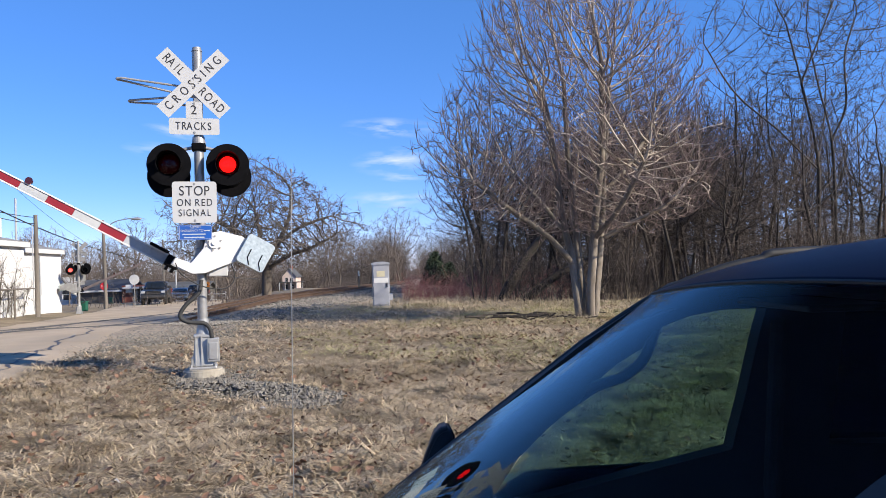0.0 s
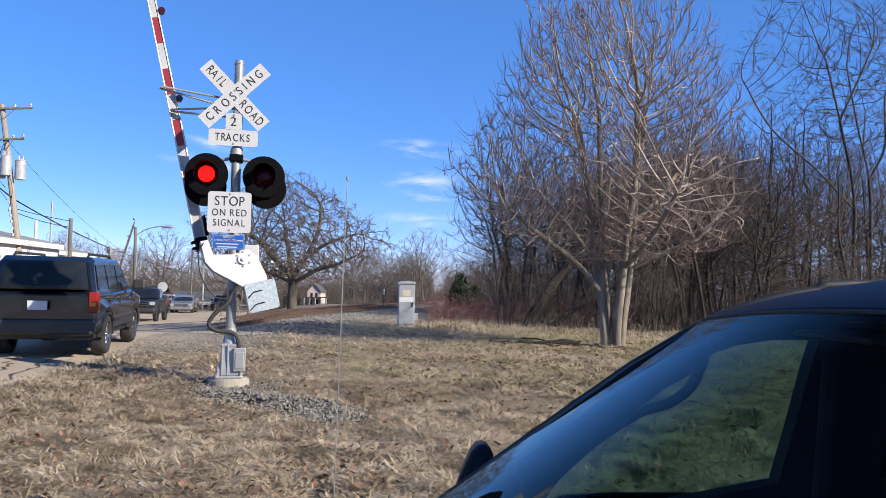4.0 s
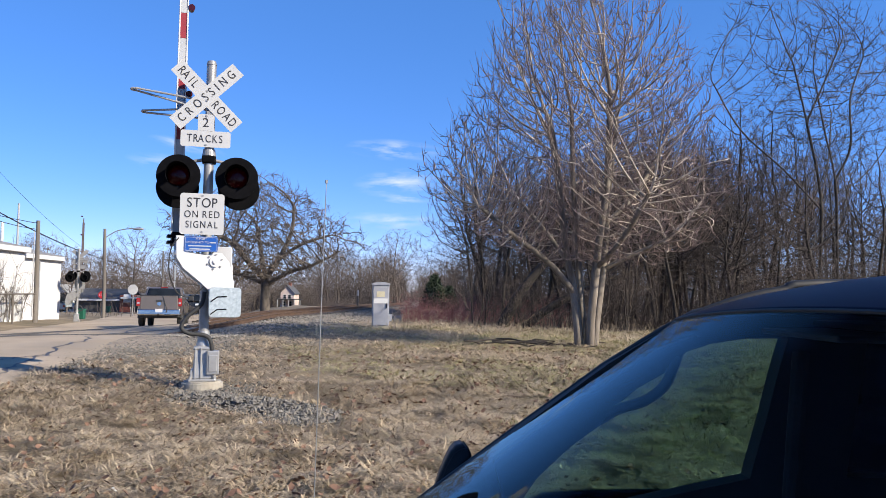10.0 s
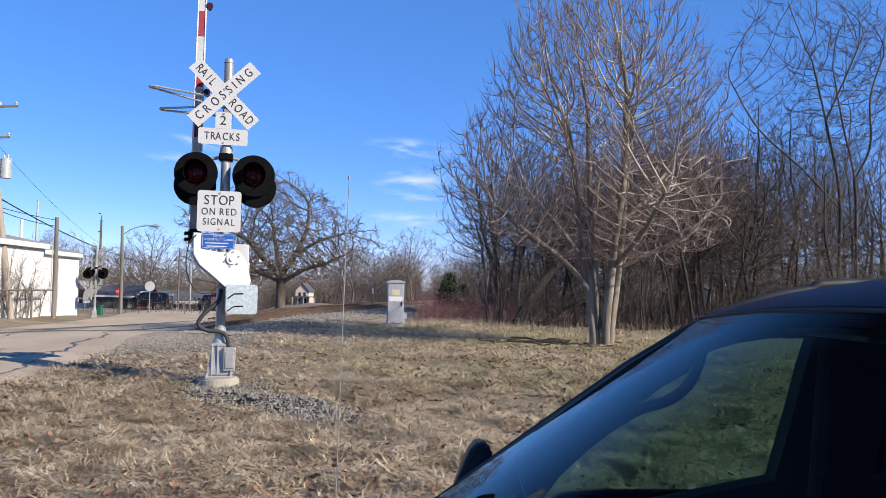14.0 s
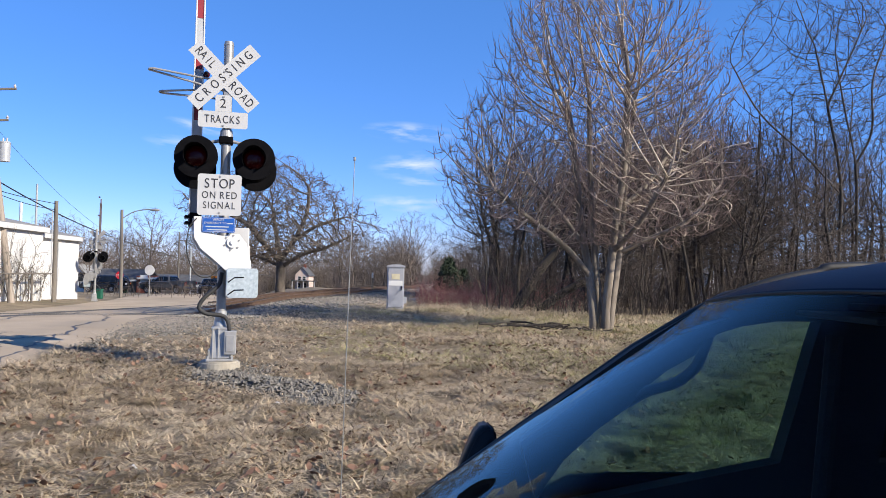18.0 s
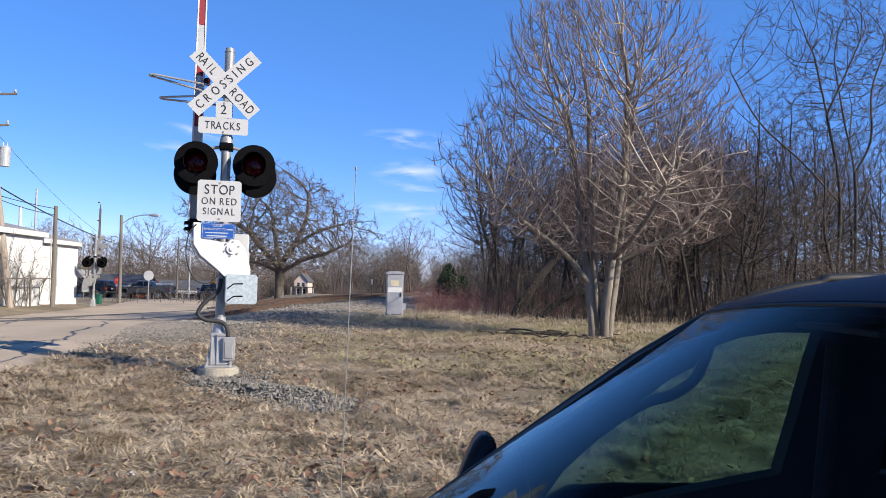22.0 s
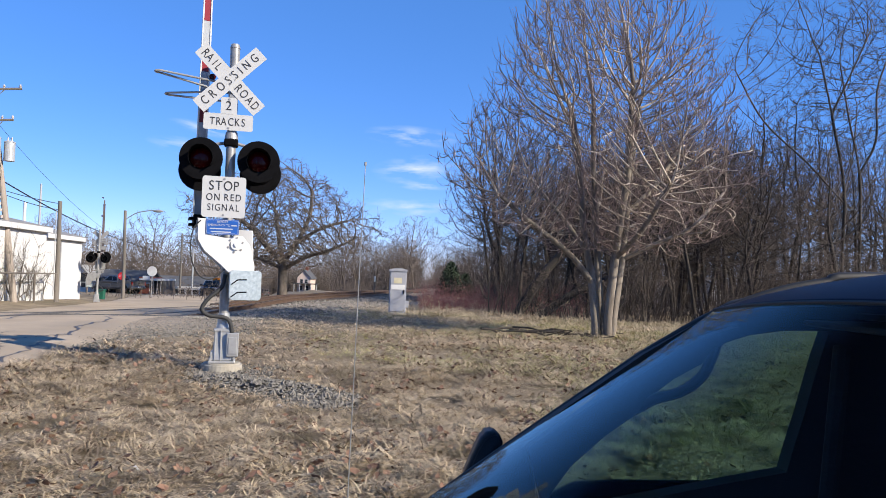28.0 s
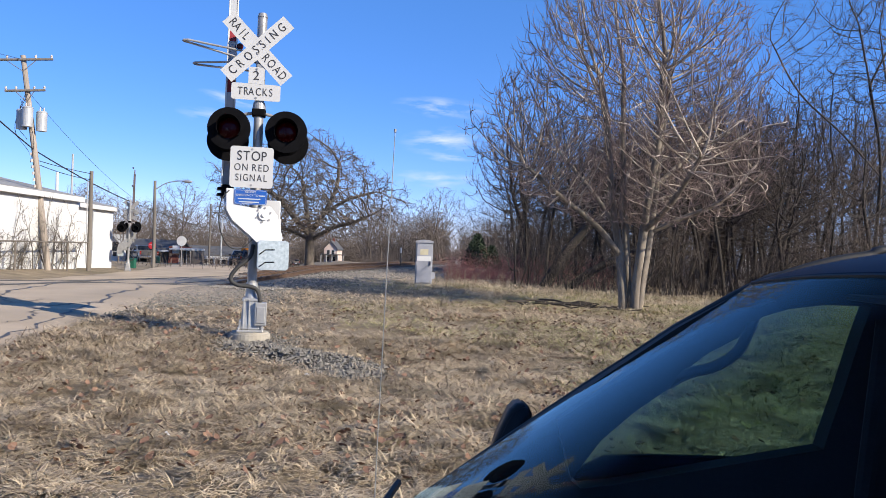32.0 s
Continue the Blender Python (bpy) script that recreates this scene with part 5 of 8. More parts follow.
# ---- thickets and far woods: uncountable stems, joined ----
def stems_mesh(name, bases, heights, leans, radius, mat, forks, seed):
    """Many thin tapering stems, each with a few side twigs, as one mesh of three-sided spikes."""
    rng = np.random.default_rng(seed)
    P, Q, R = [], [], []
    n = len(bases)
    bases, tips = np.asarray(bases, float), np.asarray(bases, float) + np.asarray(leans, float) * np.asarray(heights, float)[:, None]
    P.append(bases); Q.append(tips); R.append(np.full(n, radius) * (0.6 + 0.8 * rng.random(n)))
    for k in range(forks):
        f = 0.2 + 0.7 * rng.random(n)
        b = bases + (tips - bases) * f[:, None]
        d = np.stack([rng.normal(0, 0.55, n), rng.normal(0, 0.55, n), 0.35 + 0.5 * rng.random(n)], 1)
        P.append(b); Q.append(b + d * (np.asarray(heights) * (0.25 + 0.3 * rng.random(n)))[:, None]); R.append(np.full(n, radius * 0.55))
        for j in range(2):
            f2 = 0.3 + 0.6 * rng.random(n)
            b2 = b + (Q[-1 - j] - b) * f2[:, None] if j == 0 else b2
            d2 = np.stack([rng.normal(0, 0.6, n), rng.normal(0, 0.6, n), 0.1 + 0.6 * rng.random(n)], 1)
            P.append(b2); Q.append(b2 + d2 * (np.asarray(heights) * (0.12 + 0.16 * rng.random(n)))[:, None]); R.append(np.full(n, radius * 0.4))
    p, q, r = np.concatenate(P), np.concatenate(Q), np.concatenate(R)
    m = len(p)
    d = q - p
    d /= np.linalg.norm(d, axis=1)[:, None]
    s = np.cross(d, np.array([0.3, 0.9, 0.2]))
    s /= np.linalg.norm(s, axis=1)[:, None]
    t = np.cross(d, s)
    verts = np.empty((m, 4, 3))
    for k in range(3):
        a = 2 * math.pi * k / 3
        verts[:, k] = p + (s * math.cos(a) + t * math.sin(a)) * r[:, None]
    verts[:, 3] = q
    i = np.arange(m) * 4
    faces = np.stack([np.stack([i, i + 1, i + 3], 1), np.stack([i + 1, i + 2, i + 3], 1), np.stack([i + 2, i, i + 3], 1)], 1).reshape(-1, 3)
    return mesh_from(name, verts.reshape(-1, 3).tolist(), faces.tolist(), mat)


def thicket(name, pts, hmin, hmax, radius, mat, forks, label, seed, spread=0.25):
    rng = np.random.default_rng(seed)
    n = len(pts)
    bases = np.array([(x, y, zl(x, y) - 0.05) for x, y in pts])
    leans = np.stack([rng.normal(0, spread, n), rng.normal(0, spread, n), np.ones(n)], 1)
    h = hmin + (hmax - hmin) * rng.random(n) ** 1.5
    return tagged(part(name, stems_mesh(name, bases, h, leans, radius, mat, forks, seed), None), label, "undergrowth", kind="stuff")


rng = random.Random(21)
pts = []
while len(pts) < 3200:
    y = 30.5 + 45 * rng.random() ** 1.7
    x = woods_edge(y) + 0.2 + rng.random() ** 1.15 * 0.62 * y
    if x < 0.64 * y + 2:
        pts.append((x, y))
thicket("wood_undergrowth", pts, 0.5, 2.3, 0.012, M_BRUSH, 3, "dense bare brown undergrowth of the wood", 4)
pts = [(rng.uniform(-1.2, 6.5) + 0.0, rng.uniform(33.5, 40)) for _ in range(1300)]
thicket("red_thicket", pts, 0.5, 1.5, 0.008, M_REDTWIG, 3, "reddish dogwood thicket at the wood's edge", 6)
pts = []
while len(pts) < 3000:
    y = rng.uniform(70, 135)
    x = rng.uniform(3 - 0.02 * y, 0.62 * y)
    pts.append((x, y))
thicket("far_wood", pts, 3.0, 9.0, 0.04, M_BRUSH, 2, "far brown wood behind the near trees", 7, 0.12)
pts = []
while len(pts) < 5200:
    az = radians(rng.uniform(-33, -2.2))
    d = rng.uniform(150, 290)
    if HOUSE_GAP[0] < math.degrees(az) < HOUSE_GAP[1]:
        d += 90
    pts.append((d * math.sin(az), d * math.cos(az)))
for _ in range(1100):
    az, d = radians(rng.choice((rng.uniform(-4.2, -2.0), rng.uniform(-0.7, 2.0)))), rng.uniform(170, 250)
    pts.append((d * math.sin(az), d * math.cos(az)))
for _ in range(1300):
    az, d = radians(rng.uniform(HOUSE_GAP[0], HOUSE_GAP[1])), rng.uniform(245, 300)
    pts.append((d * math.sin(az), d * math.cos(az)))
for _ in range(900):
    az, d = radians(rng.uniform(-2.6, 3.0)), rng.uniform(330, 430)
    pts.append((d * math.sin(az), d * math.cos(az)))
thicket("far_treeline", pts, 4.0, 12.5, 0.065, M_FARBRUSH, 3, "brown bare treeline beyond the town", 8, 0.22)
pts = []
while len(pts) < 800:
    y = rng.uniform(60, 170)
    x = float(track_x(y)) + rng.uniform(-24, -8.5)
    if not HOUSE_GAP[0] < math.degrees(math.atan2(x, y)) < HOUSE_GAP[1]:
        pts.append((x, y))
thicket("trackside_brush", pts, 0.4, 2.0, 0.02, M_BRUSH, 3, "low brown brush beside the railway", 9)

# dark evergreen at the bend
def evergreen(x, y, h):
    t = empty("evergreen", pose(x, y, zl(x, y)), "small dark evergreen shrub at the wood's end", "shrub")
    part("trunk", cyl(bmesh.new(), (0, 0, -0.2), (0, 0, h * 0.8), 0.08, 0.02, 8), M_DARKBARK, t)
    rg = np.random.default_rng(3)
    n = 2600
    a, f = rg.random(n) * 2 * math.pi, rg.random(n)
    rad = h * 0.42 * (1 - f) ** 0.7 * np.sqrt(rg.random(n)) + 0.1
    c = np.stack([rad * np.cos(a), rad * np.sin(a), h * (0.05 + 0.93 * f)], 1)
    d = rg.normal(0, 1, (n, 3)); d /= np.linalg.norm(d, axis=1)[:, None]
    e = np.cross(d, rg.normal(0, 1, (n, 3))); e /= np.linalg.norm(e, axis=1)[:, None]
    v = np.stack([c - e * 0.07, c + e * 0.07, c + d * 0.3], 1).reshape(-1, 3)
    part("crown", mesh_from("crown", v.tolist(), [(3 * i, 3 * i + 1, 3 * i + 2) for i in range(n)], M_CONIFER), None, t, "dense dark green foliage")


M_CONIFER = material("conifer_green", (0.012, 0.022, 0.012), (0.04, 0.06, 0.03), 3, 0.9, 0, 0, 30, per=0.3)
evergreen(0.4, 60.0, 2.6)
evergreen(1.6, 63.0, 1.8)

# leaning dead trunks before the wood, the canopy's shade painted into their bark
M_SHADEDBARK = material("shaded_trunk_bark", (0.006, 0.005, 0.004), (0.024, 0.019, 0.015), 5, 0.95, 0, 0.5, 40, stretch=(1, 1, 0.35))
for x0, y0, dx, dz, r in ((3.0, 33.0, 2.6, 3.4, 0.24), (3.9, 33.6, 4.6, 2.3, 0.2)):
    z0 = zl(x0, y0)
    t = empty("leaning_trunk", pose(x0, y0, z0), "dark leaning dead trunk at the wood's edge", "tree trunk")
    part("trunk", tube(curve_points([(0, 0, -0.2), (dx * 0.35, 0.1, dz * 0.42), (dx * 0.7, 0.3, dz * 0.75), (dx, 0.4, dz)], 4), [r * (1 - 0.035 * k) for k in range(13)], 8), M_SHADEDBARK, t, smooth=True)
    part("limb", tube(curve_points([(dx * 0.7, 0.3, dz * 0.75), (dx * 1.0, 0.2, dz * 1.25), (dx * 1.2, 0.3, dz * 1.6)], 4), [r * 0.5 - 0.008 * k for k in range(9)], 6), M_SHADEDBARK, t)


# ---- beyond the road: buildings, poles, wires ----
M_WALLW = material("white_painted_block", (0.475, 0.475, 0.468), (0.54, 0.54, 0.532), 0.8, 0.8, 0, 0.15, 40, dirt=(0.60, 0.59, 0.56))
M_SHINGLE = material("grey_shingles", (0.147, 0.147, 0.147), (0.24, 0.24, 0.233), 1.2, 0.9, 0, 0.4, 30)
M_DKSHINGLE = material("dark_shingles", (0.035, 0.037, 0.04), (0.085, 0.088, 0.095), 1.2, 0.9, 0, 0.4, 30)
M_FASCIA = material("white_fascia", (0.453, 0.453, 0.447), (0.533, 0.533, 0.527), 2, 0.6, 0, 0.05, 40)
M_SIDING = material("dark_siding", (0.045, 0.042, 0.04), (0.09, 0.085, 0.08), 2, 0.8, 0, 0.2, 30)
M_BRICK = material("red_brick", (0.147, 0.04, 0.0267), (0.24, 0.08, 0.0567), 3, 0.9, 0, 0.3, 40, per=0.25)
M_PANE = material("dark_window_pane", (0.015, 0.018, 0.022), (0.035, 0.04, 0.05), 1, 0.08, 0, 0, 10)
M_VINE = material("dead_vine", (0.0667, 0.0567, 0.0467), (0.147, 0.127, 0.107), 5, 0.9, 0, 0, 40)
M_GREEN = material("green_plastic", (0.00667, 0.0667, 0.04), (0.0133, 0.1, 0.06), 3, 0.5, 0, 0.02, 40)
M_WIRE = material("black_cable", (0.012, 0.012, 0.013), (0.025, 0.025, 0.026), 5, 0.6, 0, 0, 40)
M_ZINC = material("grey_transformer", (0.28, 0.293, 0.307), (0.373, 0.387, 0.4), 3, 0.5, 0.2, 0.05, 40)
M_STOPRED = material("stop_red", (0.3, 0.00667, 0.01), (0.373, 0.0133, 0.02), 3, 0.4, 0, 0, 40)
M_ORANGE = material("orange_sheeting", (0.5, 0.147, 0.00667), (0.567, 0.187, 0.0133), 3, 0.4, 0, 0, 40)
M_PORC = material("porcelain", (0.35, 0.30, 0.27), (0.5, 0.45, 0.4), 5, 0.3, 0, 0, 40)


def roof_slab(x0, x1, y0, y1, z0, z1, over=0.4, thick=0.16):
    """A gabled roof with its ridge along x, as one shell with eaves."""
    ym = (y0 + y1) / 2
    bm = bmesh.new()
    prof = [(y0 - over, z0 - over * (z1 - z0) / (ym - y0)), (ym, z1), (y1 + over, z0 - over * (z1 - z0) / (ym - y0))]
    prof = prof + [(y, z - thick) for y, z in prof[::-1]]
    a = [bm.verts.new((x0 - over, y, z)) for y, z in prof]
    b = [bm.verts.new((x1 + over, y, z)) for y, z in prof]
    bm.faces.new(a)
    bm.faces.new(b[::-1])
    for i in range(6):
        bm.faces.new((a[i], b[i], b[(i + 1) % 6], a[(i + 1) % 6]))
    bmesh.ops.recalc_face_normals(bm, faces=bm.faces[:])
    return bm


def gable_wall(x, y0, y1, z0, z1, zr, t=0.2):
    """An end wall with its gable, square to x."""
    bm = bmesh.new()
    o = [(y0, z0), (y1, z0), (y1, z1), ((y0 + y1) / 2, zr), (y0, z1)]
    a = [bm.verts.new((x, y, z)) for y, z in o]
    b = [bm.verts.new((x + t, y, z)) for y, z in o]
    bm.faces.new(a)
    bm.faces.new(b[::-1])
    for i in range(5):
        bm.faces.new((a[i], b[i], b[(i + 1) % 5], a[(i + 1) % 5]))
    bmesh.ops.recalc_face_normals(bm, faces=bm.faces[:])
    return bm


def window_on(parent, x, y, z, w, h, rz=0.0, frame_mat=None):
    f = part("window", slab(-w / 2 - 0.07, w / 2 + 0.07, -0.05, 0.0, -0.07, h + 0.07, 0.008), frame_mat or M_FASCIA, parent, "white window frame", pose(x, y, z, 0, 0, rz))
    for k in range(2):
        part("pane", slab(-w / 2 + 0.02, w / 2 - 0.02, -0.062, -0.052, h * (0.02 + 0.5 * k), h * (0.48 + 0.5 * k), 0), M_PANE, f)
    return f


def white_building():
    """The long white block building beside the road, its long wall along the road."""
    x, y = road_point(28.2, -5.9)
    b = empty("white_building", pose(x, y, zl(x, y)), "long white painted block building with grey shingle roof", "building")
    # local: +x runs back towards the crossing, the wall that faces the road is at y = 0
    L, D, H = 34.0, 11.0, 3.95
    b.matrix_basis = Matrix.Translation((x, y, zl(x, y) + 0.12)) @ Matrix.Rotation(radians(-90 + 4.6), 4, "Z")
    S = 7.25      # where the front part begins, a little higher and proud of the rest
    part("road_wall", slab(0, S, -0.25, 0.0, -1.0, H, 0.01), M_WALLW, b, "white painted block wall")
    part("front_wall", slab(S, L, -0.25 + 0.7, 0.7, -1.0, H + 0.25, 0.01), M_WALLW, b, "white wall overgrown with dead vines")
    part("return_wall", slab(S - 0.2, S, 0.0, 0.7, -1.0, H + 0.25, 0.01), M_WALLW, b)
    part("end_wall", gable_wall(0.0, -D, -0.25, -1.0, H, H + 1.15), M_WALLW, b)
    part("back_wall", slab(0, L, -D - 0.25, -D, -1.0, H, 0.01), M_WALLW, b)
    r = roof_slab(0.0, S, -D, 0.0, H + 0.02, H + 1.2, 0.22)
    part("roof", r, M_SHINGLE, b, "grey shingle roof")
    part("front_roof", roof_slab(S, L, -D, 0.7, H + 0.28, H + 1.45, 0.22), M_SHINGLE, b, "grey shingle roof")
    part("fascia", slab(-0.22, S - 0.1, 0.20, 0.26, H - 0.32, H - 0.06, 0.008), M_FASCIA, b, "white eave board")
    part("front_fascia", slab(S - 0.4, L, 0.90, 0.96, H - 0.08, H + 0.20, 0.008), M_FASCIA, b, "white eave board")
    part("soffit", slab(-0.4, S - 0.1, 0.0, 0.20, H - 0.29, H - 0.26, 0.0), M_FASCIA, b)
    part("conduit_pipe", tube([(3.4, 0.06, 0.2), (3.4, 0.06, 3.5)], 0.03, 6), M_ZINC, b)
    part("meter_box", slab(3.6, 4.0, 0.0, 0.22, 1.1, 1.9, 0.03), M_ZINC, b, "grey electric meter box")
    part("pipe_vent", cyl(bmesh.new(), (3.0, -2.4, H + 0.4), (3.0, -2.4, H + 1.9), 0.09, n=10), M_FASCIA, b, "white vent pipe")
    # a rusty frame with dead vines against the wall
    rng = random.Random(3)
    for px in (7.5, 10.1, 12.6, 15.6):
        part("frame_post", tube([(px, 1.5, -0.4), (px, 1.5, 1.6)], 0.05, 6), M_VINE, b)
    part("frame_bar", tube([(7.4, 1.5, 1.57), (19, 1.5, 1.6)], 0.04, 6), M_VINE, b)
    limbs = []
    spec = dict(count=(9, 7, 0), segs=(9, 6, 4), wobble=(0.22, 0.3, 0.35), lift=(0.02, -0.02, -0.06), tip=(0.4, 0.4, 0.5), start=(0.1, 0.1, 0), angle=((20, 80), (20, 80), (20, 70)), ratio=((0.35, 0.6), (0.35, 0.6), (0.3, 0.5)), taper=(0.3, 0.3, 0.3), thick=(0.7, 0.7, 0.6), thin=0.012)
    for k in range(16):
        grow(rng, limbs, Vector((7.6 + k * 0.62 + rng.uniform(-0.3, 0.3), 1.0, 0.0)), Vector((rng.uniform(-0.4, 0.4), 0, 1)), rng.uniform(1.8, 3.9), 0.03, 0, spec)
    limbs = [([Vector((p.x, 0.78 + abs(p.y - 1.0) * 0.35, p.z)) for p in pts], rad, lv) for pts, rad, lv in limbs]
    tagged(part("dead_vines", limbs_mesh("dead_vines", limbs, (M_VINE, M_VINE), (4, 3, 3), 9), None, b, "leafless vines climbing the wall"), kind="stuff")
    return b


white_building()


def utility_pole(name, x, y, h, r, lean=(0, 0), label="weathered grey wooden utility pole", mat=None):
    t = empty(name, pose(x, y, zl(x, y), 0, 0, 0), label, "utility pole")
    top = (math.tan(radians(lean[0])) * h, math.tan(radians(lean[1])) * h, h)
    part("shaft", tube([(0, 0, -0.4), (top[0] * 0.5, top[1] * 0.5, h * 0.5), top], [r, r * 0.88, r * 0.75], 12), mat or M_WOOD, t)
    return t, Vector(top)


# the leaning pole with its transformers
tp, tt = utility_pole("transformer_pole", -21.65, 38.8, 10.95, 0.17, (-9.4, 0), "leaning tan wooden pole with crossarms and three transformers", M_WOODL)
ux = Vector((-math.sin(radians(9.4)), 0, math.cos(radians(9.4))))
arm_dir = Vector((0.96, 0.25, 0.1)).normalized()
for k, (dz, half) in enumerate(((0.25, 1.5), (1.85, 0.95))):
    c = tt - ux * dz
    part("crossarm", tube([c - arm_dir * half + Vector((0, -0.2, 0)), c + arm_dir * half + Vector((0, -0.2, 0))], 0.065, 6), M_WOOD, tp, "wooden crossarm")
    for f in (-0.95, -0.45, 0.45, 0.95):
        q = c + arm_dir * half * f + Vector((0, -0.2, 0.06))
        part("insulator", cyl(cyl(bmesh.new(), q, q + Vector((0, 0, 0.16)), 0.05, 0.035, 8), q + Vector((0, 0, 0.06)), q + Vector((0, 0, 0.1)), 0.07, n=8), M_PORC, tp)
    for sx in (-1, 1):
        part("brace", tube([c + arm_dir * half * 0.5 * sx + Vector((0, -0.2, 0)), c - ux * 0.6 + Vector((0, -0.18, 0))], 0.02, 5), M_WOOD, tp)
for k, (dx, dy, dz) in enumerate(((-0.45, -0.1, 3.55), (0.05, -0.42, 3.45), (0.5, 0.05, 3.6))):
    c = tt - ux * dz + Vector((dx, dy, -0.3))
    tank = cyl(bmesh.new(), c, c + Vector((0, 0, 0.95)), 0.26, n=20)
    cyl(tank, c + Vector((0, 0, 0.95)), c + Vector((0, 0, 1.02)), 0.275, 0.22, 20)
    o = part("transformer", tank, M_ZINC, tp, "grey can-shaped transformer")
    for s in (-1, 1):
        q = c + Vector((s * 0.1, 0, 1.0))
        part("bushing", cyl(bmesh.new(), q, q + Vector((0, 0, 0.22)), 0.04, 0.03, 8), M_PORC, o)
for k in range(7):
    q = tt - ux * (5.2 + 0.33 * k)
    part("spool", cyl(bmesh.new(), q + Vector((-0.1, -0.22, 0)), q + Vector((-0.1, -0.22, 0.14)), 0.06, n=8), M_PORC, tp)
for k in range(3):
    a = tt - ux * (1.9 + 0.2 * k) + Vector((0.2 - 0.25 * k, -0.2, 0))
    bq = tt - ux * (4.4 + 0.6 * k) + Vector((-0.2, -0.2, 0))
    part("drop_wire", tube(curve_points([a, (a + bq) / 2 + Vector((-0.55 if k < 2 else 0.5, -0.1, -0.3)), bq], 6), 0.014, 4), M_WIRE, tp)

stub, st = utility_pole("guy_stub_pole", -22.2, 44.0, 5.75, 0.14, (-0.6, 0))
part("riser", tube([(-0.16, -0.1, 0.3), (-0.2, -0.1, 5.2)], 0.03, 5), M_ZINC, stub)
lampp, lt = utility_pole("street_lamp", -24.4, 58.4, 6.7, 0.14, (-1.2, 0), "wooden pole with a cobra-head street lamp")
part("lamp_arm", tube(curve_points([lt + Vector((0, 0, -0.7)), lt + Vector((0.9, 0, -0.15)), lt + Vector((1.9, 0, 0.05)), lt + Vector((2.3, 0, 0.05))], 5), 0.035, 6), M_GALV, lampp, "curved metal lamp arm")
hd = bmesh.new()
bmesh.ops.create_uvsphere(hd, u_segments=14, v_segments=8, radius=1, matrix=Matrix.Translation(lt + Vector((2.5, 0, 0.03))) @ Matrix.Diagonal((0.42, 0.16, 0.11, 1)))
part("lamp_head", hd, M_ALU, lampp, "grey cobra-head lamp")
for x, y, h, r, m in ((-31.9, 60.0, 8.6, 0.10, M_ZINC), (-33.4, 97.0, 8.0, 0.13, M_WOOD), (-32.2, 98.0, 6.3, 0.11, M_ZINC), (-27.2, 98.0, 6.0, 0.1, M_WOOD)):
    utility_pole("utility_pole", x, y, h, r, (0, 0), "slender pole behind the buildings", m)


def wire(p, q, sag, r=0.02):
    p, q = Vector(p), Vector(q)
    pts = [p.lerp(q, k / 14) - Vector((0, 0, sag * 4 * (k / 14) * (1 - k / 14))) for k in range(15)]
    return tagged(part("overhead_wire", tube(pts, r, 5), M_WIRE), "thin black overhead wire between the poles", "wire", "overhead wires")


B1 = Vector((-21.65, 38.8, zl(-21.65, 38.8)))
B2 = Vector((-22.2, 44.0, zl(-22.2, 44)))
B3 = Vector((-24.4, 58.4, zl(-24.4, 58.4)))
wire((-21.4, 28.0, 8.8), B1 + tt - ux * 4.9, 0.1, 0.035)
wire(B1 + tt - ux * 4.9, B3 + lt - Vector((0, 0, 2.3)), 0.25, 0.035)
wire(B3 + lt - Vector((0, 0, 2.3)), (-22.0, 98, 1.0), 0.5, 0.035)
wire(B1 + tt - ux * 5.4, B2 + st - Vector((0, 0, 0.15)), 0.05)
wire(B1 + tt - ux * 5.6, B2 + st - Vector((0, 0, 0.5)), 0.1)
wire((-26, 20, 9.8), B1 + tt - ux * 0.2, 0.2, 0.012)
wire(B1 + tt - ux * 1.8, B3 + Vector((0, 0, 4.2)), 0.6, 0.01)
wire(B3 + Vector((0, 0, 3.0)), (-20, 100, 2.6), 0.4)


# low buildings beyond the cross street
def low_shop():
    b = empty("dark_garage", pose(-37.2, 88.0, zl(-37.2, 88)), "low dark-sided garage with white eave and dark shingle roof", "building")
    part("front_wall", slab(-2.9, 2.3, 0.0, 0.2, -0.5, 1.75, 0.01), M_SIDING, b)
    part("side_wall", slab(2.1, 2.3, 0.2, 6.0, -0.5, 1.75, 0.01), M_SIDING, b)
    part("back_wall", slab(-2.9, 2.3, 6.0, 6.2, -0.5, 1.75, 0.01), M_SIDING, b)
    for k in range(9):
        part("board", slab(-2.85 + 0.565 * k, -2.33 + 0.565 * k, -0.03, 0.0, 0.0, 1.35, 0.006), M_SIDING, b)
    part("eave_board", slab(-3.3, 2.6, -0.5, -0.42, 1.36, 1.56, 0.01), M_FASCIA, b, "white eave board")
    part("roof", roof_slab(-2.9, 2.3, 0.0, 6.2, 1.7, 2.75, 0.45), M_DKSHINGLE, b, "dark shingle roof")
    return b


low_shop()


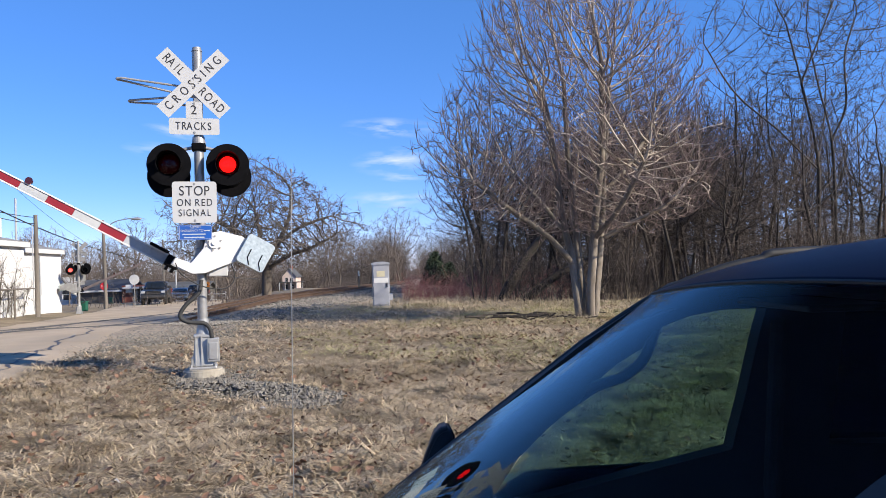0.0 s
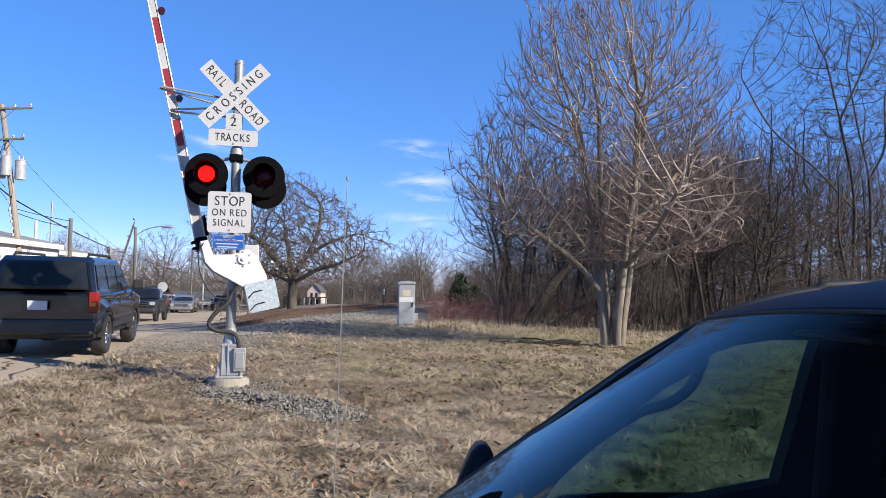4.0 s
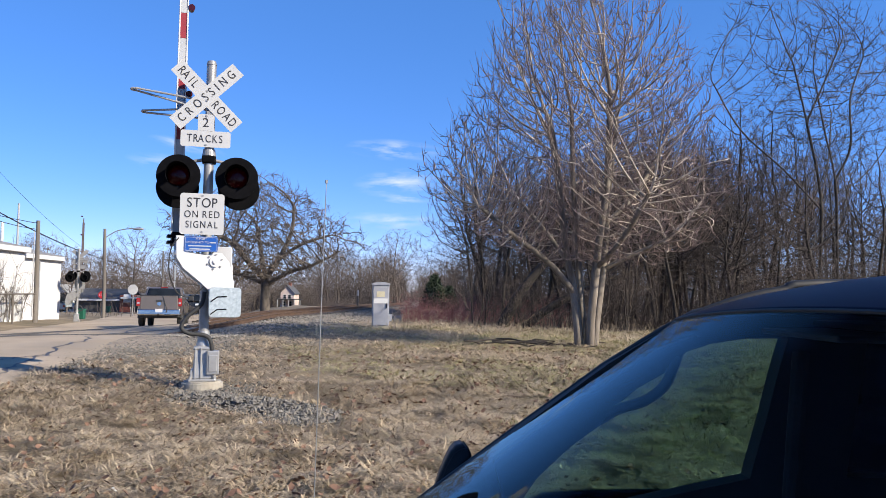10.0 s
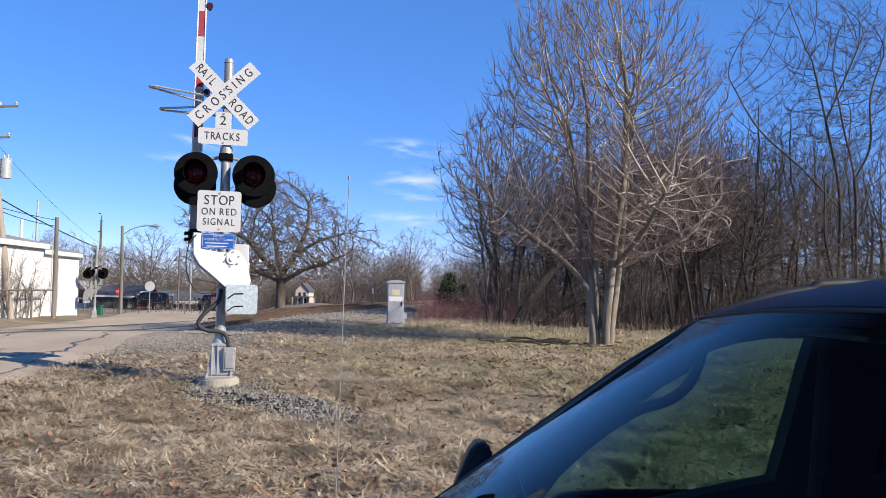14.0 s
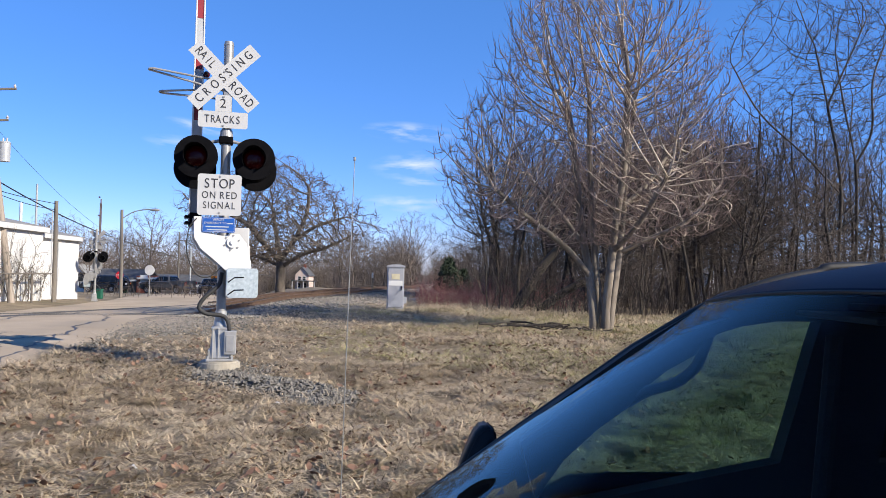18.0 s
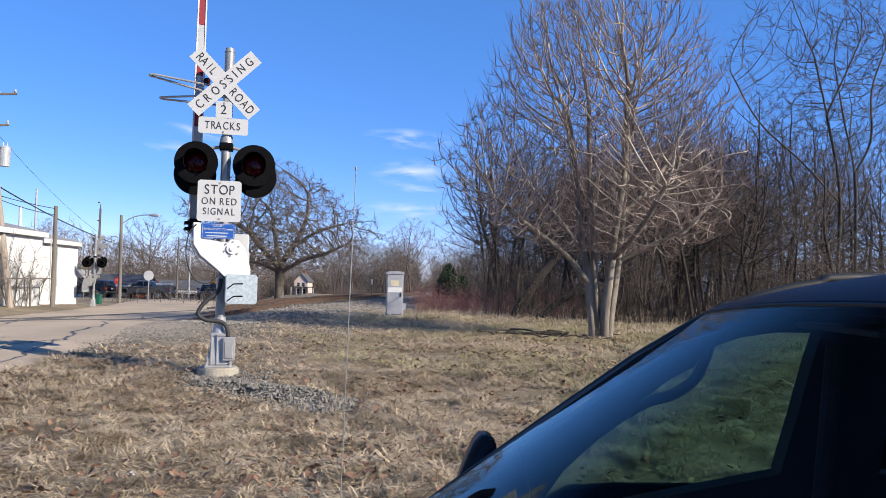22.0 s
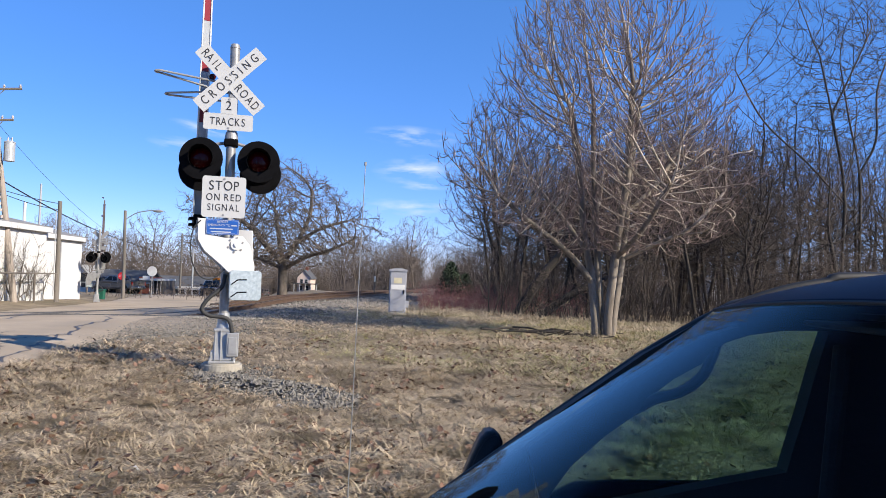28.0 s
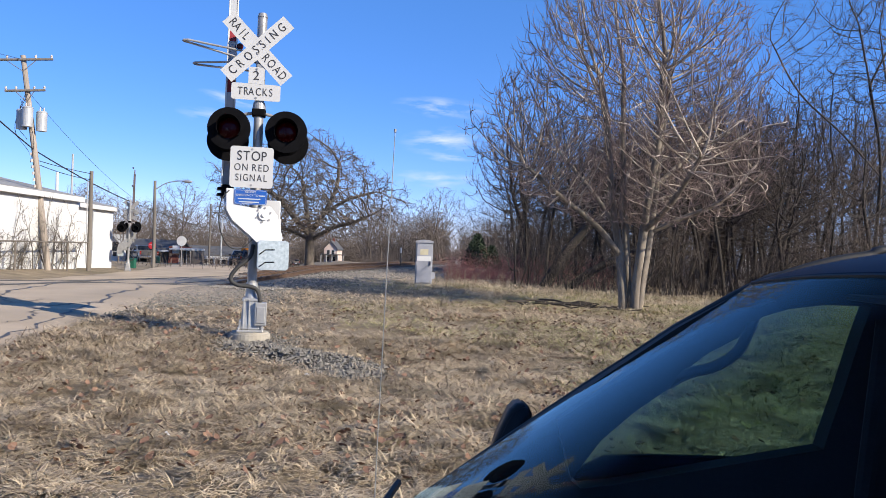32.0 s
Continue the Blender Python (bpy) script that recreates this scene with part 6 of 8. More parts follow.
def brick_shop():
    b = empty("brick_shop", pose(-34.2, 87.5, zl(-34.2, 87.5)), "small red brick shop with glass door and white sign board", "building")
    part("wall", slab(-0.65, 0.55, 0.0, 4.0, -0.5, 2.0, 0.02), M_BRICK, b, "red brick wall")
    part("glass_front", slab(0.55, 1.9, 0.15, 0.25, -0.1, 1.55, 0.01), M_PANE, b, "glass shop front")
    for k in range(4):
        part("mullion", slab(0.55 + 0.43 * k, 0.62 + 0.43 * k, 0.05, 0.15, -0.1, 1.6, 0.005), M_FASCIA, b)
    part("canopy", slab(-0.3, 2.1, -0.8, 4.2, 1.6, 1.8, 0.02), M_FASCIA, b, "white canopy edge")
    part("sign_panel", slab(-0.1, 0.7, -0.3, -0.2, 1.2, 2.1, 0.02), M_FASCIA, b, "blank white sign board")
    part("side", slab(1.9, 2.1, 0.2, 4.0, -0.5, 1.6, 0.01), M_SIDING, b)
    return b


brick_shop()


def long_shop():
    x, y = -34.4, 100.0
    b = empty("long_low_building", pose(x, y, zl(x, y)), "long low dark-roofed building with white trim", "building")
    part("front_wall", slab(-4.0, 4.8, 0, 0.2, -0.5, 1.6, 0.01), M_SIDING, b)
    part("roof", roof_slab(-4.0, 4.8, 0.0, 7, 1.55, 2.75, 0.5), M_DKSHINGLE, b, "dark shingle roof")
    part("eave_board", slab(-4.4, 5.2, -0.6, -0.5, 1.2, 1.42, 0.01), M_FASCIA, b, "white eave board")
    part("end_wall", gable_wall(4.6, 0.2, 7, -0.5, 1.5, 2.6), M_SIDING, b)
    part("end_wall", gable_wall(-4.0, 0.2, 7, -0.5, 1.5, 2.6), M_SIDING, b)
    for k in range(5):
        window_on(b, -3.2 + 1.75 * k, 0, 0.35, 0.9, 0.75)
    return b


long_shop()
fence = empty("guard_fence", pose(-34.0, 93.5, zl(-34, 93.5)), "low white rail fence with white posts", "fence")
part("rail", slab(-4.5, 9.5, -0.04, 0.04, 0.85, 0.97, 0.01), M_FASCIA, fence)
part("rail", slab(-4.5, 9.5, -0.04, 0.04, 0.2, 0.3, 0.01), M_FASCIA, fence)
for k in range(9):
    part("post", slab(-4.4 + 1.7 * k, -4.2 + 1.7 * k, -0.07, 0.07, -0.2, 1.15, 0.02), M_FASCIA, fence)


def small_house(x, y, w, d, h, rise, wall, roofm, rz, label, porch=False, z=None):
    b = empty("house", pose(x, y, zl(x, y) if z is None else z, 0, 0, rz), label, "house")
    # gable faces the viewer: ridge along the local x, turned by 90
    part("front_gable", gable_wall(-w / 2, -d / 2, d / 2, -0.5, h, h + rise), wall, b)
    part("rear_gable", gable_wall(w / 2 - 0.2, -d / 2, d / 2, -0.5, h, h + rise), wall, b)
    part("side_wall", slab(-w / 2 + 0.2, w / 2 - 0.2, -d / 2, -d / 2 + 0.2, -0.5, h, 0.01), wall, b)
    part("side_wall", slab(-w / 2 + 0.2, w / 2 - 0.2, d / 2 - 0.2, d / 2, -0.5, h, 0.01), wall, b)
    part("roof", roof_slab(-w / 2, w / 2, -d / 2, d / 2, h, h + rise + 0.05, 0.35), roofm, b, "shingle roof")
    for yy in (-d * 0.18, d * 0.18):
        window_on(b, -w / 2, yy, h * 0.62, 0.8, 1.1, -90)
        window_on(b, -w / 2, yy * 1.3, 0.8, 0.9, 1.3, -90)
    if porch:
        part("chimney", slab(0.0, 0.6, -0.3, 0.3, h + rise * 0.5, h + rise + 0.9, 0.02), M_BRICK, b, "brick chimney")
    if porch:
        part("porch_roof", slab(-w / 2 - 2.4, -w / 2 - 0.01, -d / 2 - 2.5, d / 2 + 0.5, 2.6, 2.85, 0.04), M_DKSHINGLE, b, "porch roof")
        for k in range(5):
            part("porch_post", slab(-w / 2 - 2.3, -w / 2 - 2.12, -d / 2 - 2.4 + k * (d + 2.6) / 4, -d / 2 - 2.22 + k * (d + 2.6) / 4, -0.3, 2.6, 0.01), M_FASCIA, b)
    return b


M_PINKS = material("faded_pink_siding", (0.42, 0.33, 0.29), (0.54, 0.44, 0.39), 2, 0.8, 0, 0.1, 30)
small_house(-40.0, 222.0, 6, 3.8, 4.6, 2.0, M_PINKS, M_DKSHINGLE, 86, "two-storey faded pink house with porch beyond the tracks", True, z=-3.9)
small_house(-29.0, 235.0, 8, 9.0, 2.6, 1.4, M_SIDING, M_DKSHINGLE, 10, "low grey house beyond the tracks", z=-3.6)
small_house(-43.9, 95.0, 5, 2.2, 2.4, 1.1, M_FASCIA, M_SHINGLE, 92, "small white gabled house")
small_house(26.4, 84.0, 5, 6.0, 2.4, 1.0, M_FASCIA, M_DKSHINGLE, 60, "white-sided house glimpsed through the woods")


# signs, bins
def post_sign(name, x, y, h, board, mat, label, rz=0, back=False, post=0.035):
    t = empty(name, pose(x, y, zl(x, y), 0, 0, rz), label, "road sign")
    part("post", cyl(bmesh.new(), (0, 0, -0.3), (0, 0, h + 0.2), post, n=8), M_GALV, t)
    part("board", plate(board, -0.05, -0.04), mat, t, m=pose(0, 0, h))
    return t


M_DISC = material("pale_sign_back", (0.42, 0.42, 0.41), (0.52, 0.52, 0.51), 4, 0.5, 0.1, 0.03, 40)
octo = [(0.38 * math.cos(radians(22.5 + 45 * k)), 0.38 * math.sin(radians(22.5 + 45 * k))) for k in range(8)]
ps = post_sign("stop_sign", -31.1, 74.0, 1.77, octo, M_STOPRED, "red octagonal stop sign on a post", 8)
for me in text_mesh("STOP", 0.28, M_WHITE, squeeze=0.85):
    part("letter", me, None, ps, m=pose(0, -0.053, 1.77))
disc = [(0.42 * math.cos(radians(15 * k)), 0.42 * math.sin(radians(15 * k))) for k in range(24)]
post_sign("round_sign", -24.4, 64.0, 2.15, disc, M_DISC, "grey back of a round warning sign on a post", 0, post=0.05)
ora = post_sign("detour_sign", -27.0, 92.0, 2.0, [(-0.75, -0.35), (0.75, -0.35), (0.75, 0.35), (-0.75, 0.35)], M_ORANGE, "orange sign with a black arrow")
part("arrow", plate([(-0.6, 0), (-0.25, 0.25), (-0.25, 0.1), (0.6, 0.1), (0.6, -0.1), (-0.25, -0.1), (-0.25, -0.25)], -0.06, -0.052), M_LETTER, ora, m=pose(0, 0, 2.0))
for x, y in ((-24.3, 54.5), (-34.4, 83.5)):
    t = empty("waste_bin", pose(x, y, zl(x, y)), "green plastic wheeled bin on the verge", "bin")
    part("body", slab(-0.2, 0.2, -0.2, 0.2, 0, 0.62, 0.03), M_GREEN, t)
    part("lid", slab(-0.23, 0.23, -0.23, 0.23, 0.62, 0.7, 0.02), M_GREEN, t)


# the relay cabinet by the tracks
def relay_cabinet(x, y, rz):
    t = empty("relay_cabinet", pose(x, y, zl(x, y), 0, 0, rz), "silver railway relay cabinet with pale notices on its door", "cabinet")
    w, d, h = 0.62, 0.5, 1.68
    part("body", slab(-w / 2, w / 2, -d / 2, d / 2, 0.06, h - 0.08, 0.01), M_ALUMATT, t)
    part("plinth", slab(-w / 2 - 0.03, w / 2 + 0.03, -d / 2 - 0.03, d / 2 + 0.03, -0.15, 0.06, 0.01), M_CONC, t)
    cap = plate([(-w / 2 - 0.04, 0), (w / 2 + 0.04, 0), (w / 2 + 0.02, 0.06), (w / 4, 0.11), (-w / 4, 0.11), (-w / 2 - 0.02, 0.06)], -d / 2 - 0.05, d / 2 + 0.05)
    part("roof_cap", cap, M_ALUMATT, t, "rounded metal cap", pose(0, 0, h - 0.08))
    dr = part("door", slab(-w / 2 + 0.03, w / 2 - 0.03, -d / 2 - 0.03, -d / 2, 0.1, h - 0.12, 0.008), M_ALUMATT, t, "sheet metal door")
    part("handle", slab(0.2, 0.23, -d / 2 - 0.07, -d / 2 - 0.03, 0.75, 0.92, 0.006), M_BLACK, dr)
    part("upper_notice", slab(-0.16, 0.14, -d / 2 - 0.037, -d / 2 - 0.031, 1.15, 1.36, 0.0), M_NOTICE, dr, "faded yellowish notice")
    part("lower_notice", slab(-0.27, 0.25, -d / 2 - 0.037, -d / 2 - 0.031, 0.92, 1.10, 0.0), M_FASCIA, dr, "white notice")
    for k in range(3):
        part("hinge", cyl(bmesh.new(), (-w / 2 + 0.02, -d / 2 - 0.035, 0.3 + 0.5 * k), (-w / 2 + 0.02, -d / 2 - 0.035, 0.4 + 0.5 * k), 0.015, n=8), M_GALV, dr)
    part("side_box", slab(w / 2, w / 2 + 0.12, -0.15, 0.15, 0.25, 0.5, 0.01), M_ALUMATT, t)
    return t


M_ALUMATT = material("matt_aluminium", (0.24, 0.247, 0.273), (0.32, 0.327, 0.353), 3, 0.55, 0.3, 0.05, 40)
M_NOTICE = material("faded_notice", (0.387, 0.347, 0.227), (0.453, 0.413, 0.3), 8, 0.6, 0, 0, 40)
relay_cabinet(-1.8, 29.0, 6)
t = empty("marker_post", pose(-4.6, 50.0, zl(-4.6, 50)), "slim white-topped marker post beside the track", "post")
part("shaft", cyl(bmesh.new(), (0, 0, -0.2), (0, 0, 1.3), 0.05, n=8), M_WOOD, t)
part("white_band", cyl(bmesh.new(), (0, 0, 0.9), (0, 0, 1.25), 0.053, n=8), M_FASCIA, t)


# thin high clouds
def cloud(az, el, w, h, tilt, k):
    d = 2400.0
    a, e = radians(az), radians(el)
    c = Vector((d * math.sin(a) * math.cos(e), d * math.cos(a) * math.cos(e), d * math.sin(e)))
    bm = bmesh.new()
    bmesh.ops.create_grid(bm, x_segments=12, y_segments=4, size=1)
    for v in bm.verts:
        v.co = Vector((v.co.x * w / 2, v.co.y * h / 2, 0))
    ob = part("cloud", bm, M_CLOUD, None, "", look(c, (0, 0, 1.6)) @ pose(0, 0, 0, 0, 0, tilt))
    return tagged(ob, "thin wispy white cloud high in the sky", "cloud", "clouds", "structure")


def cloud_material():
    m = bpy.data.materials.new("thin_cloud")
    m.use_nodes = True
    n, l = m.node_tree.nodes, m.node_tree.links
    n.remove(n["Principled BSDF"])
    co, mp, ns, gr = n.new("ShaderNodeTexCoord"), n.new("ShaderNodeMapping"), n.new("ShaderNodeTexNoise"), n.new("ShaderNodeTexGradient")
    oi = n.new("ShaderNodeObjectInfo")
    ad = n.new("ShaderNodeVectorMath")
    l.new(co.outputs["Object"], mp.inputs[0])
    mp.inputs["Scale"].default_value = (0.012, 0.05, 0.02)
    sc = n.new("ShaderNodeMath")
    sc.operation = "MULTIPLY"
    sc.inputs[1].default_value = 40
    l.new(oi.outputs["Random"], sc.inputs[0])
    l.new(mp.outputs[0], ad.inputs[0])
    l.new(sc.outputs[0], ad.inputs[1])
    ns.inputs["Scale"].default_value, ns.inputs["Detail"].default_value = 1.0, 6
    l.new(ad.outputs[0], ns.inputs["Vector"])
    m2 = n.new("ShaderNodeMapping")
    m2.inputs["Location"].default_value, m2.inputs["Scale"].default_value = (-1, -1, 0), (2, 2, 0)
    l.new(co.outputs["Generated"], m2.inputs[0])
    gr.gradient_type = "SPHERICAL"
    l.new(m2.outputs[0], gr.inputs[0])
    mu = n.new("ShaderNodeMath")
    mu.operation = "MULTIPLY"
    rp = n.new("ShaderNodeMapRange")
    rp.inputs[1].default_value, rp.inputs[2].default_value, rp.inputs[4].default_value = 0.42, 0.75, 0.85
    l.new(ns.outputs[0], rp.inputs[0])
    l.new(rp.outputs[0], mu.inputs[0])
    l.new(gr.outputs[0], mu.inputs[1])
    tr, em, mx = n.new("ShaderNodeBsdfTransparent"), n.new("ShaderNodeEmission"), n.new("ShaderNodeMixShader")
    em.inputs[0].default_value, em.inputs[1].default_value = (0.85, 0.92, 1.0, 1), 0.58
    l.new(mu.outputs[0], mx.inputs[0])
    l.new(tr.outputs[0], mx.inputs[1])
    l.new(em.outputs[0], mx.inputs[2])
    l.new(mx.outputs[0], n["Material Output"].inputs[0])
    return m


M_CLOUD = cloud_material()
for k, (az, el, w, h, tilt) in enumerate(((-2.6, 10.4, 330, 70, 3), (-2.3, 8.0, 300, 95, -4), (-1.8, 6.9, 190, 40, 2), (-3.0, 5.2, 330, 60, 0), (-17.6, 10.0, 230, 40, 10), (-18.2, 8.6, 300, 60, 6))):
    cloud(az, el, w, h, tilt, k)


# ---- vehicles on the road ----
M_CHROME = material("chrome", (0.40, 0.40, 0.40), (0.50, 0.50, 0.50), 5, 0.14, 1.0, 0.0, 40)
M_DKTRIM = material("dark_trim", (0.012, 0.012, 0.013), (0.03, 0.03, 0.031), 5, 0.5, 0, 0.05, 50)
M_CARGLASS = material("car_window", (0.006, 0.008, 0.010), (0.014, 0.017, 0.021), 2, 0.06, 0, 0, 10, spec=0.25)
M_TAIL = material("tail_lamp", (0.18, 0.0072, 0.006), (0.252, 0.018, 0.012), 20, 0.15, 0, 0.1, 60)
M_AMBER = material("amber_lamp", (0.55, 0.16, 0.02), (0.7, 0.24, 0.03), 20, 0.15, 0, 0.1, 60)
M_HEAD = material("headlamp", (0.275, 0.285, 0.3), (0.375, 0.385, 0.4), 16, 0.12, 0.3, 0.1, 60)
M_PLATE = material("number_plate", (0.39, 0.403, 0.429), (0.468, 0.481, 0.507), 5, 0.4, 0, 0, 40)


def arch_outline(pts, wheels, r, z0):
    """A side outline whose bottom edge, from rear to front, runs round the wheel openings."""
    bottom = []
    for x in sorted(wheels):
        for k in range(9):
            a = math.pi - math.pi * k / 8
            bottom.append((x + r * math.cos(a), max(z0, z0 + (r * 0.98) * math.sin(a))))
    return [(pts[0][0], z0 + 0.06), *bottom, (pts[-1][0], z0 + 0.06), *pts[::-1]]


def lean_in(bm, zb, zt, f):
    """Draws the sides in towards the top."""
    for v in bm.verts:
        k = min(1.0, max(0.0, (v.co.z - zb) / (zt - zb)))
        v.co.y *= 1 - f * k
    return bm


def vehicle(name, label, cat, paint, spec):
    """A road vehicle with its nose towards +x, standing on z = 0. Returns the thing and its wheels."""
    W, L2 = spec["W"] / 2, spec["L"] / 2
    t = empty(name, pose(0, 0, 0), label, cat)
    zb, zt = spec["belt"], spec["H"]
    r, wz = spec["r"], spec["wheels"]
    body = plate(arch_outline(spec["top"], wz, r * 1.16, spec["sill"]), -W, W, bevel=0.07)
    for v in body.verts:
        k = max(0.0, (abs(v.co.x) - L2 * 0.72) / (L2 * 0.28))
        v.co.y *= 1 - 0.10 * k * k
    part("body", body, paint, t, "painted body", smooth=False)
    part("sill_trim", slab(min(wz) + r * 1.3, max(wz) - r * 1.3, -W - 0.012, W + 0.012, spec["sill"] + 0.06, spec["sill"] + 0.16, 0.01), M_DKTRIM, t, "dark sill trim")
    part("underside", slab(-L2 + 0.3, L2 - 0.3, -W + 0.12, W - 0.12, spec["sill"] - 0.10, spec["sill"] + 0.2, 0.03), M_DKTRIM, t)
    cab = plate(spec["cab"], -W + 0.06, W - 0.06, bevel=0.06)
    part("cabin", lean_in(cab, zb, zt, 0.15), paint, t, "cabin pillars and roof")
    (xr0, xr1), (xf1, xf0) = spec["rear"], spec["front"]
    ht = zt - 0.10
    for sy in (-1, 1):
        for k, win in enumerate(spec["windows"]):
            bm = lean_in(plate(win, sy * (W - 0.055), sy * (W - 0.045)), zb, zt, 0.15)
            part("side_window", bm, M_CARGLASS, t, "dark side window")
    ws = sheet(8, 6, lambda a, b: (xf0 + (xf1 - xf0) * b + 0.03 * (1 - (2 * a - 1) ** 2) + 0.02, (2 * a - 1) * (W - 0.14) * (1 - 0.15 * b), zb + 0.05 + (ht - zb - 0.02) * b), 0.012)
    part("windshield", ws, M_CARGLASS, t, "dark windshield", smooth=True)
    bw = sheet(8, 6, lambda a, b: (xr0 + (xr1 - xr0) * b - 0.03 * (1 - (2 * a - 1) ** 2) - 0.015, (2 * a - 1) * (W - 0.16) * (1 - 0.15 * b), zb + 0.06 + (ht - zb - 0.04) * b), 0.012)
    part("rear_window", bw, M_CARGLASS, t, "dark rear window", smooth=True)
    fz = spec["nose"]
    bf, br = spec["bumper"]
    part("front_bumper", slab(L2 - 0.20, L2 + 0.07, -W * 0.94, W * 0.94, spec["sill"] - 0.02, bf, 0.06), spec["bmat"], t, "front bumper")
    part("rear_bumper", slab(-L2 - 0.09, -L2 + 0.15, -W * 0.95, W * 0.95, spec["sill"] + 0.0, br, 0.05), spec["rmat"], t, "rear bumper")
    g = part("grille", slab(L2 - 0.05, L2 + 0.035, -W * 0.58, W * 0.58, bf + 0.04, fz - 0.06, 0.03), M_DKTRIM, t, "dark grille")
    for k in range(3):
        zz = bf + 0.10 + (fz - bf - 0.2) * k / 2
        part("bar", slab(L2 + 0.03, L2 + 0.05, -W * 0.54, W * 0.54, zz - 0.015, zz + 0.015, 0.006), M_CHROME if spec.get("chrome") else M_BLACK, g)
    for sy in (-1, 1):
        part("headlamp", slab(L2 - 0.18, L2 + 0.03, min(sy * W * 0.62, sy * W * 0.93), max(sy * W * 0.62, sy * W * 0.93), fz - 0.26, fz - 0.05, 0.03), M_HEAD, t, "clear headlamp")
        tz0, tz1 = spec["tail"]
        part("tail_lamp", slab(-L2 - 0.02, -L2 + 0.16, min(sy * W * 0.84, sy * (W + 0.008)), max(sy * W * 0.84, sy * (W + 0.008)), tz0, tz1, 0.02), M_TAIL, t, "red tail lamp")
        part("reversing_lamp", slab(-L2 - 0.025, -L2 + 0.05, min(sy * W * 0.86, sy * W * 0.97), max(sy * W * 0.86, sy * W * 0.97), tz0 + (tz1 - tz0) * 0.3, tz0 + (tz1 - tz0) * 0.5, 0.008), M_AMBER if spec.get("amber") else M_HEAD, t)
        mx = spec["mirror"]
        mb = slab(mx - 0.06, mx + 0.06, min(sy * (W + 0.04), sy * (W + 0.30)), max(sy * (W + 0.04), sy * (W + 0.30)), zb + 0.02, zb + 0.24, 0.04)
        box(mb, mx - 0.02, mx + 0.03, min(sy * (W - 0.06), sy * (W + 0.06)), max(sy * (W - 0.06), sy * (W + 0.06)), zb + 0.03, zb + 0.09, 0.01)
        part("door_mirror", mb, spec["mmat"], t, "door mirror")
        for hx in spec["handles"]:
            part("door_handle", slab(hx - 0.10, hx + 0.10, min(sy * (W - 0.01), sy * (W + 0.03)), max(sy * (W - 0.01), sy * (W + 0.03)), zb - 0.15, zb - 0.11, 0.01), spec["mmat"], t)
        for hx in spec["seams"]:
            part("door_seam", slab(hx - 0.006, hx + 0.006, min(sy * (W - 0.02), sy * (W + 0.002)), max(sy * (W - 0.02), sy * (W + 0.002)), spec["sill"] + 0.12, zb - 0.03, 0), M_DKTRIM, t)
        for x in wz:
            ring = [(x + r * 1.13 * math.cos(math.pi * k / 12), r + (r * 1.13) * math.sin(math.pi * k / 12)) for k in range(13)]
            ring += [(x + r * 1.20 * math.cos(math.pi * k / 12), r + (r * 1.20) * math.sin(math.pi * k / 12)) for k in range(12, -1, -1)]
            part("wheel_arch", plate([(a, b - 0.02) for a, b in ring], sy * (W - 0.10), sy * (W + 0.015)), spec.get("archmat", M_DKTRIM), t)
    part("number_plate", slab(-L2 - 0.105, -L2 - 0.09, -0.16, 0.16, br - 0.14 if spec.get("lowplate") else spec["platez"], (br - 0.14 if spec.get("lowplate") else spec["platez"]) + 0.16, 0.005), M_PLATE, t, "pale number plate")
    wheels = []
    for x in wz:
        for sy in (-1, 1):
            wheels.append(wheel(t, x, sy * (W - 0.13), r, r, 0.25, spec["rim"], spec.get("spokes", 6)))
    return t, wheels


def pickup_parts(t, spec, paint, rack=False):
    """Raised bed sides, tailgate and rear lamps of a pickup."""
    W, L2 = spec["W"] / 2, spec["L"] / 2
    x1, zr = spec["bed"]
    for sy in (-1, 1):
        part("bed_side", slab(-L2 + 0.02, x1, min(sy * (W - 0.02), sy * (W - 0.12)), max(sy * (W - 0.02), sy * (W - 0.12)), spec["belt"] - 0.25, zr, 0.03), paint, t, "bed side panel")
    tg = part("tailgate", slab(-L2 - 0.03, -L2 + 0.04, -W * 0.83, W * 0.83, spec["sill"] + 0.22, zr - 0.01, 0.03), paint, t, "tailgate")
    part("gate_handle", slab(-L2 - 0.05, -L2 - 0.028, -0.15, 0.15, zr - 0.30, zr - 0.20, 0.015), M_DKTRIM, tg)
    part("badge", cyl(bmesh.new(), (-L2 - 0.045, 0, zr - 0.38), (-L2 - 0.028, 0, zr - 0.38), 0.09, n=20), M_CHROME, tg, "plain oval badge")
    part("top_trim", slab(-L2 - 0.035, -L2 + 0.05, -W * 0.83, W * 0.83, zr - 0.012, zr + 0.02, 0.008), M_DKTRIM, tg)


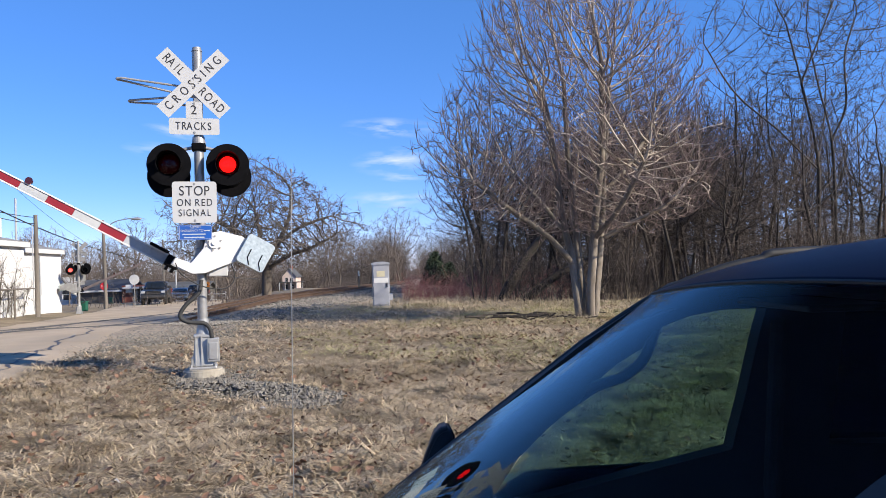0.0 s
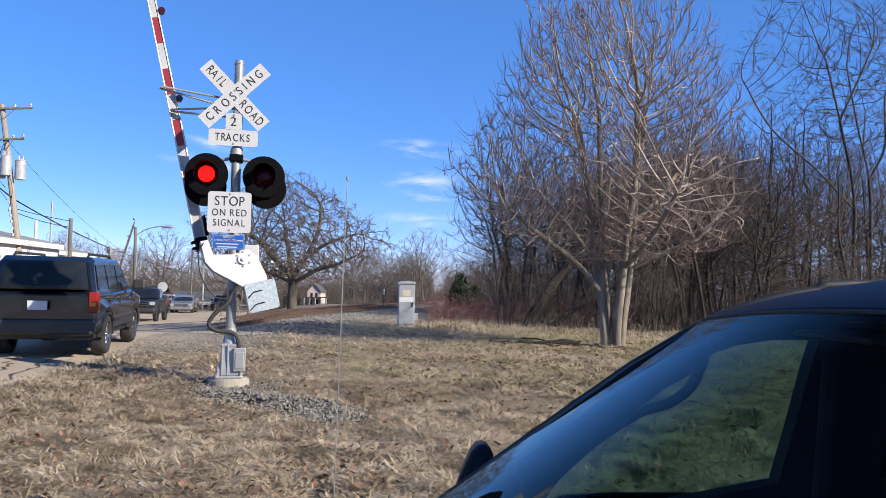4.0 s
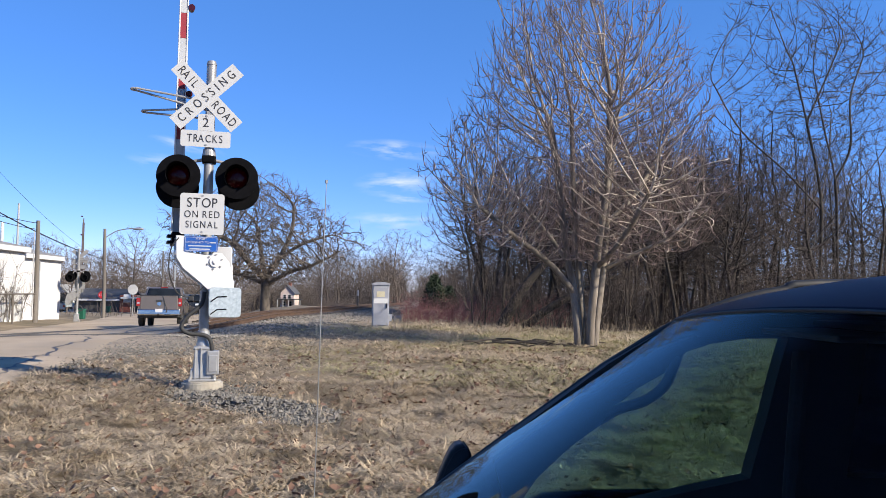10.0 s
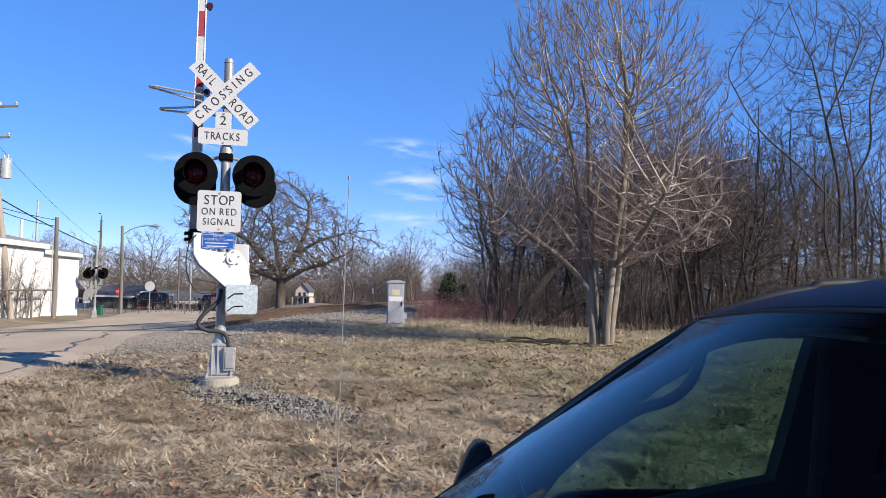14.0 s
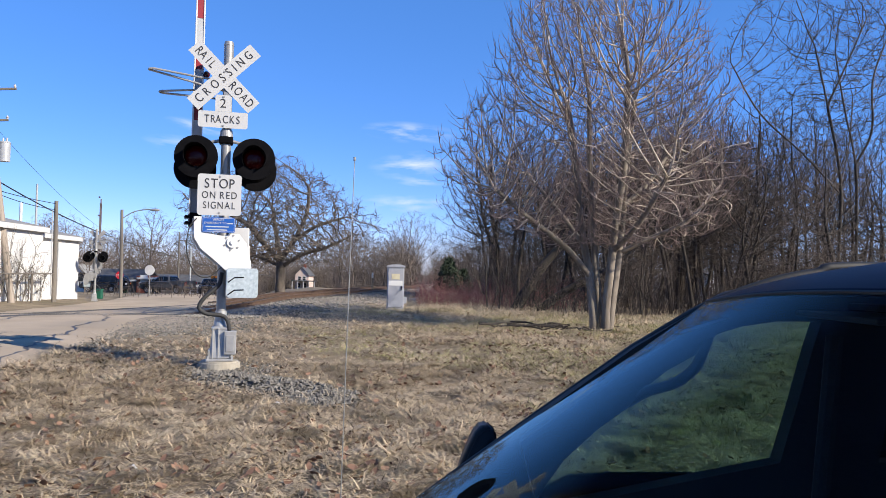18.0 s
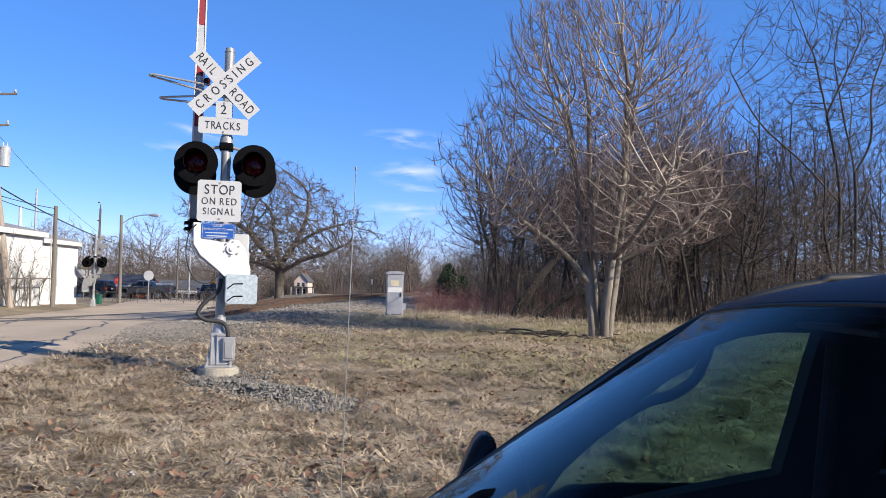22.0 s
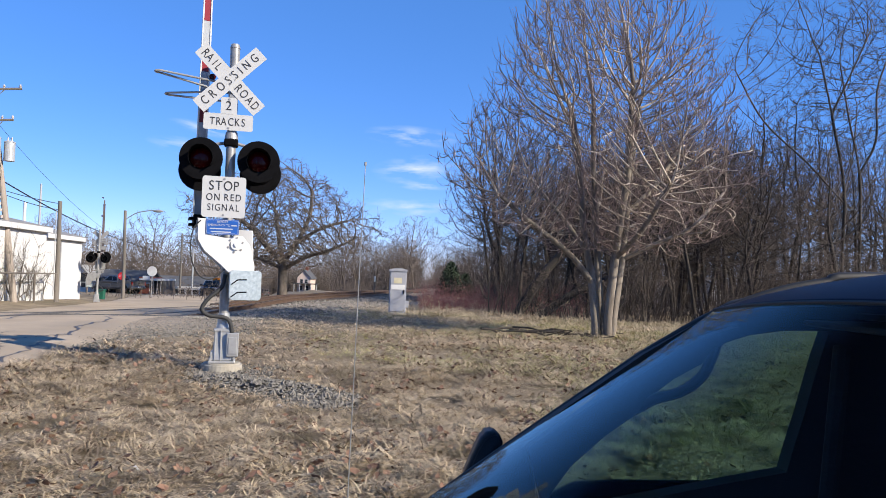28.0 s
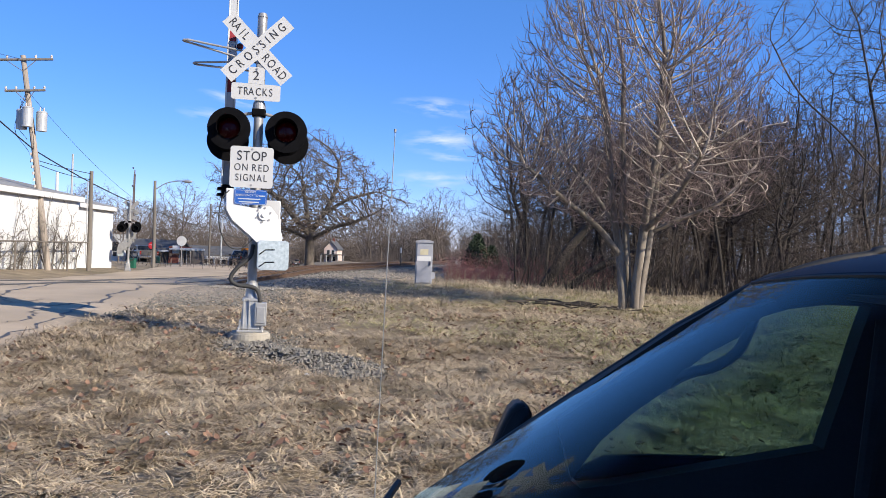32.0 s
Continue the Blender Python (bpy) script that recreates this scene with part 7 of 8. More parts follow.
PICKUP = dict(W=2.0, L=5.9, H=1.93, belt=1.30, sill=0.50, r=0.40, wheels=(-1.80, 1.93), nose=1.20, bumper=(0.78, 0.78),
              top=[(-2.95, 0.56), (-2.95, 1.20), (-0.98, 1.22), (-0.95, 1.31), (1.10, 1.32), (1.35, 1.28), (2.60, 1.20), (2.86, 1.10), (2.95, 0.85)],
              cab=[(-0.95, 1.25), (-0.90, 1.34), (-0.72, 1.85), (-0.55, 1.93), (0.35, 1.93), (0.55, 1.86), (1.32, 1.30), (1.32, 1.25)],
              rear=(-0.93, -0.73), front=(0.52, 1.30), windows=[[(-0.72, 1.36), (-0.60, 1.78), (-0.12, 1.80), (-0.12, 1.34)], [(-0.04, 1.34), (-0.04, 1.80), (0.38, 1.80), (0.98, 1.36)]],
              tail=(0.92, 1.30), mirror=0.95, handles=(-0.55, 0.25), seams=(-0.82, -0.08, 1.15), bed=(-0.97, 1.42), platez=0.62, lowplate=True, bmat=M_CHROME, rmat=M_CHROME, mmat=M_DKTRIM, rim=M_ALU, spokes=6)
SUV = dict(W=1.9, L=4.88, H=1.80, belt=1.16, sill=0.42, r=0.365, wheels=(-1.42, 1.45), nose=1.05, bumper=(0.66, 0.70),
           top=[(-2.44, 0.50), (-2.44, 1.10), (-2.38, 1.17), (1.05, 1.18), (1.30, 1.14), (2.15, 1.05), (2.38, 0.95), (2.44, 0.72)],
           cab=[(-2.38, 1.10), (-2.32, 1.20), (-2.14, 1.70), (-1.95, 1.80), (0.25, 1.80), (0.45, 1.73), (1.22, 1.17), (1.22, 1.10)],
           rear=(-2.40, -2.16), front=(0.42, 1.20), windows=[[(-2.10, 1.22), (-1.98, 1.66), (-1.28, 1.68), (-1.28, 1.22)], [(-1.20, 1.22), (-1.20, 1.68), (-0.35, 1.68), (-0.35, 1.21)], [(-0.26, 1.21), (-0.26, 1.68), (0.28, 1.67), (0.85, 1.22)]],
           tail=(0.82, 1.18), mirror=0.80, handles=(-0.95, 0.0), seams=(-1.24, -0.30, 0.98), platez=0.86, bmat=M_DKTRIM, rmat=M_DKTRIM, mmat=M_DKTRIM, rim=M_CHROME, spokes=6, amber=True)
SEDAN = dict(W=1.86, L=5.05, H=1.46, belt=0.98, sill=0.30, r=0.33, wheels=(-1.40, 1.42), nose=0.80, bumper=(0.52, 0.60),
             top=[(-2.52, 0.40), (-2.52, 0.86), (-2.42, 0.97), (-1.6, 1.0), (1.0, 0.98), (1.25, 0.95), (2.2, 0.82), (2.45, 0.70), (2.52, 0.5)],
             cab=[(-1.85, 0.93), (-1.75, 1.0), (-1.0, 1.40), (-0.75, 1.46), (0.10, 1.46), (0.30, 1.42), (1.2, 0.98), (1.2, 0.93)],
             rear=(-1.80, -1.02), front=(0.28, 1.20), windows=[[(-1.45, 1.03), (-0.95, 1.34), (-0.42, 1.37), (-0.42, 1.02)], [(-0.34, 1.02), (-0.34, 1.37), (0.15, 1.36), (0.85, 1.02)]],
             tail=(0.62, 0.86), mirror=0.75, handles=(-0.8, 0.15), seams=(-0.38, 0.98), platez=0.62, mmat=None, rim=M_ALU, spokes=8, chrome=True)
P_CHAR = gloss_paint("charcoal_paint", (0.010, 0.012, 0.018), 0.28, 0.6, 0.1)
P_BLACK = gloss_paint("black_blue_paint", (0.005, 0.006, 0.009), 0.25, 0.6, 0.05)
P_TAN = gloss_paint("bronze_tan_paint", (0.15, 0.122, 0.098), 0.32, 0.6, 0.45)
P_SILVER = gloss_paint("silver_paint", (0.26, 0.275, 0.29), 0.3, 0.9, 0.5)
P_PEWTER = gloss_paint("pewter_paint", (0.10, 0.098, 0.095), 0.35, 0.9, 0.4)
SEDAN.update(bmat=P_SILVER, rmat=P_SILVER, mmat=P_SILVER)
BLACKED = dict(PICKUP, bmat=M_DKTRIM, rim=M_BLACK, r=0.44, chrome=False, H=2.0, sill=0.56)

gmc = vehicle("black_suv", "dark blue-black SUV with tinted windows and roof rails", "SUV", P_BLACK, SUV)
for sy in (-1, 1):
    part("roof_rail", tube([(-1.8, sy * 0.62, 1.79), (-1.7, sy * 0.62, 1.86), (0.1, sy * 0.62, 1.86), (0.2, sy * 0.62, 1.79)], 0.025, 6), M_DKTRIM, gmc[0], "black roof rail")
tan = vehicle("tan_pickup", "tan crew-cab pickup truck with chrome bumpers", "pickup truck", P_TAN, PICKUP)
pickup_parts(tan[0], PICKUP, P_TAN)
part("hitch_strap", tube([(-2.99, -0.15, 1.42), (-3.02, -0.28, 1.0), (-3.08, -0.36, 0.80), (-3.10, -0.32, 0.62)], 0.016, 6), M_RUBBER, tan[0], "dark strap over the tailgate")
for sy in (-1, 1):
    part("running_board", tube([(-1.15, sy * 0.98, 0.46), (-1.05, sy * 1.06, 0.44), (1.15, sy * 1.06, 0.44), (1.25, sy * 0.98, 0.46)], 0.045, 8), M_CHROME, tan[0], "chrome running board")
    part("side_moulding", slab(-0.9, 1.3, min(sy * 1.0, sy * 1.015), max(sy * 1.0, sy * 1.015), 0.66, 0.70, 0.004), M_CHROME, tan[0])
part("roof_lamp", slab(-0.74, -0.66, -0.16, 0.16, 1.88, 1.925, 0.01), M_TAIL, tan[0], "red roof brake lamp")
for sy in (-1, 1):
    part("side_moulding", slab(-1.0, 1.0, min(sy * 0.95, sy * 0.962), max(sy * 0.95, sy * 0.962), 0.66, 0.70, 0.004), M_CHROME, gmc[0], "bright side moulding")
part("rear_wiper", tube([(-2.43, 0.0, 1.25), (-2.42, 0.3, 1.27)], 0.012, 5), M_DKTRIM, gmc[0])
part("hitch", slab(-3.2, -2.9, -0.05, 0.05, 0.50, 0.58, 0.01), M_DKTRIM, tan[0])
char = vehicle("charcoal_pickup", "charcoal grey lifted pickup truck with black wheels", "pickup truck", P_CHAR, BLACKED)
pickup_parts(char[0], BLACKED, P_CHAR)
sed = vehicle("silver_sedan", "silver four-door sedan with chrome grille bars", "car", P_SILVER, SEDAN)
suv2 = vehicle("black_crossover", "black SUV crossing behind the railway", "SUV", P_BLACK, dict(SUV, rim=M_ALU))
pk2 = vehicle("pewter_pickup", "pewter grey pickup truck turning into the side street", "pickup truck", P_PEWTER, PICKUP)
pickup_parts(pk2[0], PICKUP, P_PEWTER)
suv3 = vehicle("navy_suv", "dark navy SUV crossing behind the signs", "SUV", P_CHAR, dict(SUV, rim=M_ALU))
sed2 = vehicle("silver_compact", "silver car far down the cross street", "car", P_SILVER, SEDAN)
parked = vehicle("parked_black_pickup", "black pickup truck standing beyond the crossing", "pickup truck", P_BLACK, BLACKED)
pickup_parts(parked[0], BLACKED, P_BLACK)
parked[0].matrix_basis = pose(-27.6, 91.5, zl(-27.6, 91.5) + 0.035, 0, 0, -82)


# ---- railway tracks ----
def rail_z(x, y):
    v = float(road_v(x, y))
    return zl(x, y) + 0.045 + 0.17 * (ss(3.2, 4.6, v) if v > 0 else ss(4.6, 6.0, -v))


def railway(offset, y0, y1, label):
    tr = empty("railway_track", pose(0, 0, 0), label, "railway track", "railway tracks", "structure")
    ys = np.concatenate([np.linspace(y0, 70, 110), np.linspace(72, y1, 60)])
    prof = [(-0.035, 0.0), (-0.035, -0.04), (-0.009, -0.055), (-0.009, -0.13), (-0.07, -0.145), (-0.07, -0.16), (0.07, -0.16), (0.07, -0.145), (0.009, -0.13), (0.009, -0.055), (0.035, -0.04), (0.035, 0.0)]
    for g in (-0.72, 0.72):
        verts, faces = [], []
        for y in ys:
            x, yy = track_point(float(y), offset + g)
            xb, yb = track_point(float(y) + 0.3, offset + g)
            d = Vector((xb - x, yb - yy, 0)).normalized()
            n = Vector((d.y, -d.x, 0))
            z = rail_z(x, yy)
            for a, b in prof:
                verts.append((x + n.x * a, yy + n.y * a, z + b))
        k = len(prof)
        for i in range(len(ys) - 1):
            for j in range(k):
                faces.append((i * k + j, i * k + (j + 1) % k, (i + 1) * k + (j + 1) % k, (i + 1) * k + j))
        part("rail", mesh_from("rail", verts, faces, M_RAIL), None, tr, "rusty steel rail")
    tie = bpy.data.meshes.new("tie")
    bm = slab(-1.3, 1.3, -0.115, 0.115, -0.18, 0, 0.02)
    bm.to_mesh(tie)
    bm.free()
    tie.materials.append(M_TIE)
    y, rg = 19.0, random.Random(int(offset * 10) + 50)
    while y < 95:
        x, yy = track_point(y, offset)
        v = road_v(x, yy)
        if v > 4.2 or v < -5.4:
            h = 14 / 24 * math.exp(-(y - 5) / 24)
            part("tie", tie, None, tr, m=pose(x, yy, rail_z(x, yy) - 0.155 + rg.uniform(-0.01, 0.01), 0, 0, -math.degrees(math.atan(h)) + rg.uniform(-1.5, 1.5)))
        y += 0.53 if y < 60 else 0.8
    return tr


railway(0.0, -20, 400, "rusty nearer railway track on creosoted ties")
railway(-4.3, -20, 400, "rusty farther railway track on creosoted ties")

# dark flangeways and rubber strips where the rails cross the road
def flange(s, v):
    return track_point(s, v)


for off in (-0.72, 0.72, -5.02, -3.58):
    ys = [y for y in np.linspace(5, 42, 130).tolist() if -4.2 < road_v(*track_point(y, off)) < 3.3]
    tagged(strip("flangeway", ys, [off - 0.10, off - 0.09, off + 0.09, off + 0.10], flange, M_TAR, 0.05, 0.02, int(off * 10) + 90), "dark rubber strip along a rail in the road", "crossing strip", "crossing strips", "structure")


# tar seams and cracks in the road
def seam(pts, w, k):
    rg = random.Random(k)
    c = curve_points([(*road_point(s, v), 0) for s, v in pts], 7)
    verts, faces = [], []
    for i, p in enumerate(c):
        d = (c[min(i + 1, len(c) - 1)] - c[max(i - 1, 0)]).normalized()
        n = Vector((-d.y, d.x, 0))
        p = p + n * rg.gauss(0, 0.05)
        ww = w * rg.uniform(0.35, 1.3) * min(1, (i + 0.3) / 4, (len(c) - i - 0.7) / 4)
        for sgn in (-1, 1):
            q = p + n * ww * sgn
            verts.append((q.x, q.y, zl(q.x, q.y) + 0.034))
    for i in range(len(c) - 1):
        faces.append((2 * i, 2 * i + 1, 2 * i + 3, 2 * i + 2))
    return tagged(part("tar_seam", mesh_from("tar_seam", verts, faces, M_TAR), None, bpy.data.objects["road"]), kind="structure")


rg = random.Random(14)
k = 0
for s0 in np.arange(-15.5, 14, 2.3):
    for _ in range(2):
        s, v = s0 + rg.uniform(-1, 1), rg.uniform(-4, 1.5)
        pts, ang = [(s, v)], rg.choice((0.2, 1.3, 1.7, -0.3)) + rg.uniform(-0.4, 0.4)
        for _ in range(rg.randint(2, 6)):
            ang += rg.uniform(-0.6, 0.6)
            s, v = s + 0.8 * math.cos(ang), v + 0.8 * math.sin(ang)
            if not -4.2 < v < 2.4:
                break
            pts.append((s, v))
        if len(pts) > 2:
            seam(pts, rg.uniform(0.014, 0.034), k)
            k += 1
for v0 in (-0.1, 1.9):
    seam([(s, v0 + rg.uniform(-0.12, 0.12)) for s in np.arange(-16, 12, 1.6)], 0.035, 77)


def bare(x, y):
    """How bare the ground is, 0 to 1: the stony apron between the signal, the road and the tracks."""
    edge = -1.1 + 0.13 * (y - 12) + 0.9 * rough_noise(x * 0.6, y * 0.4, 5) - x
    return ss(-0.7, 0.9, edge) * ss(9.6, 11.6, y + 0.7 * rough_noise(x * 0.8, y * 0.8, 1)) * (1 - ss(25, 30, y))


# ---- loose stone ----
def stones(name, pts, size, label, seed):
    """Broken stones: squashed, skewed eight-sided lumps, joined."""
    rg = np.random.default_rng(seed)
    n = len(pts)
    base = np.array([(1, 0, 0), (-1, 0, 0), (0, 1, 0), (0, -1, 0), (0, 0, 1), (0, 0, -1)], float)
    v = base[None] * (size * (0.55 + 0.9 * rg.random((n, 1, 1)))) * (0.55 + 0.75 * rg.random((n, 6, 1)))
    v += rg.normal(0, 0.22, (n, 6, 3)) * size
    a = rg.random(n) * 2 * math.pi
    ca, sa = np.cos(a)[:, None], np.sin(a)[:, None]
    v = np.stack([v[..., 0] * ca - v[..., 1] * sa, v[..., 0] * sa + v[..., 1] * ca, v[..., 2] * 0.75], -1)
    c = np.array(pts)
    z = land(c[:, 0], c[:, 1]) + size * 0.25 + c[:, 2]
    v += np.stack([c[:, 0], c[:, 1], z], 1)[:, None]
    f = np.array([(0, 2, 4), (2, 1, 4), (1, 3, 4), (3, 0, 4), (2, 0, 5), (1, 2, 5), (3, 1, 5), (0, 3, 5)])
    faces = (f[None] + 6 * np.arange(n)[:, None, None]).reshape(-1, 3)
    return tagged(part(name, mesh_from(name, v.reshape(-1, 3).tolist(), faces.tolist(), M_STONE), None), label, "gravel", kind="stuff")


rg = random.Random(31)
pts = []
while len(pts) < 4600:
    # a spilled heap drawn out from the foundation
    f = rg.random()
    x, y = -3.0 + 1.7 * f + rg.gauss(0, 0.22), 10.5 - 0.95 * f + rg.gauss(0, 0.17 + 0.17 * math.sin(math.pi * f))
    near = math.exp(-((y - 10.5 + 0.95 * f) / 0.35) ** 2)
    pts.append((x, y, 0.13 * rg.random() * math.sin(math.pi * f) * near))
for _ in range(900):
    a, r = rg.uniform(0, 6.3), 0.3 + abs(rg.gauss(0, 0.3))
    pts.append((-3.25 + r * math.cos(a), 11.3 + r * math.sin(a), 0))
stones("gravel_heap", pts, 0.032, "spilled heap of grey crushed stone at the signal's foot", 3)
pts = []
while len(pts) < 5200:
    s, v = rg.uniform(-13, 8), 2.9 + abs(rg.gauss(0, 1.9))
    s += 0.0
    x, y = road_point(s, v + 0.045 * max(-16, min(14, s)))
    if math.hypot(x + 3.25, y - 11.3) < 0.35 or (s < -9.5 and v > 3.2 + (s + 13) * 0.3):
        continue
    pts.append((x, y, -0.01))
stones("shoulder_gravel", pts, 0.034, "grey crushed stone along the road's shoulder", 4)
pts = []
while len(pts) < 9000:
    y = 22 + 40 * rg.random() ** 1.4
    x, yy = track_point(y, rg.uniform(-6.8, 4.6))
    v = road_v(x, yy)
    if v > 3.4:
        pts.append((x, yy, 0.02))
stones("track_ballast", pts, 0.045, "grey-brown ballast stones between the ties", 5)


pts = []
while len(pts) < 4500:
    y = 9.5 + 18 * rg.random()
    x = rg.uniform(-9, 2)
    if road_v(x, y) > 3.0 and rg.random() < 0.75 * bare(x, y) * bare(x + 2.0, y) and math.hypot(x + 3.25, y - 11.3) > 0.35:
        pts.append((x, y, -0.012))
stones("apron_gravel", pts, 0.026, "grey stone trodden into the bare ground behind the signal", 6)


# ---- grass ----
def blade_mesh(name, p0, a, lie, bend, L, w, mat, label, seed):
    """Narrow bent blades, each of two pieces, joined: roots p0, headings a, lie: how far from upright, in radians."""
    rg = np.random.default_rng(seed)
    n = len(p0)
    up = np.array([0, 0, 1.0])

    def way(ang, tilt):
        return np.stack([np.cos(ang) * np.sin(tilt), np.sin(ang) * np.sin(tilt), np.zeros(n)], 1) + up * np.cos(tilt)[:, None]
    side = np.stack([-np.sin(a), np.cos(a), np.zeros(n)], 1) * (w / 2)[:, None]
    p1 = p0 + way(a, lie) * (L * 0.55)[:, None]
    p2 = p1 + way(a + rg.normal(0, 0.45, n), np.clip(lie + bend, 0, 1.75)) * (L * 0.5)[:, None]
    v = np.stack([p0 - side, p0 + side, p1 + side * 0.8, p1 - side * 0.8, p2 + side * 0.15, p2 - side * 0.15], 1).reshape(-1, 3)
    f = (np.array([(0, 1, 2, 3), (3, 2, 4, 5)])[None] + (6 * np.arange(n))[:, None, None]).reshape(-1, 4)
    me = quick_mesh(name, [(v, f, np.zeros(len(f), int))], [mat])
    me.polygons.foreach_set("use_smooth", np.zeros(len(f), bool))
    return tagged(part(name, me, None), label, "grass", kind="stuff")


def field(n, y0, y1, seed, spread=0.64, patchy=1.0):
    """n places (x, y, vigour) in the field, thicker in tufts, none on road, bed and gravel."""
    rg = np.random.default_rng(seed)
    out, have = [], 0
    while have < n:
        m = 4 * n
        y = np.sqrt(rg.uniform(y0 * y0, y1 * y1, m))
        x = rg.uniform(-spread, spread, m) * y
        v, s = road_v(x, y), road_s(x, y)
        ok = v > 2.9 + 0.045 * np.clip(s, -16, 14) + rg.normal(0.1, 0.2, m)
        ok &= track_u(x, y) > 4.2 + rg.uniform(0, 3.5, m)
        ok &= ~((v < 5.5) & (s > -10) & (s < 8) & (rg.random(m) < 0.8))
        d = np.abs((y - 10.5) * 1.7 + (x + 3.0) * 0.95) / 1.95
        ok &= ~((x > -3.6) & (x < -1.0) & (d < 0.55) & (rg.random(m) < 0.93 - 0.9 * np.maximum(0, d - 0.35)))
        ok &= rg.random(m) > 0.62 * bare(x, y)
        ok &= ~((y > 31) & (x > 4.2 - 0.025 * (y - 32)))
        t = 0.45 + 0.75 * rough_noise(x * 0.7, y * 0.7, 2) + 0.55 * rough_noise(x * 2.3, y * 2.3, 7)
        ok &= rg.random(m) < 1 - patchy * (0.78 - 1.0 * t)
        out.append(np.stack([x, y, 0.55 + 0.75 * np.clip(t, 0, 1)], 1)[ok])
        have += int(ok.sum())
    return np.concatenate(out)[:n]


def tussock(x, y):
    """Height of the uneven turf: knolls a hand high and a foot across."""
    d = np.abs((y - 10.5) * 1.7 + (x + 3.0) * 0.95) / 1.95
    flat = np.where((x > -4.0) & (x < -0.8), ss(0.45, 1.2, d), 1.0)
    return flat * (0.09 * np.clip(rough_noise(x * 2.6, y * 2.6, 31) + 0.15, 0, 1) + 0.07 * np.clip(rough_noise(x * 5.5, y * 5.5, 33), 0, 1))


def mat_of_grass(name, pts, length, width, mat, label, seed, flat=1.5, heap=0.085):
    """Fallen blades that lie over one another in swirls."""
    rg = np.random.default_rng(seed)
    x, y, g = pts.T
    n = len(pts)
    a = 9 * (rough_noise(x * 1.5, y * 1.5, 3) + 0.6 * rough_noise(x * 4, y * 4, 8)) + rg.normal(0, 1.1, n)
    p0 = np.stack([x, y, land(x, y) - 0.008 + tussock(x, y) + heap * rg.random(n) ** 1.6 * g], 1)
    return blade_mesh(name, p0, a, np.clip(rg.normal(flat, 0.2, n), 0.3, 1.62), 0.2, length * (0.45 + 0.9 * rg.random(n)) * g, width * (0.6 + 0.8 * rg.random(n)), mat, label, seed)


def tufts(name, pts, per, length, width, mat, label, seed, open_=(0.75, 1.6), r=0.06):
    """Clumps of arching blades that spread from one root."""
    rg = np.random.default_rng(seed)
    c = np.repeat(pts, per, 0)
    n = len(c)
    big = np.repeat(0.6 + 0.8 * rg.random(len(pts)), per)
    a = rg.random(n) * 2 * math.pi
    comb = np.repeat(rg.random(len(pts)) * 2 * math.pi, per)
    k = rg.random(n) ** 0.7
    x, y = c[:, 0] + np.cos(a) * r * big * k + 0.03 * np.cos(comb), c[:, 1] + np.sin(a) * r * big * k + 0.03 * np.sin(comb)
    lean = np.where(rg.random(n) < 0.45, comb + rg.normal(0, 0.5, n), a)
    lie = open_[0] + (open_[1] - open_[0]) * k + rg.normal(0, 0.12, n)
    p0 = np.stack([x, y, land(x, y) - 0.01 + tussock(x, y) + 0.02 * rg.random(n)], 1)
    return blade_mesh(name, p0, lean, lie, 0.45, length * (0.5 + 0.7 * rg.random(n)) * c[:, 2] * big, width * (0.6 + 0.8 * rg.random(n)), mat, label, seed)


M_BLADE = material("straw", (0.15, 0.105, 0.060), (0.66, 0.53, 0.355), 3.2, 0.85, 0, 0, 11, per=0.55, dirt=(0.13, 0.10, 0.052))
M_GREENBLADE = material("winter_green_grass", (0.138, 0.132, 0.0484), (0.356, 0.322, 0.144), 0.9, 0.85, 0, 0, 30, per=0.5)
M_DARKBLADE = material("weathered_straw", (0.0815, 0.0575, 0.0383), (0.211, 0.153, 0.101), 0.9, 0.9, 0, 0, 30, per=0.4)


def greener(p, k=0.0):
    """Where the turf has stayed green: in patches, more of them towards the maple and under the wood's edge."""
    return rough_noise(p[:, 0] * 0.35 + 3, p[:, 1] * 0.35, 1) + 0.05 * np.minimum(p[:, 0], 4) - 0.6 * (road_v(p[:, 0], p[:, 1]) < 6.5) > k


mat_of_grass("dry_grass", field(140000, 4.3, 12.5, 1, patchy=0.9), 0.165, 0.0092, M_BLADE, "matted straw-coloured dry grass", 1)
mat_of_grass("dry_grass_beyond", field(70000, 12, 21, 2, patchy=0.7), 0.18, 0.0115, M_BLADE, "matted straw-coloured dry grass", 2)
mat_of_grass("dry_grass_far", field(34000, 20, 36, 3, patchy=0.7), 0.25, 0.016, M_BLADE, "straw-coloured dry grass before the wood", 3, 1.35)
mat_of_grass("weathered_grass", field(60000, 4.3, 22, 4, patchy=0.5), 0.17, 0.010, M_DARKBLADE, "brown weathered grass", 4)
p = field(75000, 4.3, 30, 5)
mat_of_grass("green_grass", p[greener(p, -0.04)], 0.12, 0.008, M_GREENBLADE, "patches of short winter-green grass", 5, 1.1)
p = field(5000, 4.6, 12.5, 6, patchy=1.3)
g = greener(p, 0.0)
tufts("straw_tufts", p[~g], 22, 0.15, 0.0085, M_BLADE, "tufts of straw-coloured dry grass", 6)
tufts("green_tufts", p[g], 22, 0.14, 0.0085, M_GREENBLADE, "tufts of winter-green grass", 7)
p = field(2600, 4.6, 14, 8, patchy=1.3)
tufts("brown_tufts", p, 20, 0.15, 0.009, M_DARKBLADE, "tufts of brown weathered grass", 8)
p = field(4200, 12, 27, 9, patchy=1.2)
g = greener(p, 0.05)
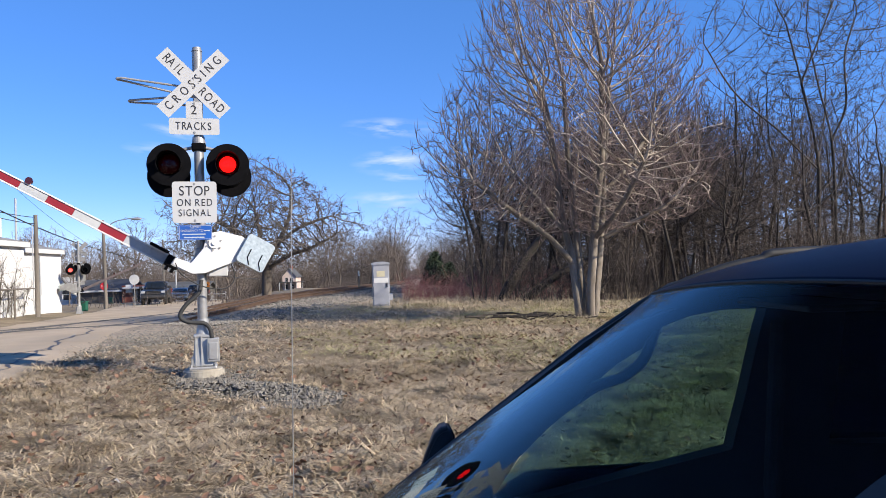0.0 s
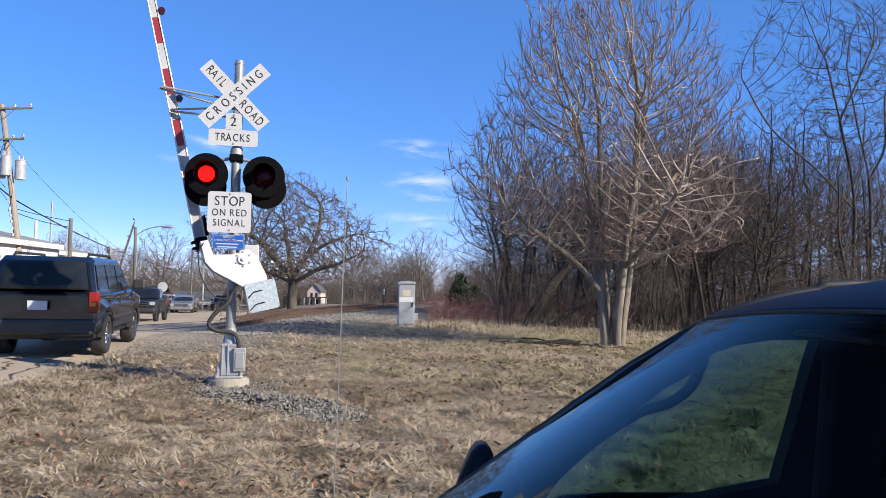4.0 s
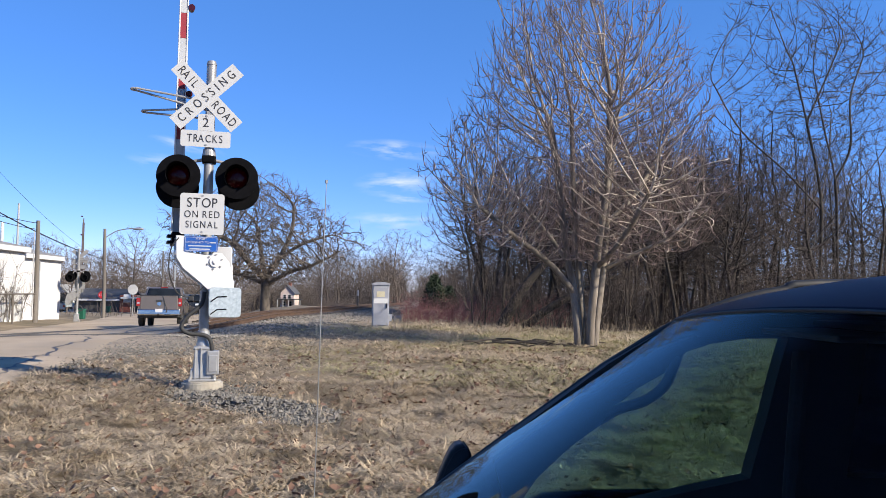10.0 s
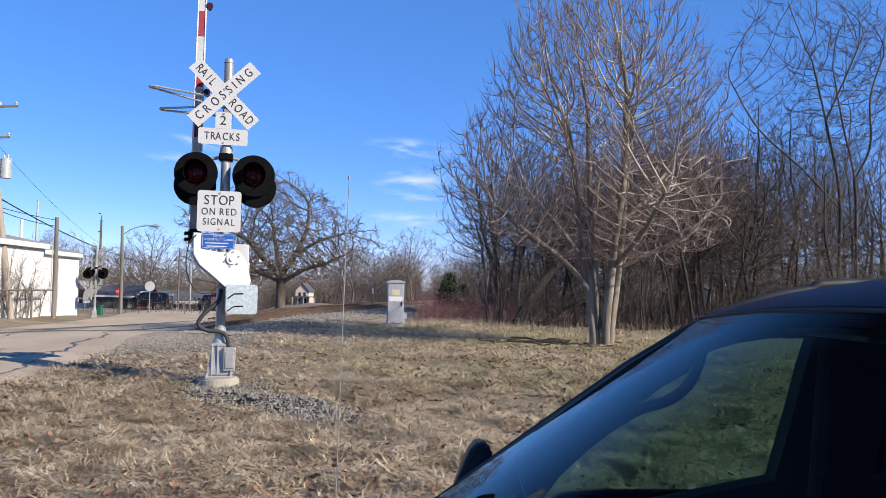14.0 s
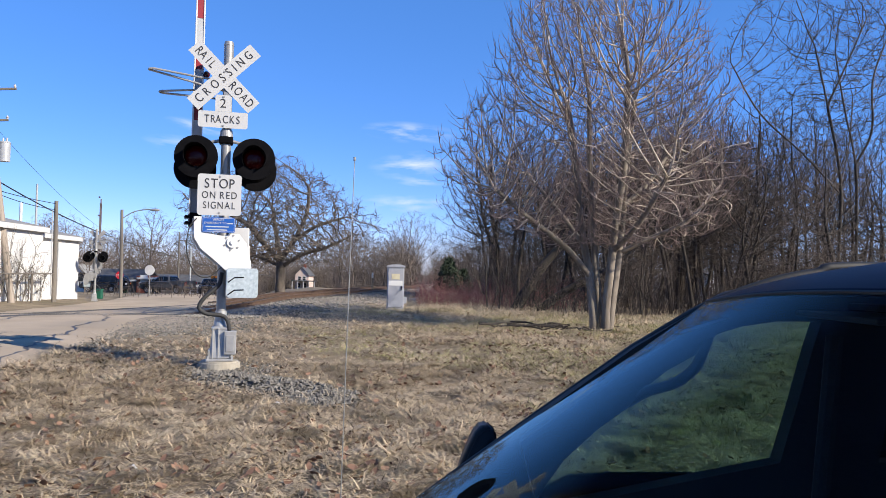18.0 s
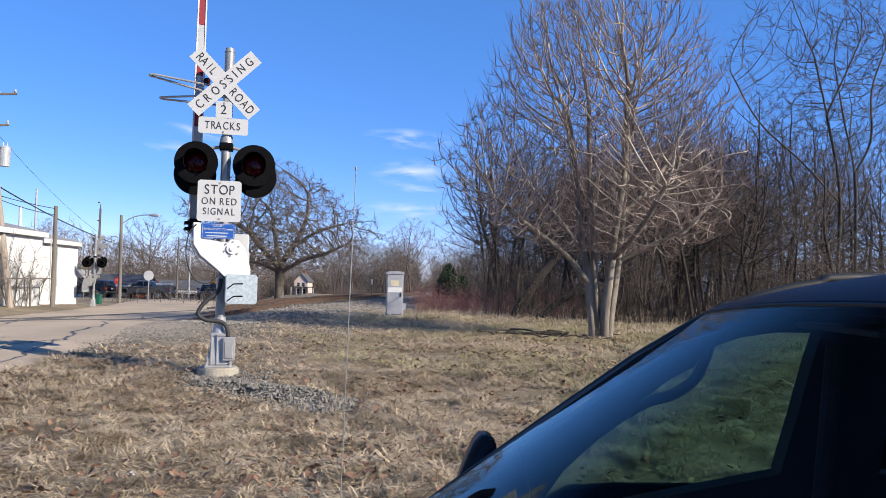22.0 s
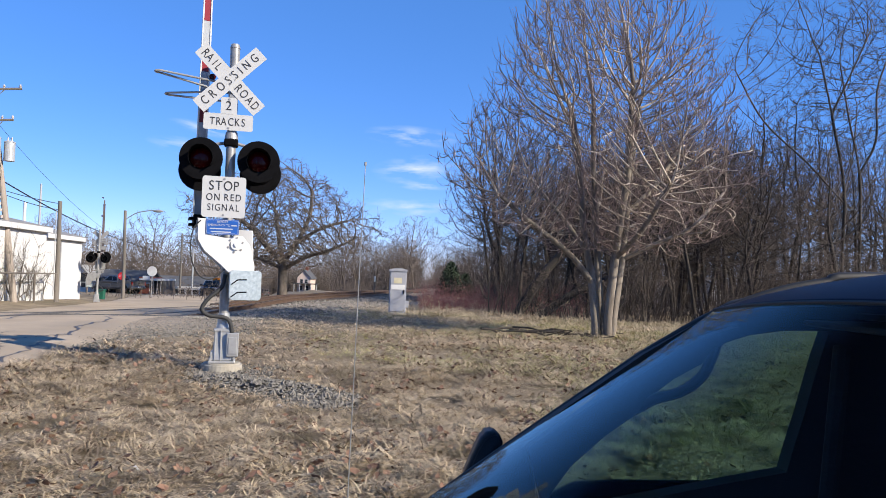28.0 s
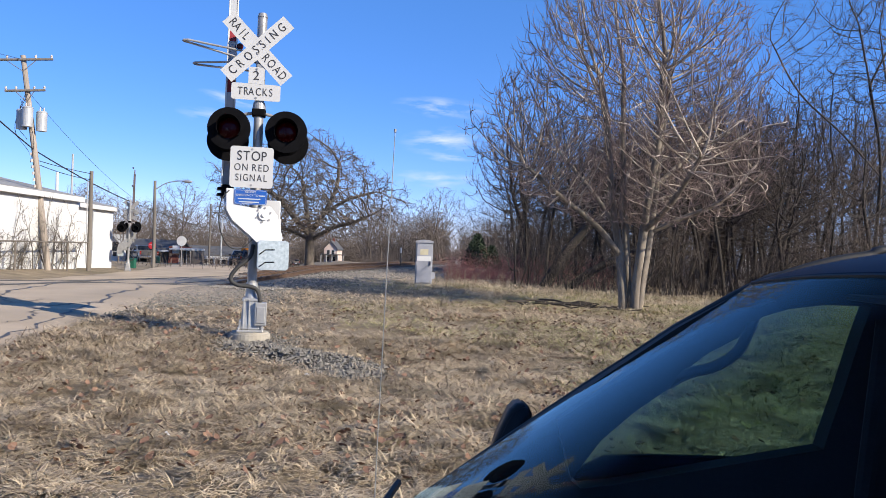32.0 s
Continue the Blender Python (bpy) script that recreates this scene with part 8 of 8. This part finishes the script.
tufts("straw_tufts_beyond", p[~g], 11, 0.20, 0.013, M_BLADE, "tufts of straw-coloured dry grass", 9)
tufts("green_tufts_beyond", p[g], 11, 0.18, 0.013, M_GREENBLADE, "tufts of winter-green grass", 10)

# tall dry weeds before the wood
rng = random.Random(71)
pts = [(rng.uniform(-1.5, 8.0), rng.uniform(25.5, 32.5)) for _ in range(420)] + [(4.4 + rng.gauss(0, 0.9), 21.4 + rng.gauss(0, 0.5)) for _ in range(60)]
thicket("dry_weeds", pts, 0.25, 0.95, 0.005, M_BLADE, 2, "thin pale dry weed stalks before the wood", 12, 0.12)

# fallen leaves and litter
def leaves(n, seed):
    rg = random.Random(seed)
    verts, faces = [], []
    places = field(n * 3, 5.0, 20, seed, patchy=1.0)
    drift = rough_noise(places[:, 0] * 1.1, places[:, 1] * 1.1, 21) + 0.5 * rough_noise(places[:, 0] * 3, places[:, 1] * 3, 23)
    for x, y, _ in places[np.argsort(-drift + np.random.default_rng(seed).normal(0, 0.25, len(places)))[:n]].tolist():
        z = zl(x, y) + float(tussock(x, y)) + rg.uniform(0.03, 0.08)
        r = rg.uniform(0.025, 0.05)
        e = Euler((rg.uniform(-0.7, 0.7), rg.uniform(-0.7, 0.7), rg.uniform(0, 6.3)))
        m = e.to_matrix()
        b = len(verts)
        for px, py, pz in ((-1, 0, 0.2), (-0.3, -0.6, 0), (0.5, -0.5, 0.15), (1.1, 0, 0.1), (0.5, 0.5, 0.2), (-0.3, 0.6, 0)):
            q = m @ Vector((px * r, py * r, pz * r))
            verts.append((x + q.x, y + q.y, z + q.z))
        faces.append(tuple(range(b, b + 6)))
    return tagged(part("fallen_leaves", mesh_from("fallen_leaves", verts, faces, M_LEAF), None), "scattered brown fallen leaves", "leaves", kind="stuff")


M_LEAF = material("dead_leaf", (0.0833, 0.0417, 0.025), (0.2, 0.113, 0.0708), 2, 0.8, 0, 0, 30, per=0.4)
leaves(3200, 9)
for k, (x, y) in enumerate(((-2.42, 6.15), (-0.2, 7.85), (0.95, 8.1), (-1.9, 9.0))):
    bm = bmesh.new()
    bmesh.ops.create_icosphere(bm, subdivisions=2, radius=0.05)
    for v in bm.verts:
        v.co *= 0.6 + 0.8 * abs(noise.noise(v.co * 30 + Vector((k, 0, 0))))
        v.co.z *= 0.5
    tagged(part("litter", bm, M_FASCIA, m=pose(x, y, zl(x, y) + 0.045)), "crumpled scrap of pale litter in the grass", "litter", "litter scraps")

# dead branches lying in the grass
rg = random.Random(41)
for k in range(16):
    x, y = 2.3 + rg.gauss(0, 0.9), 21.6 + rg.gauss(0, 0.45)
    a = rg.uniform(-0.5, 0.5)
    L = rg.uniform(0.5, 1.4)
    p = [(x + L * f * math.cos(a), y + L * f * math.sin(a) + rg.gauss(0, 0.03), zl(x, y) + 0.06 + rg.uniform(0, 0.12)) for f in (0, 0.35, 0.7, 1)]
    tagged(part("dead_branch", tube(p, [0.03, 0.026, 0.02, 0.012], 5), M_DARKBARK), "dark dead branch lying in the grass", "branch", "dead branches")


# ---- motion ----
def spread(rows, step=0.25):
    """Rows of (t, a, b) filled in smoothly at even steps."""
    ts = [r[0] for r in rows]
    out = []
    n = int(round((ts[-1] - ts[0]) / step))
    for i in range(n + 1):
        t = ts[0] + i * step
        k = max(j for j in range(len(ts)) if ts[j] <= t + 1e-9)
        k = min(k, len(rows) - 2)
        f = (t - ts[k]) / (ts[k + 1] - ts[k])
        out.append((t, *[rows[k][c] + (rows[k + 1][c] - rows[k][c]) * f for c in range(1, len(rows[k]))]))
    return out


def roll_wheels(wheels, dist, r):
    """Turns the wheels by the way gone; dist: rows of (t, metres), nose towards +x."""
    for w in wheels:
        x, y, z = w.location
        rows, last = [], 0.0
        for (t0, d0), (t1, d1) in zip(dist, dist[1:]):
            a0, a1 = (math.degrees(d / r) for d in (d0, d1))
            n = max(1, int(abs(a1 - a0) / 80) + 1)
            if t1 - t0 < n / FPS:
                n = max(1, int((t1 - t0) * FPS))
                a1 = a0 + max(-80 * n, min(80 * n, a1 - a0))
            for k in range(n):
                rows.append((t0 + (t1 - t0) * k / n, a0 + (a1 - a0) * k / n))
        rows.append((dist[-1][0], math.degrees(dist[-1][1] / r)))
        walk(w, [(t, pose(x, y, z, 0, a, 0)) for t, a in rows])


def drive(car, r, rows, towards=False, half=0.0, visible=None):
    """Along the road: rows of (t, s, v) for the middle of the car."""
    fine = spread(rows)
    poses, dist = [], []
    for t, s, v in fine:
        x, y = road_point(s, v)
        xa, ya = road_point(s + 1.5, v)
        xb, yb = road_point(s - 1.5, v)
        tilt = math.degrees(math.atan2(zl(xa, ya) - zl(xb, yb), 3.0))
        z = (zl(xa, ya) + zl(xb, yb)) / 2 + 0.03
        rz = 103.5 if not towards else -76.5
        poses.append((t, Matrix.Translation((x, y, z)) @ pose(0, 0, 0, 0, 0, rz) @ pose(0, 0, 0, 0, tilt if towards else -tilt, 0)))
        dist.append((t, -s if towards else s))
    walk(car[0], poses)
    roll_wheels(car[1], dist, r)


def slide_lamps(lamps, lit, way=1):
    """Each lamp slides forwards behind its lens when it shows, and back into the housing; lit: the spans in which it shows."""
    for disc, spans in zip(lamps, lit):
        x, y, z = disc.location
        rows = [(0.0, -0.05 if spans[0][0] <= 0 else 0.03)]
        for a, b in spans:
            if a > 0:
                rows += [(a - 0.07, 0.03), (a, -0.05)]
            rows += [(b - 0.07, -0.05), (b, 0.03)]
        rows.append((32.0, 0.03))
        walk(disc, [(t, pose(x, y + way * d + (0.03 if way < 0 else 0), z)) for t, d in rows])


def travel(car, r, rows):
    """Free way: rows of (t, x, y, heading in degrees)."""
    fine = spread(rows)
    walk(car[0], [(t, pose(x, y, zl(x, y) + 0.035, 0, 0, h)) for t, x, y, h in fine])
    dist, d, last = [], 0.0, fine[0]
    for row in fine:
        d += math.hypot(row[1] - last[1], row[2] - last[2])
        dist.append((row[0], d))
        last = row
    roll_wheels(car[1], dist, r)


def motions():
    lift = [(0, -60.3), (0.4, -56.4), (0.8, -50.2), (1.2, -45.8), (1.6, -42.0), (2, -37.2), (2.4, -33.4), (2.8, -29.8), (3.2, -25), (3.5, -20.5), (4, -13), (4.5, -6), (5, -1.8), (5.5, 0), (32, 0)]
    walk(near_arm, [(t, pose(0.08, -0.20, 1.93, 0, a, 8)) for t, a in lift])
    lift2 = [(0, -66), (0.5, -58), (1, -53), (1.5, -47), (2, -41), (2.5, -36), (3, -29), (3.5, -22), (4, -15), (4.5, -9), (5, -5), (5.5, -3), (6, -1), (6.5, 0), (32, 0)]
    walk(far_arm, [(t, pose(0.34, -0.20, 1.93, 0, a, 0)) for t, a in lift2])
    left = [(0.33, 0.92), (1.45, 2.12), (2.68, 3.3), (3.95, 4.55), (5.2, 5.9)]
    right = [(0.0, 0.33), (0.92, 1.45), (2.12, 2.68), (3.3, 3.95), (4.55, 5.2)]
    slide_lamps(LAMPS[near_signal.name], (left, right))
    slide_lamps(REAR_LAMPS[near_signal.name], ([(1.35, 1.7), (2.3, 3.2), (3.85, 4.5), (5.2, 6.0)], [(0.0, 0.3)]), -1)
    slide_lamps(REAR_LAMPS[far_signal.name], ([(0.3, 1.25), (1.8, 2.3), (3.2, 3.9), (4.5, 5.2)], [(0.0, 0.3), (1.25, 1.8), (2.3, 3.2), (3.9, 4.5), (5.2, 6.0)]), -1)
    # vehicles that leave over the crossing
    drive(gmc, 0.365, [(0, -48, 1.7), (2.0, -26.0, 1.7), (2.5, -18.6, 1.7), (3.0, -16.2, 1.7), (3.5, -13.2, 1.7), (4.5, -5.6, 1.7), (5.5, 2.4, 1.7), (5.8, 5.4, 1.7), (6.1, 8.8, 1.7), (6.5, 13.0, 1.7), (7.0, 17.9, 1.7), (7.5, 24.3, 1.7), (8.0, 30.0, 1.7), (8.5, 34.0, 1.7), (9.0, 38.5, 1.7), (10, 47, 1.7), (11, 55, 1.8), (12, 64, 2.2), (14, 82, 3), (32, 160, 6)])
    drive(tan, 0.40, [(0, -75, 1.8), (5.5, -27, 1.8), (6.4, -18.9, 1.8), (6.7, -17.2, 1.8), (7.0, -15.0, 1.8), (7.3, -12.2, 1.8), (7.6, -9.6, 1.8), (7.9, -7.0, 1.8), (8.2, -4.6, 1.8), (8.6, -0.9, 1.8), (9.0, 3.3, 1.8), (9.5, 7.5, 1.8), (10, 14.8, 1.8), (10.5, 21.5, 1.8), (11, 28, 1.8), (11.5, 33.5, 1.8), (12, 38, 1.8), (12.5, 44.5, 1.8), (13.2, 50, 1.9), (14, 56.5, 2.0), (15, 66, 2.3), (16, 78, 3.2), (32, 200, 8)])
    # vehicles that come towards the camera
    drive(char, 0.44, [(0, 44, -1.75), (0.5, 42.5, -1.75), (1.5, 39, -1.75), (2.5, 34.8, -1.75), (3.0, 32, -1.75), (3.5, 28.6, -1.75), (4.5, 17.5, -1.75), (5.5, 6.2, -1.75), (5.8, 3.0, -1.75), (6.1, 0.8, -1.75), (6.5, -3.0, -1.75), (7.5, -14, -1.75), (9, -34, -1.75), (32, -130, -1.75)], True)
    drive(sed, 0.33, [(0, 62, -1.2), (2.0, 54, -1.4), (3.5, 46.9, -1.6), (5.0, 35.5, -1.6), (6.4, 23.6, -1.6), (6.7, 20.3, -1.6), (7.0, 16.6, -1.6), (7.6, 9.0, -1.6), (8.2, 1.5, -1.6), (8.6, -3.0, -1.6), (9.5, -15, -1.6), (32, -150, -1.6)], True)
    # cross traffic
    travel(suv2, 0.365, [(0, -43, 160, -75), (9.5, -42, 155, -75), (11.5, -27.5, 92, -78), (12, -26.6, 84.5, -110), (12.5, -27.4, 82.5, -150), (13.2, -29.6, 82, -166), (14, -31.6, 82, -168), (14.5, -32.6, 82, -168), (16.5, -35.3, 82.2, -188), (18, -36.1, 82.4, -194), (20, -36.3, 82.4, -194), (21.5, -37.1, 82.6, -194), (22, -37.6, 82.7, -194), (24, -42, 83.6, -194), (32, -75, 90, -194)])
    travel(pk2, 0.40, [(0, -44, 166, -75), (14.0, -43, 160, -75), (16.0, -27.4, 88, -120), (16.5, -28.2, 84.5, -165), (17.5, -29.5, 84, -196), (18.5, -30.6, 84, -196), (19.5, -31.2, 84, -196), (21.5, -31.9, 84, -180), (22.5, -32.8, 84, -176), (23.5, -34.2, 84, -180), (24.5, -35.0, 84, -192), (25.5, -35.3, 84, -196), (27.5, -35.7, 84.3, -200), (29, -36.2, 84.6, -206), (30.5, -36.9, 85.4, -222), (32, -37.3, 86.4, -235)])
    travel(suv3, 0.365, [(0, -120, 86.5, 0), (24, -62, 86.5, 0), (27, -42, 86.5, 0), (28.5, -34.2, 86.5, 0), (29, -32.1, 86.5, 0), (29.5, -30.0, 86.5, 0), (30, -27.4, 86.6, 0), (31, -24.6, 86.8, 0), (32, -23.6, 87, 0)])
    travel(sed2, 0.33, [(0, -41, 155, -75), (3.5, -40, 150, -75), (5.2, -26.8, 94, -90), (5.5, -27.8, 89.5, -160), (5.8, -29.0, 89.5, -180), (6.8, -33.0, 89.5, -180), (7.3, -34.6, 89.5, -180), (7.6, -35.5, 89.5, -180), (9, -41, 89.5, -180), (32, -110, 89.5, -180)])


motions()
